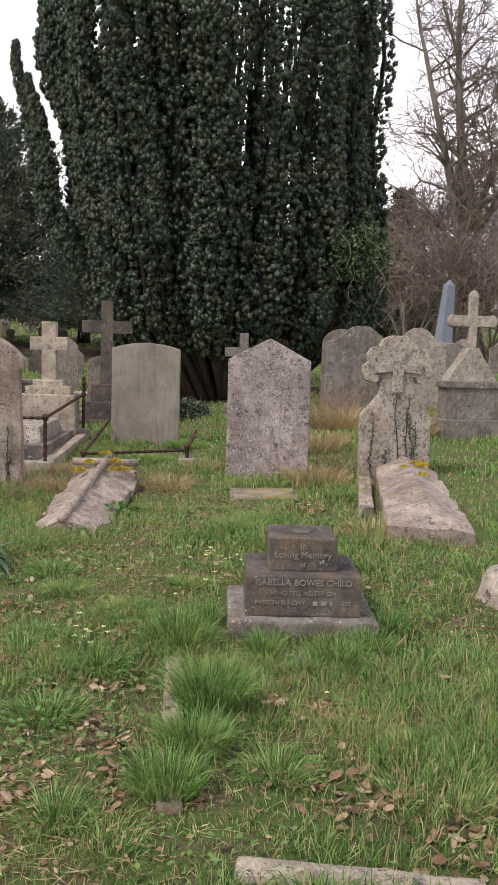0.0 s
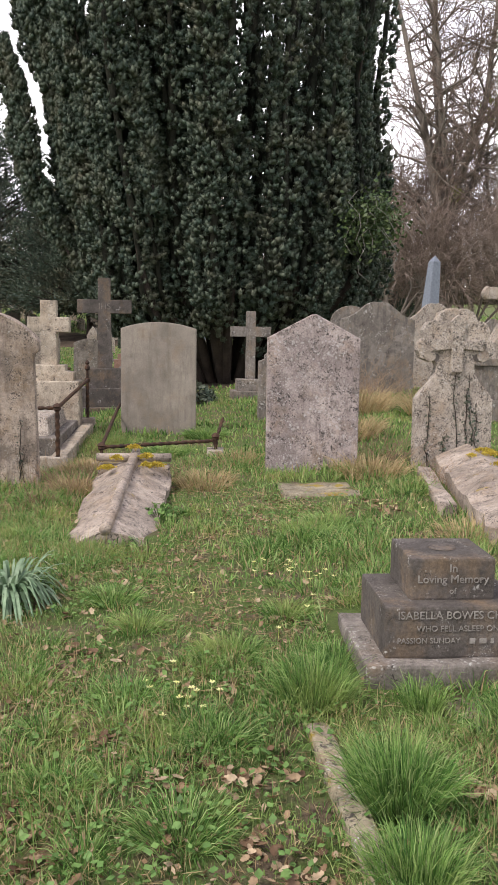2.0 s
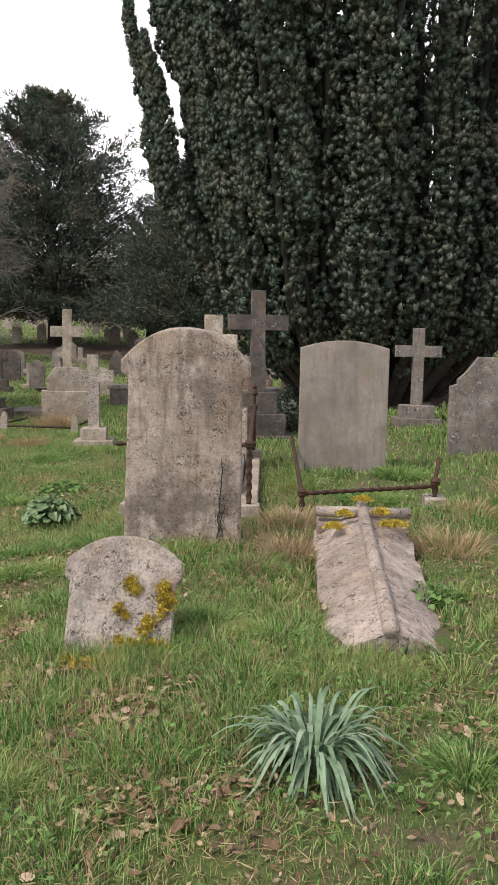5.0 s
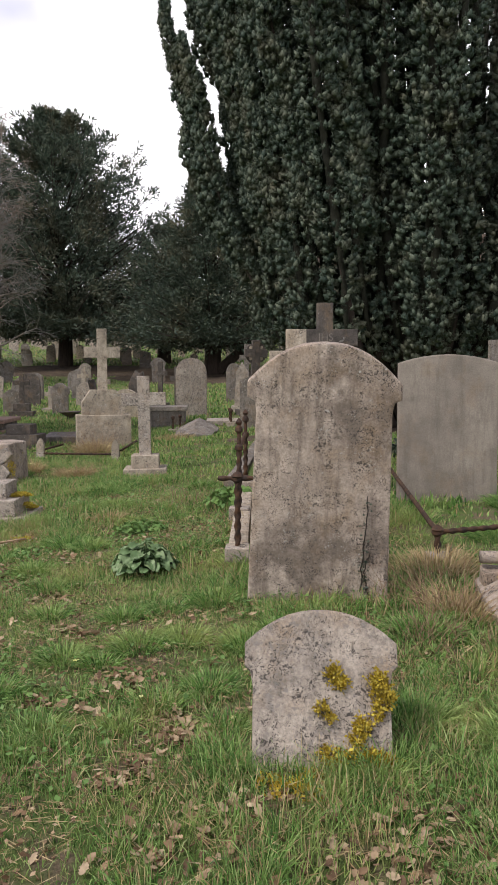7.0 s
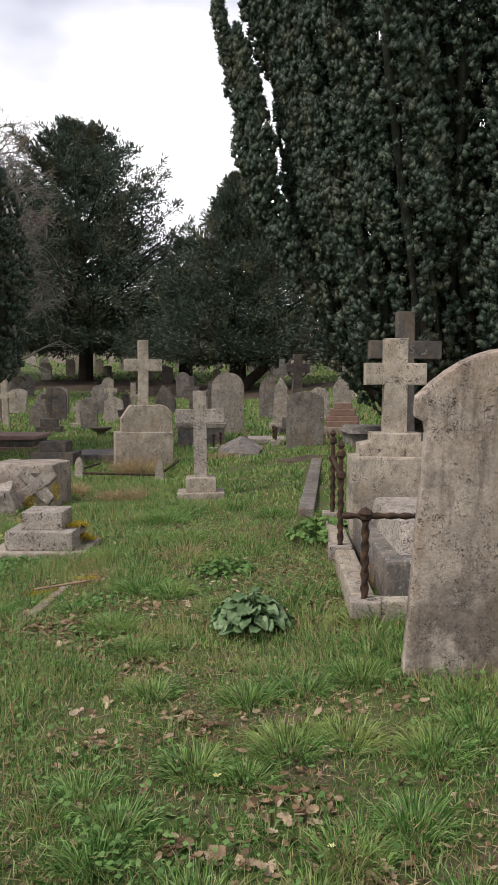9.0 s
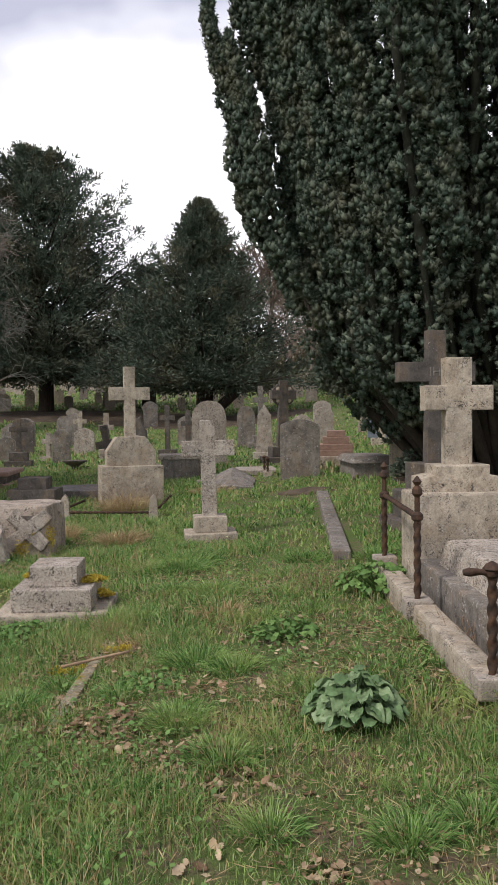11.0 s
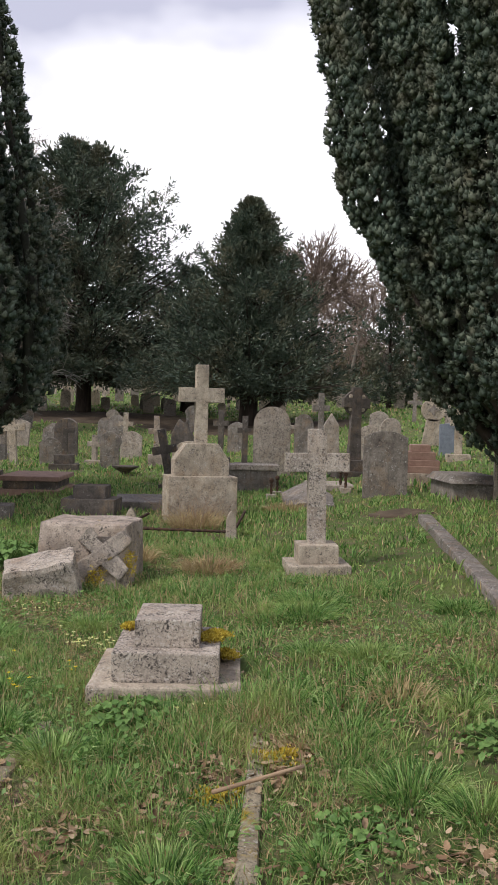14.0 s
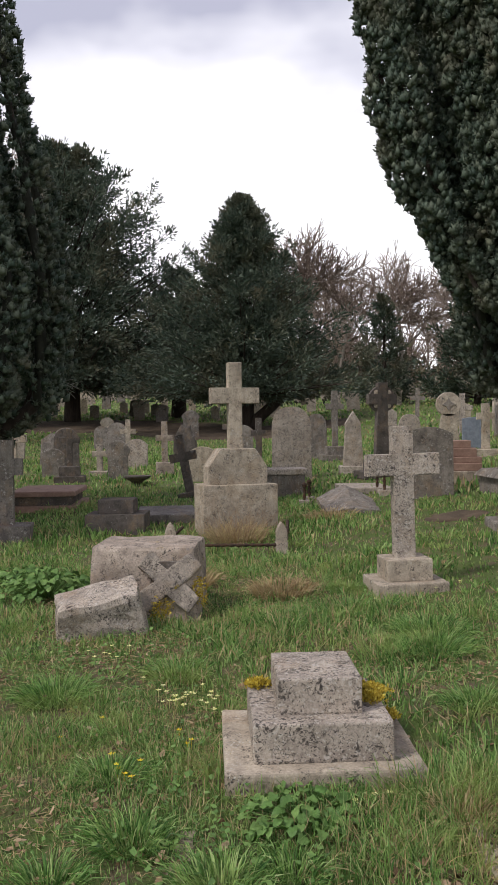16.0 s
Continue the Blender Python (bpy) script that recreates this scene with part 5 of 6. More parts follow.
headstone(-2.10, 26.5, shape_gothic(0.5, 1.0, 0.3), 0.12, M_WHITE, "small white pointed headstone")
headstone(-1.55, 17.75, shape_segment(0.66, 1.42, 0.03), 0.10, M_CREAM, "tall plain cream slab under the yew", rz=-8)

headstone(-10.4, 28.0, shape_round(0.62, 1.05, 0.28), 0.11, M_DARK, "dark sooty round-topped headstone", rz=5, back=2)
headstone(-7.75, 32.0, [(-0.36, 0), (0.36, 0), (0.33, 0.5), (0.2, 0.72), (0.16, 0.98), (0.04, 0.9), (-0.1, 1.02), (-0.24, 0.78), (-0.34, 0.55)], 0.3, M_DARK, "rough pointed dark stone like a rock", bevel=0.04)
ct = thing("chest_tomb", place(-5.35, 21.3, 3), "weathered grey chest tomb behind a cross", "memorial")
part("chest", block(0.95, 0.55, 0.42, 0.02, wear=0.006), M_GREY, ct)
part("lid", block(1.05, 0.62, 0.10, 0.02, z=0.417), M_SPOT, ct)
for sx, sy, w, h, m_ in ((-10.1, 25.4, 0.5, 0.7, M_GREY), (-8.6, 27.6, 0.55, 0.8, M_SPOT), (-10.9, 30.2, 0.6, 1.0, M_GREY), (-6.0, 30.6, 0.55, 1.0, M_GREY), (-2.75, 25.2, 0.5, 0.9, M_SPOT), (0.6, 28.0, 0.6, 1.0, M_GREY), (1.4, 31.0, 0.6, 1.1, M_WHITE), (-1.6, 33.0, 0.6, 1.0, M_SPOT)):
    headstone(sx, sy, shape_segment(w, h, 0.14), 0.11, m_, "weathered low-arched headstone in the turf", rz=(sx * 7) % 11 - 5, side=(sy * 3) % 5 - 2)


def celtic(x, y):
    ob = thing("celtic_cross", place(x, y, 12, 0, 1), "dark brown celtic cross on a stepped base", "grave cross", "grave crosses")
    part("step", block(0.85, 0.7, 0.14, 0.015), M_DARK, ob)
    part("step", block(0.55, 0.45, 0.22, 0.015, z=0.138), M_DARK, ob)
    part("shaft", slab([(px, pz + 0.355) for px, pz in cross_outline(0.54, 1.42, 0.19, 1.02, 0.19, 0.035)], 0.16), M_DARK, ob)
    ring = bmesh.new()
    n = 28
    loops = []
    for i in range(n):
        a = 2 * math.pi * i / n
        loops.append([ring.verts.new((r * math.cos(a), yy, 1.47 + r * math.sin(a))) for r, yy in ((0.17, -0.05), (0.25, -0.05), (0.25, 0.05), (0.17, 0.05))])
    for i in range(n):
        a, b = loops[i], loops[(i + 1) % n]
        for k in range(4):
            ring.faces.new((a[k], a[(k + 1) % 4], b[(k + 1) % 4], b[k]))
    bmesh.ops.recalc_face_normals(ring, faces=ring.faces)
    part("ring", ring, M_DARK, ob)
    for sx in (-1, 1):
        for sz in (-1, 1):
            part("boss", lathe([(0.01, -0.07), (0.045, -0.06), (0.045, 0.06), (0.01, 0.07)], 10), M_CREAM, ob, "pale carved boss", pose(sx * 0.125, 0, 1.47 + sz * 0.125, 90, 0, 0))


celtic(-3.36, 22.6)
spire = thing("pinnacle_headstone", place(-3.72, 23.9), "whitish pinnacle headstone with a pointed top", "headstone", "headstones")
part("base", block(0.55, 0.42, 0.16, 0.015), M_WHITE, spire)
part("body", slab([(-0.2, 0.15), (0.2, 0.15), (0.15, 0.95), (0.16, 1.0), (0, 1.26), (-0.16, 1.0), (-0.15, 0.95)], 0.2), M_WHITE, spire)
wheel = thing("wheel_headstone", place(-0.62, 29.0), "pale wheel-cross headstone on a tapering body", "headstone", "headstones")
part("body", slab([(-0.30, 0), (0.30, 0), (0.17, 0.78), (-0.17, 0.78)], 0.14), M_CREAM, wheel)
part("wheel", slab(arc(0, 1.02, 0.32, 0, 345, 23), 0.14), M_CREAM, wheel)
part("carving", slab([(0, 0.84), (0.06, 0.96), (0.18, 1.02), (0.06, 1.08), (0, 1.2), (-0.06, 1.08), (-0.18, 1.02), (-0.06, 0.96)], 0.02, 0.004), M_GREY, wheel, "", pose(0, -0.078, 0))
redt = thing("stacked_ledger_tomb", place(-2.42, 20.6, -6), "reddish stacked sandstone ledger tomb", "memorial")
for i, (w, h) in enumerate([(0.72, 0.22), (0.62, 0.12), (0.64, 0.1), (0.5, 0.14), (0.34, 0.12)]):
    part("course", block(w, 1.0 - i * 0.12, h, 0.015, z=[0, 0.218, 0.336, 0.434, 0.572][i]), M_RED if i else M_PINKW, redt)
flat = thing("chest_tomb", place(-2.15, 18.4, 4), "low grey chest tomb with an overhanging lid", "memorial")
part("chest", block(0.66, 1.2, 0.26, 0.015), M_GREY, flat)
part("lid", block(0.80, 1.35, 0.11, 0.02, 0.8, z=0.257), M_GREY, flat)
alt = thing("table_tomb", place(-8.95, 20.3, 4), "low brown table tomb with moulded edges", "memorial")
part("plinth", block(1.05, 1.5, 0.12, 0.015), M_RED, alt)
part("chest", block(0.86, 1.3, 0.14, 0.015, z=0.118), M_BROWN, alt)
part("lid", block(1.0, 1.45, 0.08, 0.02, z=0.256), M_RED, alt)
dks = thing("stepped_grave_block", place(-7.45, 17.75, 0), "dark sooty two-step grave block", "memorial")
part("base_step", block(0.74, 0.6, 0.27, 0.012), M_DARK, dks)
part("top_step", block(0.45, 0.4, 0.18, 0.012, z=0.268), M_DARK, dks)
sl = new("grave_slab", from_bm("grave_slab", block(0.8, 1.3, 0.14, 0.02, wear=0.006), M_GREY))
sl.matrix_world = place(-6.95, 19.0, 8, 0, 0, 0.02)
tagged(sl, "flat grey grave slab", "slab")
bowl = thing("stone_planter", place(-8.0, 23.4), "shallow dark stone planter on a foot", "planter")
part("bowl", lathe([(0.06, 0), (0.12, 0.02), (0.07, 0.08), (0.12, 0.14), (0.27, 0.22), (0.28, 0.25), (0.22, 0.24)], 16), M_DARK, bowl)
grave_cross(-6.78, 21.4, [(0.4, 0.35, 0.14)], (0.46, 1.0, 0.14, 0.55, 0.15), 0.12, M_DARK, "dark cross leaning over in the grass", rz=-6, side=-11)
grave_cross(-9.55, 24.5, [(0.62, 0.55, 0.18), (0.42, 0.36, 0.2)], (0.42, 0.80, 0.12, 0.5, 0.12), 0.12, M_DARK, "dark stone cross on three steps", rz=8)
grave_cross(-9.2, 26.0, [(0.4, 0.4, 0.12)], (0.34, 0.62, 0.12, 0.34, 0.12), 0.12, M_WHITE, "small whitish cross over a curved base", rz=-5)
grave_cross(-9.05, 29.3, [(0.45, 0.4, 0.14)], (0.4, 1.1, 0.13, 0.72, 0.13), 0.12, M_CREAM, "slim pale stone cross on a small base", rz=3)
grave_cross(-3.75, 27.3, [(0.7, 0.6, 0.18), (0.45, 0.4, 0.2)], (0.42, 1.35, 0.14, 0.9, 0.14), 0.13, M_GREY, "tall slim grey cross on steps", rz=4)
grave_cross(-0.95, 24.3, [(0.5, 0.4, 0.18)], (0.36, 0.95, 0.16, 0.62, 0.14), 0.13, M_CREAM, "pale cross with a thick shaft", rz=-4)
grave_cross(-7.75, 26.2, [(0.4, 0.36, 0.3)], (0.40, 0.95, 0.14, 0.5, 0.14), 0.13, M_PINKW, "carved pinkish cross on a block", rz=8)
grave_cross(-8.75, 17.3, [(0.62, 0.5, 0.22)], (0.42, 1.05, 0.2, 0.62, 0.2), 0.16, M_GREY, "weathered grey wheel-topped cross on a block", rz=10)
grave_cross(-10.6, 22.6, [(0.55, 0.5, 0.16), (0.38, 0.34, 0.16)], (0.4, 0.9, 0.14, 0.55, 0.14), 0.13, M_DARK, "dark cross on steps below the yew", rz=12)
grave_cross(-11.6, 26.6, [(0.5, 0.5, 0.2)], (0.4, 0.95, 0.13, 0.6, 0.13), 0.12, M_GREY, "grey cross among low graves", rz=6)
grave_cross(-5.6, 25.6, [(0.45, 0.4, 0.2)], (0.36, 1.1, 0.13, 0.7, 0.13), 0.12, M_DARK, "slim dark cross behind a pedestal", rz=6)
grave_cross(-6.25, 27.0, [(0.45, 0.4, 0.2)], (0.40, 1.2, 0.13, 0.8, 0.13), 0.12, M_DARK, "tall dark cross among headstones", rz=-4)
cop2 = coped_stone(-4.38, 19.6, -4.38, 18.3, 0.80, 0.72, 0.12, 0.20, M_GREY, "grey gabled grave stone edged with yellow moss", hip=0.6)
for px, py in ((-4.95, 19.8), (-4.85, 20.2), (-3.75, 19.7), (-3.8, 20.1)):
    iron_post(px, py, 0.32, "short twisted iron post around a grave")
flat_w = new("grave_slab", from_bm("grave_slab", block(0.75, 1.1, 0.10, 0.015), M_WHITE))
flat_w.matrix_world = place(-3.95, 20.6, 4, 0, 0, 0.0)
tagged(flat_w, "pale flat grave slab on turf", "slab")


def far_graves():
    """Rows of small headstones and crosses up the far slope, sharing a few meshes."""
    rng = random.Random(12)
    kinds = []
    for i, o in enumerate([shape_round(0.6, 1.0, 0.28), shape_gothic(0.6, 1.15, 0.4), shape_segment(0.62, 0.95, 0.1), shape_shouldered(0.62, 1.05, 0.2), shape_gable(0.6, 1.0, 0.2), cross_outline(0.55, 1.2, 0.14, 0.75, 0.14)]):
        kinds.append([from_bm("headstone", slab(o, 0.12, 0.0), m) for m in (M_CREAM, M_GREY, M_WHITE, M_SPOT)])
    words = ["pale", "grey", "whitish", "spotted"]
    spots = []
    for row in range(10):
        y = 50 + row * 4.4
        n = 17 + row
        for i in range(n):
            x = -5 + (i - n / 2) * (1.9 + 0.06 * row) + rng.uniform(-0.6, 0.6)
            if rng.random() < 0.15 or (x > 9 and y < 60):
                continue
            spots.append((x, y + rng.uniform(-1.5, 1.5)))
    for i in range(13):
        spots.append((rng.uniform(-15.5, 1.5), rng.uniform(28, 41)))
    for i in range(7):
        spots.append((rng.uniform(-13, -10.5), rng.uniform(22, 28)))
    for x, y in spots:
        k, c = rng.randrange(6), rng.randrange(4)
        if 27 < y < 33 and -7.5 < x < -2.5:
            continue
        ob = new("headstone", kinds[k][c])
        s = rng.uniform(0.75, 1.1)
        ob.matrix_world = place(x, y, rng.uniform(-9, 9), rng.uniform(-5, 5), rng.uniform(-5, 5), 0.05) @ Matrix.Diagonal((s, 1, s, 1))
        tagged(ob, ("far %s stone cross on the slope" if k == 5 else "far %s headstone on the slope") % words[c], "headstone", "far graves")


far_graves()


# ---- plants ----
def leafy_plant(x, y, size, count, seed, name, label, material, leaf=0.12, rise=0.6):
    """A rosette of broad wavy leaves on short stalks."""
    rng = random.Random(seed)
    ob = thing(name, pose(x, y, gz(x, y) - 0.01), label, "plant", name + "s")
    stalks, bm = [], bmesh.new()
    for i in range(count):
        a = i * 2.4 + rng.uniform(-0.3, 0.3)
        r = size * math.sqrt((i + 0.5) / count)
        z = size * rise * (1.15 - 0.75 * (i / count)) * rng.uniform(0.75, 1.15)
        tip = Vector((r * math.cos(a), r * math.sin(a), z))
        stalks.append([0, 0, 0, *tip, 0.005, 0.003])
        ln, wd = leaf * rng.uniform(0.75, 1.25), leaf * rng.uniform(0.35, 0.5)
        m = Matrix.Translation(tip) @ Euler((rng.uniform(-0.7, 0.6), rng.uniform(-0.3, 0.6), a + rng.uniform(-0.5, 0.5))).to_matrix().to_4x4()
        rows = []
        for j in range(7):
            u = j / 6
            half = wd * math.sin(math.pi * min(0.97, 0.12 + 0.86 * u)) ** 0.75 * (1.15 - 0.35 * u)
            zc = 0.12 * ln * math.sin(u * 2.6) - 0.28 * ln * u * u
            rows.append([bm.verts.new(m @ Vector((ln * (u - 0.15), k * half, zc + (0.16 * wd if k else -0.05 * wd) + 0.22 * wd * math.sin(9 * u + 4 * k)))) for k in (-1, -0.5, 0, 0.5, 1)])
        for p, q in zip(rows, rows[1:]):
            for k in range(4):
                bm.faces.new((p[k], p[k + 1], q[k + 1], q[k]))
    part("leaves", bm, material, ob, smooth=True)
    st = tagged(new("stem", mesh_np("stem", *tubes(stalks, 4), material)), kind="stuff")
    st.parent = ob
    return ob


leafy_plant(-3.64, 8.28, 0.185, 120, 1, "dock_plant", "clump of broad grey-green crinkled leaves", M_DOCK, 0.078, 0.95)
leafy_plant(-3.15, 10.75, 0.30, 130, 2, "dock_plant", "clump of bright broad green leaves by a kerb", M_WEED, 0.062, 0.55)
leafy_plant(-5.55, 10.02, 0.22, 90, 3, "primrose_plant", "primrose rosette with crinkled leaves and pale flowers", M_WEED, 0.048, 0.35)
leafy_plant(-7.4, 13.9, 0.38, 150, 4, "dock_plant", "spreading clump of dark green leaves", M_WEED, 0.062, 0.5)
leafy_plant(-7.75, 14.6, 0.30, 100, 5, "dock_plant", "spreading clump of dark green leaves", M_WEED, 0.062, 0.5)
leafy_plant(-3.9, 9.6, 0.22, 80, 6, "dock_plant", "low green weeds in the turf", M_WEED, 0.045, 0.4)
leafy_plant(-4.6, 8.9, 0.18, 60, 8, "dock_plant", "low green weeds in the turf", M_WEED, 0.036, 0.3)
leafy_plant(-1.05, 6.35, 0.20, 70, 9, "dock_plant", "low green weeds beside a coped stone", M_WEED, 0.04, 0.5)


def daffodil_clump(x, y):
    rng = np.random.default_rng(6)
    n = 175
    a = rng.uniform(0, 2 * np.pi, n)
    p = np.stack([x + 0.09 * np.cos(a) * rng.uniform(0, 1, n), y + 0.09 * np.sin(a) * rng.uniform(0, 1, n), np.zeros(n)], -1)
    p[:, 2] = g(p[:, 0], p[:, 1]) - 0.01
    d = unit(np.stack([np.cos(a) * 0.42, np.sin(a) * 0.42, rng.uniform(0.7, 1.4, n)], -1))
    ln, wd = rng.uniform(0.26, 0.54, n), rng.uniform(0.014, 0.022, n)
    s = unit(np.cross(d, np.array([[0, 0, 1.0]]))) * wd[:, None] / 2
    rows = []
    steps = 7
    droop = rng.uniform(0.35, 1.25, n)
    for j in range(steps + 1):
        u = j / steps
        c = p + d * (ln * u)[:, None] + (d * [1, 1, 0] * 0.45 + [0, 0, -1.0]) * (ln * u ** 2.6 * droop)[:, None]
        c[:, 2] = np.maximum(c[:, 2], p[:, 2] + 0.01)
        k = 1 - 0.75 * max(0, u - 0.6) / 0.4
        rows += [c - s * k, c + s * k]
    v = np.stack(rows, 1).reshape(-1, 3)
    i = (np.arange(n) * 2 * (steps + 1))[:, None]
    f = np.concatenate([i + np.array([[2 * j, 2 * j + 1, 2 * j + 3, 2 * j + 2]]) for j in range(steps)])
    ob = thing("daffodil_clump", pose(0, 0, 0), "", "")
    lv = new("leaves", mesh_np("leaves", v, [f], M_DAFF))
    lv.parent = ob
    tagged(lv, kind="stuff")
    tagged(ob, "arching clump of blue-green daffodil leaves, not in flower", "plant")


daffodil_clump(-1.72, 4.62)


def flowers(spots, name, label, material, size, seed):
    rng = np.random.default_rng(seed)
    sets = []
    for x, y, n, r in spots:
        for _ in range(n):
            fx, fy = x + rng.normal(0, r), y + rng.normal(0, r)
            h = gz(fx, fy) + rng.uniform(0.03, 0.06)
            a = np.arange(5) * 2 * np.pi / 5 + rng.uniform(0, 6)
            d = unit(np.stack([np.cos(a), np.sin(a), np.full(5, 0.25)], -1) + rng.normal(0, 0.2, 3))
            p = np.tile([[fx, fy, h]], (5, 1))
            s = np.stack([-np.sin(a), np.cos(a), np.zeros(5)], -1) * size * 0.32
            v = np.stack([p, p + d * size * 0.6 + s, p + d * size, p + d * size * 0.6 - s], 1).reshape(-1, 3)
            sets.append((v, [(np.arange(5) * 4)[:, None] + np.array([[0, 1, 2, 3]])]))
            sets.append(tubes([[fx, fy, h - 0.06, fx, fy, h, 0.001, 0.001]], 3))
    tagged(new(name, mesh_np(name, *join_np(*sets), material)), label, "flowers", kind="stuff")


flowers([(-6.05, 11.3, 22, 0.09), (-5.45, 10.12, 5, 0.10), (-6.6, 12.1, 8, 0.10), (-4.26, 13.55, 5, 0.07), (-6.2, 11.4, 6, 0.14), (-0.85, 3.4, 9, 0.10), (-0.32, 5.1, 9, 0.09), (-0.08, 4.9, 7, 0.08),
         (-0.77, 3.4, 6, 0.06), (-0.3, 5.0, 6, 0.15), (0.9, 7.0, 5, 0.3), (-0.6, 4.6, 4, 0.3), (0.55, 6.4, 6, 0.3), (-0.5, 9.6, 6, 0.5), (-6.0, 15.2, 5, 0.5), (0.35, 2.9, 1, 0.02), (-3.5, 6.0, 3, 0.3)],
        "primroses", "scattered pale yellow primroses in the grass", M_PETAL, 0.017, 3)
flowers([(-6.23, 10.4, 6, 0.05), (-5.95, 10.7, 3, 0.08), (-6.5, 10.9, 2, 0.1)], "celandines", "small bright yellow celandines in the grass", M_GOLD, 0.016, 4)
flowers([(x, y, 10, 1.6) for x, y in ((-14, 56), (-9, 60), (-3, 52), (3, 50), (-18, 58), (-6, 66), (8, 56), (0, 62), (-12, 64))], "far_daffodils", "far drifts of yellow daffodils among graves", M_PETAL, 0.13, 5)

# drifts of dead leaves: x, y, radius
LITTER_START = [(-1.31, 3.63, 0.08), (-0.61, 2.92, 0.12), (-1.05, 3.13, 0.09), (-1.32, 2.74, 0.07), (-1.18, 2.55, 0.09), (-0.93, 3.30, 0.08), (-0.84, 2.83, 0.06), (0.11, 3.04, 0.10), (-0.48, 2.44, 0.09), (-0.80, 3.03, 0.06), (-1.11, 4.75, 0.08), (-1.27, 3.87, 0.07),
                (-0.64, 3.51, 0.06), (-0.61, 2.55, 0.06), (0.13, 2.79, 0.05), (0.34, 2.76, 0.10), (-0.45, 2.20, 0.12), (0.34, 2.06, 0.14), (0.66, 1.85, 0.13), (-0.8, 2.0, 0.16), (-1.75, 3.72, 0.13), (-1.98, 4.43, 0.12), (-1.54, 3.35, 0.12), (0.75, 5.6, 0.16), (0.55, 6.3, 0.16)]
LITTER_MIDDLE = [(-3.53, 6.05, 0.11), (-3.40, 6.34, 0.12), (-3.12, 5.99, 0.09), (-3.37, 5.53, 0.07), (-3.54, 5.56, 0.08), (-3.93, 5.80, 0.05), (-3.15, 5.77, 0.06), (-3.05, 5.82, 0.08), (-3.76, 6.96, 0.06), (-4.15, 6.79, 0.06), (-3.75, 6.13, 0.05), (-4.44, 7.94, 0.14),
                 (-4.85, 8.32, 0.11), (-3.89, 7.11, 0.05), (-3.24, 5.56, 0.07), (-2.3, 4.3, 0.16), (-2.44, 4.94, 0.16), (-3.0, 5.0, 0.14), (-2.2, 5.1, 0.16), (-2.75, 5.3, 0.12), (-4.1, 6.4, 0.08)]
LITTER_END = [(-5.05, 8.71, 0.10), (-4.82, 9.54, 0.12), (-5.13, 8.37, 0.11), (-4.75, 8.49, 0.10), (-4.61, 8.16, 0.11), (-5.51, 9.07, 0.06), (-5.32, 9.10, 0.08), (-5.06, 9.33, 0.11), (-4.29, 8.71, 0.07), (-4.40, 8.61, 0.06), (-4.59, 8.88, 0.05), (-4.30, 8.11, 0.07),
              (-4.87, 8.24, 0.07), (-5.35, 8.48, 0.08), (-4.86, 9.67, 0.10), (-5.18, 9.47, 0.10), (-4.88, 9.35, 0.09), (-5.44, 9.34, 0.05), (-4.2, 7.75, 0.12), (-5.6, 8.9, 0.10)]
LITTER = LITTER_START + LITTER_MIDDLE + LITTER_END


def dead_leaves():
    """Curled brown oak leaves with lobed edges, lying in drifts."""
    rng = np.random.default_rng(11)
    spots = []
    for x, y, r in LITTER:
        n = int(3600 * r * r) + 16
        spots.append(np.stack([x + rng.normal(0, r * 0.75, n), y + rng.normal(0, r * 0.95, n)], -1))
    n = 2600
    u = rng.uniform(0, 1, n)
    spots.append(np.stack([-6 * u + rng.uniform(-1.6, 1.2, n), 1.3 + 8 * u + rng.uniform(0, 4.0, n)], -1))
    xy = np.concatenate(spots)
    n = len(xy)
    out = [0.10, 0.34, 0.26, 0.46, 0.34, 0.52, 0.36, 0.40, 0.16, 0.0]
    steps = len(out)
    ln = rng.uniform(0.018, 0.056, n)
    yaw = rng.uniform(0, 2 * np.pi, n)
    tilt = rng.normal(0, 0.35, n)
    rollv = rng.normal(0, 0.4, n)
    curl = rng.uniform(-0.2, 0.9, n)
    rows = []
    for j, w in enumerate(out):
        t = j / (steps - 1)
        for k in (-1, 0, 1):
            lx, ly = ln * (t - 0.5), ln * w * 0.62 * k
            lz = curl * np.abs(ly) * 0.7 + ln * 0.25 * curl * (t - 0.5) ** 2 * 3
            lz, ly = lz * np.cos(rollv) + ly * np.sin(rollv), ly * np.cos(rollv) - lz * np.sin(rollv)
            lz, lx = lz * np.cos(tilt) + lx * np.sin(tilt), lx * np.cos(tilt) - lz * np.sin(tilt)
            rows.append(np.stack([lx * np.cos(yaw) - ly * np.sin(yaw), lx * np.sin(yaw) + ly * np.cos(yaw), lz], -1))
    base = np.stack([xy[:, 0], xy[:, 1], g(xy[:, 0], xy[:, 1]) + rng.uniform(0.002, 0.028, n)], -1)
    v = (np.stack(rows, 1) + base[:, None]).reshape(-1, 3)
    i = (np.arange(n) * steps * 3)[:, None]
    f = np.concatenate([i + np.array([[3 * j + k, 3 * j + k + 1, 3 * j + k + 4, 3 * j + k + 3]]) for j in range(steps - 1) for k in (0, 1)])
    tagged(new("dead_leaves", mesh_np("dead_leaves", v, [f], M_LEAF)), "drifts of curled brown dead oak leaves on turf", "leaves", kind="stuff")


dead_leaves()

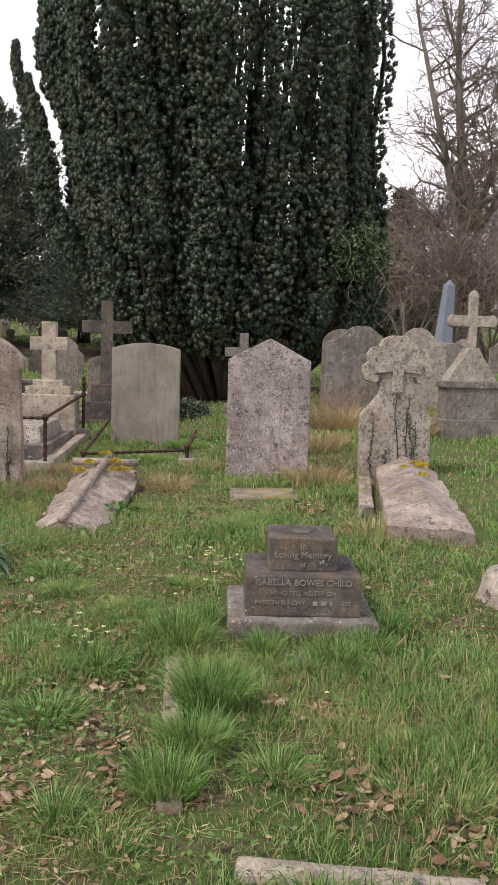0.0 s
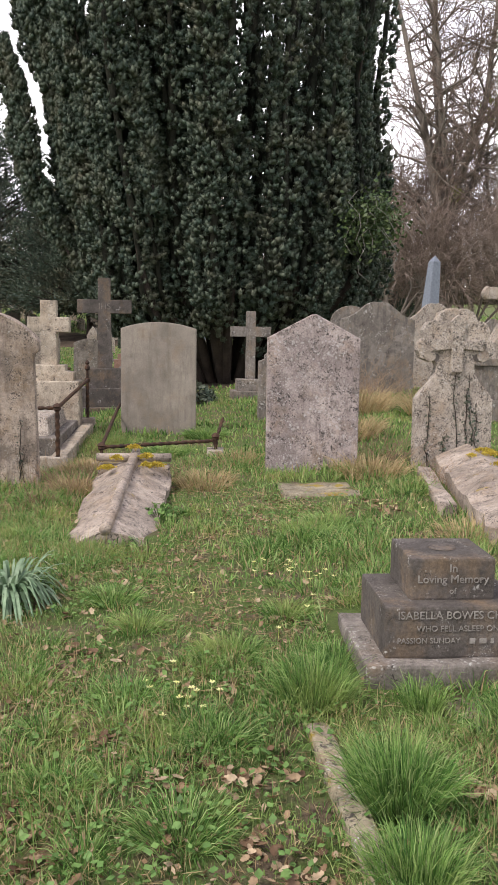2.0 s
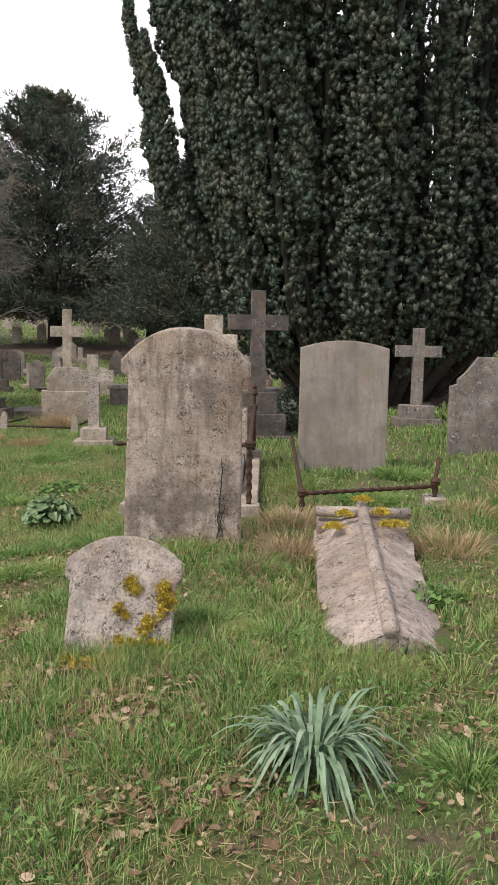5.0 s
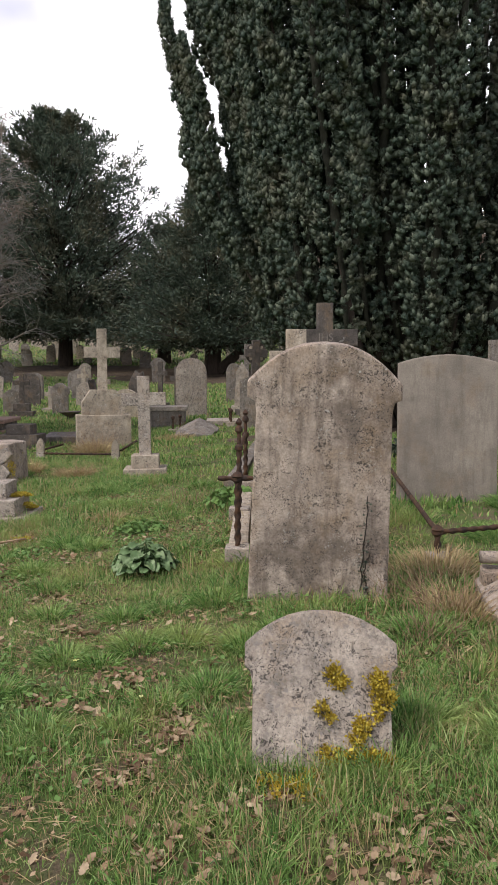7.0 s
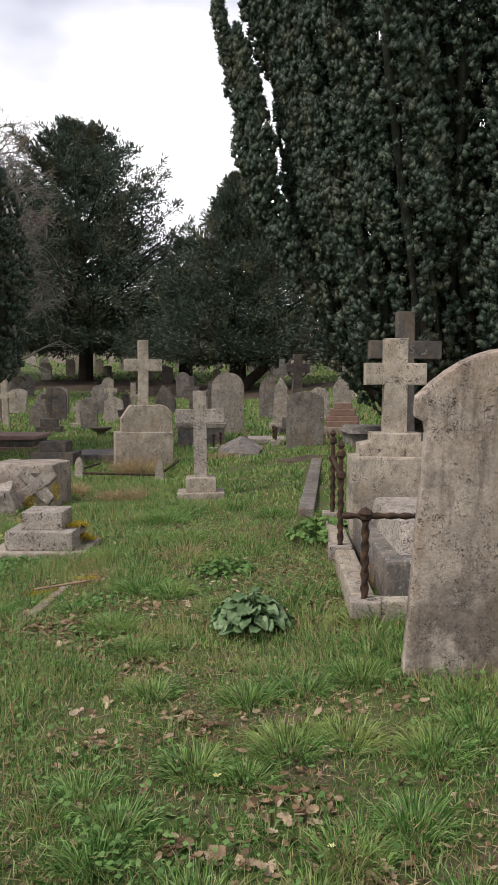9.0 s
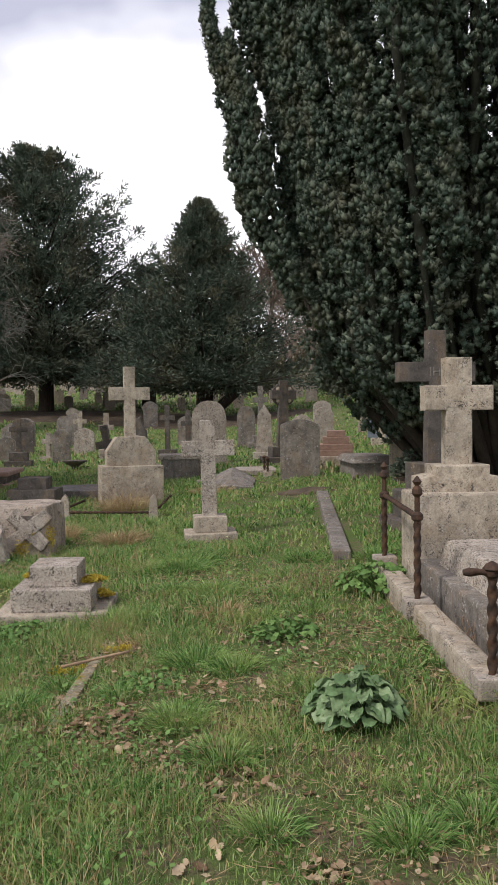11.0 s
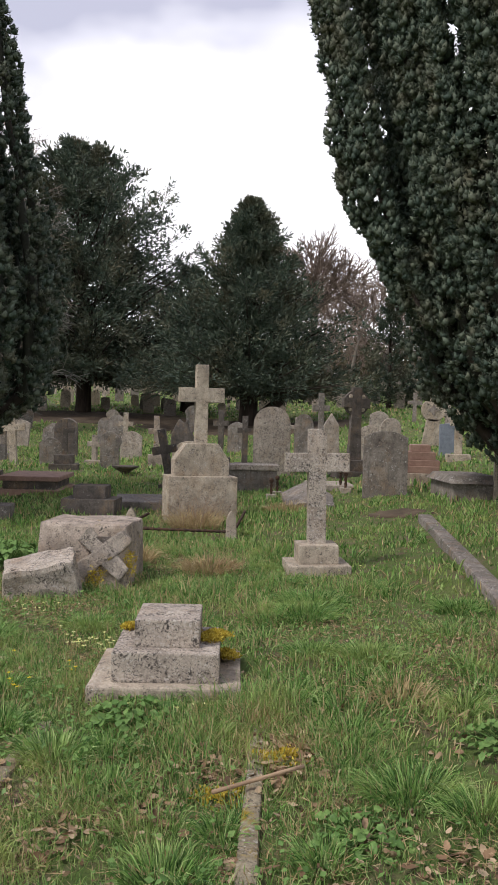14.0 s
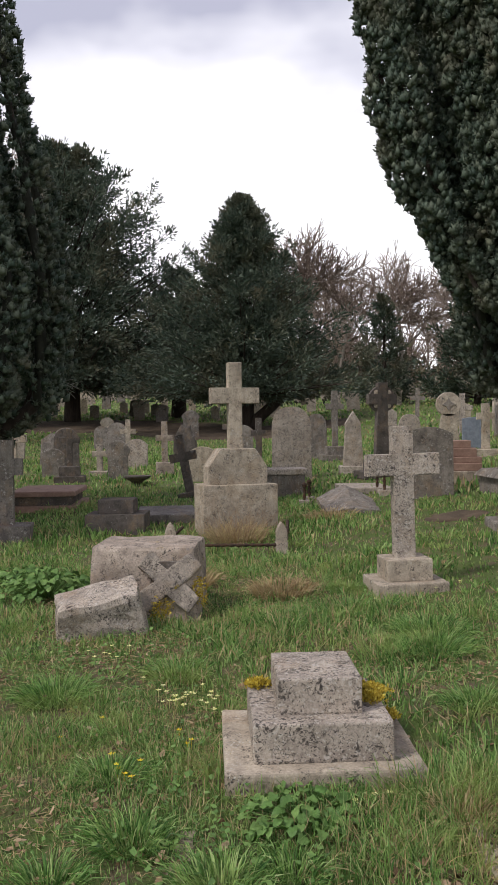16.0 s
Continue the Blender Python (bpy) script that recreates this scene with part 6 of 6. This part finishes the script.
# footprints of stones where no blade grows: x, y, half width, half depth
BARE = [(0.27, 4.0, 0.42, 0.42), (0.25, 7.88, 0.42, 0.07), (-1.24, 10.27, 0.44, 0.07), (-2.51, 7.55, 0.44, 0.07), (-2.57, 5.75, 0.28, 0.12), (-1.32, 6.55, 0.29, 0.98), (1.50, 6.55, 0.36, 1.15), (-5.45, 10.6, 0.39, 0.36),
        (-4.52, 13.75, 0.28, 0.26), (-6.52, 13.42, 0.34, 0.28), (-6.72, 12.86, 0.22, 0.14), (-2.58, 9.65, 0.38, 1.1), (0.2, 7.05, 0.3, 0.35), (1.66, 4.05, 0.22, 0.28), (-5.95, 17.75, 0.5, 0.3), (0.45, 1.62, 0.5, 0.05), (-4.98, 9.0, 0.03, 0.35), (-3.17, 14.2, 0.12, 2.3)]
# tufts of longer grass: x, y, radius
TUFTS_START = [(-0.30, 3.50, 0.19), (-0.62, 3.85, 0.17), (-1.04, 4.18, 0.14), (-1.02, 3.45, 0.15), (-0.70, 3.17, 0.17), (-0.90, 3.14, 0.10), (-1.20, 2.89, 0.12), (-0.80, 2.64, 0.17), (-0.12, 2.48, 0.11), (-1.07, 2.54, 0.08), (-1.29, 3.22, 0.09), (0.12, 3.30, 0.10), (-0.33, 4.38, 0.14),
               (0.75, 2.9, 0.14), (-0.6, 1.9, 0.13), (0.1, 2.2, 0.14), (0.62, 2.4, 0.13), (-0.05, 5.72, 0.22), (0.12, 5.95, 0.2), (-0.35, 5.5, 0.16), (-1.2, 4.6, 0.16), (-2.0, 6.9, 0.22), (-2.0, 8.4, 0.24), (-1.1, 8.9, 0.28), (-0.7, 10.0, 0.28)]
TUFTS_MIDDLE = [(-3.66, 5.88, 0.15), (-3.42, 6.80, 0.17), (-4.21, 8.00, 0.16), (-3.23, 6.12, 0.13), (-2.92, 5.90, 0.10), (-3.34, 5.92, 0.09), (-4.10, 6.41, 0.14), (-3.96, 6.26, 0.13), (-3.75, 6.62, 0.14), (-3.02, 6.28, 0.14), (-3.59, 7.27, 0.14), (-4.04, 7.40, 0.13), (-3.20, 6.83, 0.14),
                (-2.88, 6.73, 0.15), (-3.10, 7.50, 0.18), (-3.35, 7.33, 0.12), (-3.74, 5.71, 0.10), (-2.89, 5.58, 0.10), (-3.57, 6.57, 0.11), (-3.99, 6.08, 0.12), (-3.82, 5.55, 0.09), (-2.2, 5.9, 0.18), (-1.85, 5.7, 0.18), (-2.4, 5.45, 0.16), (-2.6, 6.2, 0.14), (-2.7, 6.9, 0.16)]
TUFTS_END = [(-4.43, 8.37, 0.17), (-4.39, 9.23, 0.21), (-4.68, 11.97, 0.27), (-5.23, 8.64, 0.16), (-4.83, 10.22, 0.19), (-5.08, 8.96, 0.10), (-5.53, 9.34, 0.11), (-4.37, 10.86, 0.20), (-4.00, 10.11, 0.14), (-4.57, 9.78, 0.15), (-4.74, 8.75, 0.12), (-4.18, 9.04, 0.16), (-5.82, 9.58, 0.18),
             (-6.13, 9.85, 0.16), (-4.61, 12.35, 0.28), (-5.61, 9.68, 0.13), (-6.74, 11.39, 0.22), (-6.29, 10.39, 0.16), (-6.15, 11.77, 0.19), (-6.34, 9.59, 0.12), (-4.68, 11.01, 0.18), (-5.4, 14.1, 0.2), (-4.95, 13.9, 0.18), (-6.25, 13.9, 0.16), (-3.6, 12.1, 0.2), (-3.0, 11.9, 0.2)]
DRYSPOTS = [(-1.75, 7.2, 0.22, 420, 0.24), (-1.75, 8.0, 0.3, 500, 0.26), (0.75, 7.6, 0.35, 550, 0.3), (-0.7, 7.4, 0.3, 350, 0.2), (0.9, 9.5, 0.4, 600, 0.4), (1.3, 11.3, 0.5, 800, 0.55), (2.3, 11.0, 0.5, 700, 0.5), (-5.5, 13.9, 0.3, 600, 0.22), (-5.9, 16.9, 0.4, 600, 0.35),
            (-6.2, 14.2, 0.12, 260, 0.3), (-4.75, 9.75, 0.16, 260, 0.10), (-5.0, 10.0, 0.14, 220, 0.12), (-4.3, 10.2, 0.2, 180, 0.16), (-4.7, 18.2, 0.4, 500, 0.2), (0.35, 9.2, 0.5, 300, 0.22), (-2.9, 9.4, 0.2, 200, 0.24), (-0.4, 8.3, 0.3, 250, 0.2), (1.0, 5.6, 0.3, 250, 0.18)]


def grass():
    rng = np.random.default_rng(17)
    sets, dry = [], []

    def keep(x, y):
        ok = np.ones(len(x), bool)
        for bx, by, hw, hd in BARE:
            ok &= ~((np.abs(x - bx) < hw) & (np.abs(y - by) < hd))
        for ex, ey, ew, ed in EARTH:
            ok &= ((x - ex) / ew) ** 2 + ((y - ey) / ed) ** 2 > 0.92
        return ok

    def field(x, y):
        return np.sin(2.1 * x + 0.7 * np.sin(1.7 * y)) + np.sin(2.6 * y + 0.9 * np.sin(2.2 * x)) + 0.6 * np.sin(5.3 * x - 4.1 * y) + 0.5 * np.sin(9.0 * x + 7.0 * y)

    def sward(n, lo, hi, height, width, x0=-9.0, x1=3.0):
        x = rng.uniform(x0, x1, n)
        y = -0.56 - 1.36 * np.clip(x, -5.8, 0.3) + rng.uniform(lo, hi, n)
        ok = keep(x, y)
        lit = np.zeros(n)
        for lx, ly, lr in LITTER:
            lit = np.maximum(lit, np.exp(-((x - lx) ** 2 + (y - ly) ** 2) / (lr * lr * 0.9)))
        f = field(x, y)
        ok &= rng.uniform(0, 1, n) > lit * 0.85
        ok &= rng.uniform(0, 1, n) < np.clip(0.8 + 0.2 * f, 0.5, 1)
        x, y, f = x[ok], y[ok], f[ok]
        m = len(x)
        a = rng.uniform(0, 2 * np.pi, m)
        lean = np.abs(rng.normal(0, 0.55, m))
        d = unit(np.stack([np.cos(a) * lean, np.sin(a) * lean, np.ones(m)], -1))
        ln = height * rng.uniform(0.45, 1.25, m) * np.clip(0.8 + 0.22 * f, 0.45, 1.5)
        p = np.stack([x, y, g(x, y) - 0.004], -1)
        sel = rng.uniform(0, 1, m) < 0.22
        w = width * rng.uniform(0.6, 1.3, m)
        sets.append(blades(p[~sel], d[~sel], ln[~sel], w[~sel], 0.35, rng) if lo < 8 else leaflets(p[~sel], d[~sel], ln[~sel], w[~sel] * 1.3, rng))
        dry.append(leaflets(p[sel], unit(d[sel] * [2.2, 2.2, 1]), ln[sel] * 1.1, w[sel] * 0.9, rng))

    sward(225000, 0.7, 4.2, 0.092, 0.0039, -7.6, 1.7)
    sward(26000, -5.0, 0.7, 0.075, 0.012, -9.0, 2.5)
    sward(100000, 4.2, 8.3, 0.10, 0.0068, -8.6, 3.4)
    sward(60000, 8.3, 15, 0.10, 0.013, -10, 6)
    sward(50000, 15, 32, 0.13, 0.030, -15, 12)
    sward(34000, 32, 75, 0.16, 0.08, -30, 20)

    def tussocks(n, lo, hi, x0, x1, count, height, width):
        """Clumps of longer blades that lean and part together."""
        x = rng.uniform(x0, x1, n)
        y = -0.56 - 1.36 * np.clip(x, -5.8, 0.3) + rng.uniform(lo, hi, n)
        f = field(x, y)
        ok = rng.uniform(0, 1, n) < np.clip(0.62 + 0.26 * f, 0.15, 1)
        for lx, ly, lr in LITTER:
            ok &= (x - lx) ** 2 + (y - ly) ** 2 > (lr * 1.1) ** 2
        x, y, f = x[ok], y[ok], f[ok]
        m = len(x)
        r = 0.035 + 0.12 * rng.uniform(0, 1, m) ** 2 * np.clip(0.9 + 0.15 * f, 0.6, 1.4)
        c = (count * (r / 0.085) ** 1.4 * rng.uniform(0.6, 1.3, m)).astype(int) + 6
        tall = height * rng.uniform(0.6, 1.25, m) * np.clip(0.85 + 0.2 * f, 0.6, 1.4)
        lean = rng.normal(0, 0.22, (m, 2))
        k = np.repeat(np.arange(m), c)
        t = len(k)
        a, q = rng.uniform(0, 2 * np.pi, t), np.sqrt(rng.uniform(0, 1, t))
        px, py = x[k] + r[k] * q * np.cos(a), y[k] + r[k] * q * np.sin(a)
        go = keep(px, py)
        d = unit(np.stack([np.cos(a) * q * 0.85 + lean[k, 0], np.sin(a) * q * 0.85 + lean[k, 1], np.ones(t)], -1) + rng.normal(0, 0.2, (t, 3)))
        p = np.stack([px, py, g(px, py) - 0.004], -1)
        old = go & (rng.uniform(0, 1, t) < 0.10)
        go &= ~old
        ln, w = tall[k] * rng.uniform(0.45, 1.1, t), width * rng.uniform(0.65, 1.25, t)
        sets.append(blades(p[go], d[go], ln[go], w[go], 0.5, rng))
        dry.append(blades(p[old], unit(d[old] * [1.6, 1.6, 1]), ln[old], w[old] * 0.8, 0.5, rng))

    tussocks(1050, 0.8, 4.4, -7.4, 1.6, 90, 0.15, 0.0035)
    tussocks(1250, 4.4, 8.6, -8.6, 3.4, 52, 0.17, 0.0055)
    tussocks(800, 8.6, 16, -10, 6, 34, 0.17, 0.011)
    tussocks(500, 16, 28, -14, 10, 22, 0.20, 0.022)

    def tufts(rows, out, flare, width):
        for x, y, r, n, ln in rows:
            a, q = rng.uniform(0, 2 * np.pi, n), r * np.sqrt(rng.uniform(0, 1, n))
            px, py = x + 0.75 * q * np.cos(a), y + 0.75 * q * np.sin(a)
            ok = keep(px, py)
            k = (q / r * flare)[:, None]
            d = unit(np.stack([np.cos(a), np.sin(a), np.zeros(n)], -1) * k + [0, 0, 1.0] + rng.normal(0, 0.16, (n, 3)))
            p = np.stack([px, py, g(px, py) - 0.004], -1)
            out.append(blades(p[ok], d[ok], (ln * rng.uniform(0.5, 1.1, n))[ok], (width * rng.uniform(0.7, 1.2, n) * (1 + 0.05 * y))[ok], 0.45, rng))
    tufts([(x, y, r, int(2000 * r + 7000 * r * r), 0.075 + 0.36 * r) for x, y, r in TUFTS_START + TUFTS_MIDDLE + TUFTS_END], sets, 1.3, 0.0034)
    tufts([(-0.15, 2.74, 0.13, 1600, 0.32), (-0.20, 2.35, 0.13, 1000, 0.22), (-0.27, 2.05, 0.14, 900, 0.18), (-0.32, 3.45, 0.14, 700, 0.26), (0.1, 3.42, 0.10, 420, 0.17), (0.45, 3.36, 0.12, 500, 0.16), (0.62, 3.45, 0.10, 420, 0.18), (0.76, 3.7, 0.09, 380, 0.2), (-0.18, 3.75, 0.09, 380, 0.19)], sets, 0.55, 0.0032)
    tufts(DRYSPOTS, dry, 0.9, 0.0048)
    tagged(new("grass", mesh_np("grass", *join_np(*sets), M_GRASS)), "uneven green meadow grass with long tufts", "grass", kind="stuff")
    tagged(new("dry_grass", mesh_np("dry_grass", *join_np(*dry), M_DRY)), "dry straw-coloured grass stems and thatch", "grass", kind="stuff")


grass()


def weeds():
    """Small clover-like leaves low in the turf."""
    rng = np.random.default_rng(19)
    n = 32000
    x = rng.uniform(-8, 2, n)
    y = -0.56 - 1.36 * np.clip(x, -5.8, 0.3) + 1.2 + 7.5 * rng.uniform(0, 1, n) ** 1.5
    ok = (np.sin(3.1 * x + 1.3 * y) + np.sin(2.2 * y - 1.9 * x) + rng.normal(0, 0.5, n)) > 0.35
    for bx, by, hw, hd in BARE:
        ok &= ~((np.abs(x - bx) < hw) & (np.abs(y - by) < hd))
    x, y = x[ok], y[ok]
    m = len(x)
    p = np.stack([x, y, g(x, y) + rng.uniform(0.015, 0.06, m)], -1)
    a = rng.uniform(0, 2 * np.pi, m)
    d = unit(np.stack([np.cos(a), np.sin(a), rng.normal(0.2, 0.3, m)], -1))
    s = np.stack([-np.sin(a), np.cos(a), rng.normal(0, 0.3, m)], -1)
    ln = rng.uniform(0.016, 0.036, m)[:, None]
    v = np.stack([p, p + d * ln * 0.5 + s * ln * 0.36, p + d * ln, p + d * ln * 0.5 - s * ln * 0.36], 1).reshape(-1, 3)
    tagged(new("ground_weeds", mesh_np("ground_weeds", v, [(np.arange(m) * 4)[:, None] + np.array([[0, 1, 2, 3]])], M_WEED)), "small round-leaved weeds low in the turf", "weeds", kind="stuff")


weeds()
for mx, my, mr in ((-4.88, 9.55, 0.08), (-5.08, 9.2, 0.08), (-5.9, 8.5, 0.08), (-2.66, 5.38, 0.09)):
    moss_cushion([(0, 0, 0, mr), (mr * 0.8, 0, mr * 0.5, mr * 0.6), (-mr * 0.7, 0, mr * 0.9, mr * 0.5)], pose(mx, my, gz(mx, my) + 0.012, -90, 0, 30), "yellow-green moss cushion in the turf", int(mr * 1000 + my * 10), 36)


twig = new("fallen_twig", from_bm("fallen_twig", rod_between((-0.2, 0, 0), (0.2, 0.03, 0.02), 0.008), M_STALK, True))
twig.matrix_world = pose(-4.95, 9.25, gz(-4.95, 9.25) + 0.05, 0, 0, 28)
tagged(twig, "dead brown twig lying across a kerb", "twig")


def dead_stems():
    """Brown dead stalks and brambles standing in the grass."""
    rng = np.random.default_rng(29)
    segs = []
    for x, y, r, n, h in ((-1.85, 7.25, 0.22, 130, 0.34), (-1.95, 6.75, 0.2, 80, 0.24), (-0.8, 7.7, 0.25, 70, 0.24), (0.95, 11.6, 0.5, 260, 0.75), (1.6, 11.9, 0.4, 160, 0.8), (2.6, 12.2, 0.4, 120, 0.6), (0.95, 8.0, 0.25, 70, 0.5), (-5.95, 16.9, 0.4, 130, 0.6), (-5.45, 13.9, 0.22, 90, 0.26), (-2.9, 9.2, 0.1, 40, 0.25), (1.25, 7.0, 0.2, 60, 0.3), (-3.6, 10.9, 0.25, 50, 0.3)):
        for _ in range(n):
            px, py = x + rng.normal(0, r * 0.7), y + rng.normal(0, r * 0.7)
            p = np.array([px, py, gz(px, py) - 0.01])
            d = np.array([rng.normal(0, 0.4), rng.normal(0, 0.4), 1.0])
            ln = h * rng.uniform(0.4, 1.1)
            for k in range(3):
                q = p + d / np.linalg.norm(d) * ln / 3
                segs.append([*p, *q, 0.0028 * (1 - k / 4), 0.0022 * (1 - k / 4)])
                p, d = q, d + np.array([rng.normal(0, 0.3), rng.normal(0, 0.3), -0.25])
    tagged(new("dead_stems", mesh_np("dead_stems", *tubes(segs, 3), M_STALK)), "brown dead stalks standing in the grass", "stalks", kind="stuff")


dead_stems()


def thatch():
    """Flattened straw and leaf crumbs lying under the grass."""
    rng = np.random.default_rng(23)
    for name, n, mt, lo, hi, w, label in (("straw_thatch", 60000, M_DRY, 0.03, 0.10, 0.003, "flattened straw lying under the grass"), ("leaf_crumbs", 42000, M_LEAF, 0.012, 0.034, 0.013, "small brown leaf crumbs on the soil")):
        x = rng.uniform(-7.4, 1.7, n)
        y = -0.56 - 1.36 * np.clip(x, -5.8, 0.3) + 0.3 + 7.0 * rng.uniform(0, 1, n) ** 1.4
        ok = np.sin(4.1 * x + 2.3 * y) + np.sin(3.2 * y - 2.9 * x) + rng.normal(0, 0.8, n) > -0.4
        for bx, by, hw, hd in BARE:
            ok &= ~((np.abs(x - bx) < hw) & (np.abs(y - by) < hd))
        x, y = x[ok], y[ok]
        m = len(x)
        a = rng.uniform(0, 2 * np.pi, m)
        p = np.stack([x, y, g(x, y) + rng.uniform(0.003, 0.022, m)], -1)
        d = unit(np.stack([np.cos(a), np.sin(a), rng.normal(0.1, 0.15, m)], -1))
        tagged(new(name, mesh_np(name, *leaflets(p, d, rng.uniform(lo, hi, m), w * rng.uniform(0.6, 1.5, m), rng), mt)), label, "litter", kind="stuff")


thatch()


def ivy_bush(x, y, r, h, seed, label):
    rng = np.random.default_rng(seed)
    ob = thing("ivy_bush", pose(x, y, gz(x, y) - 0.03), label, "shrub", "ivy bushes")
    n = 900
    a, q = rng.uniform(0, 2 * np.pi, n), r * np.sqrt(rng.uniform(0, 1, n))
    p = np.stack([q * np.cos(a), q * np.sin(a), h * np.sqrt(np.maximum(0, 1 - (q / r) ** 2)) * rng.uniform(0.3, 1, n)], -1)
    d = unit(np.stack([np.cos(a), np.sin(a), rng.uniform(-0.2, 0.8, n)], -1) + rng.normal(0, 0.4, (n, 3)))
    c = new("leaves", mesh_np("leaves", *leaflets(p, d, rng.uniform(0.05, 0.09, n), rng.uniform(0.035, 0.06, n), rng), M_YEW))
    s = new("stems", mesh_np("stems", *tubes(np.concatenate([np.zeros((60, 3)), p[:60], np.full((60, 1), 0.008), np.full((60, 1), 0.004)], 1), 4), M_BARK))
    c.parent = s.parent = ob


ivy_bush(-1.45, 16.9, 0.55, 0.55, 1, "dark ivy bush at the foot of a slab")
ivy_bush(-1.8, 13.9, 0.35, 0.5, 2, "dark ivy bush beside a cross base")
ivy_bush(-0.9, 13.4, 0.4, 0.4, 3, "dark leafy bush under the yew")
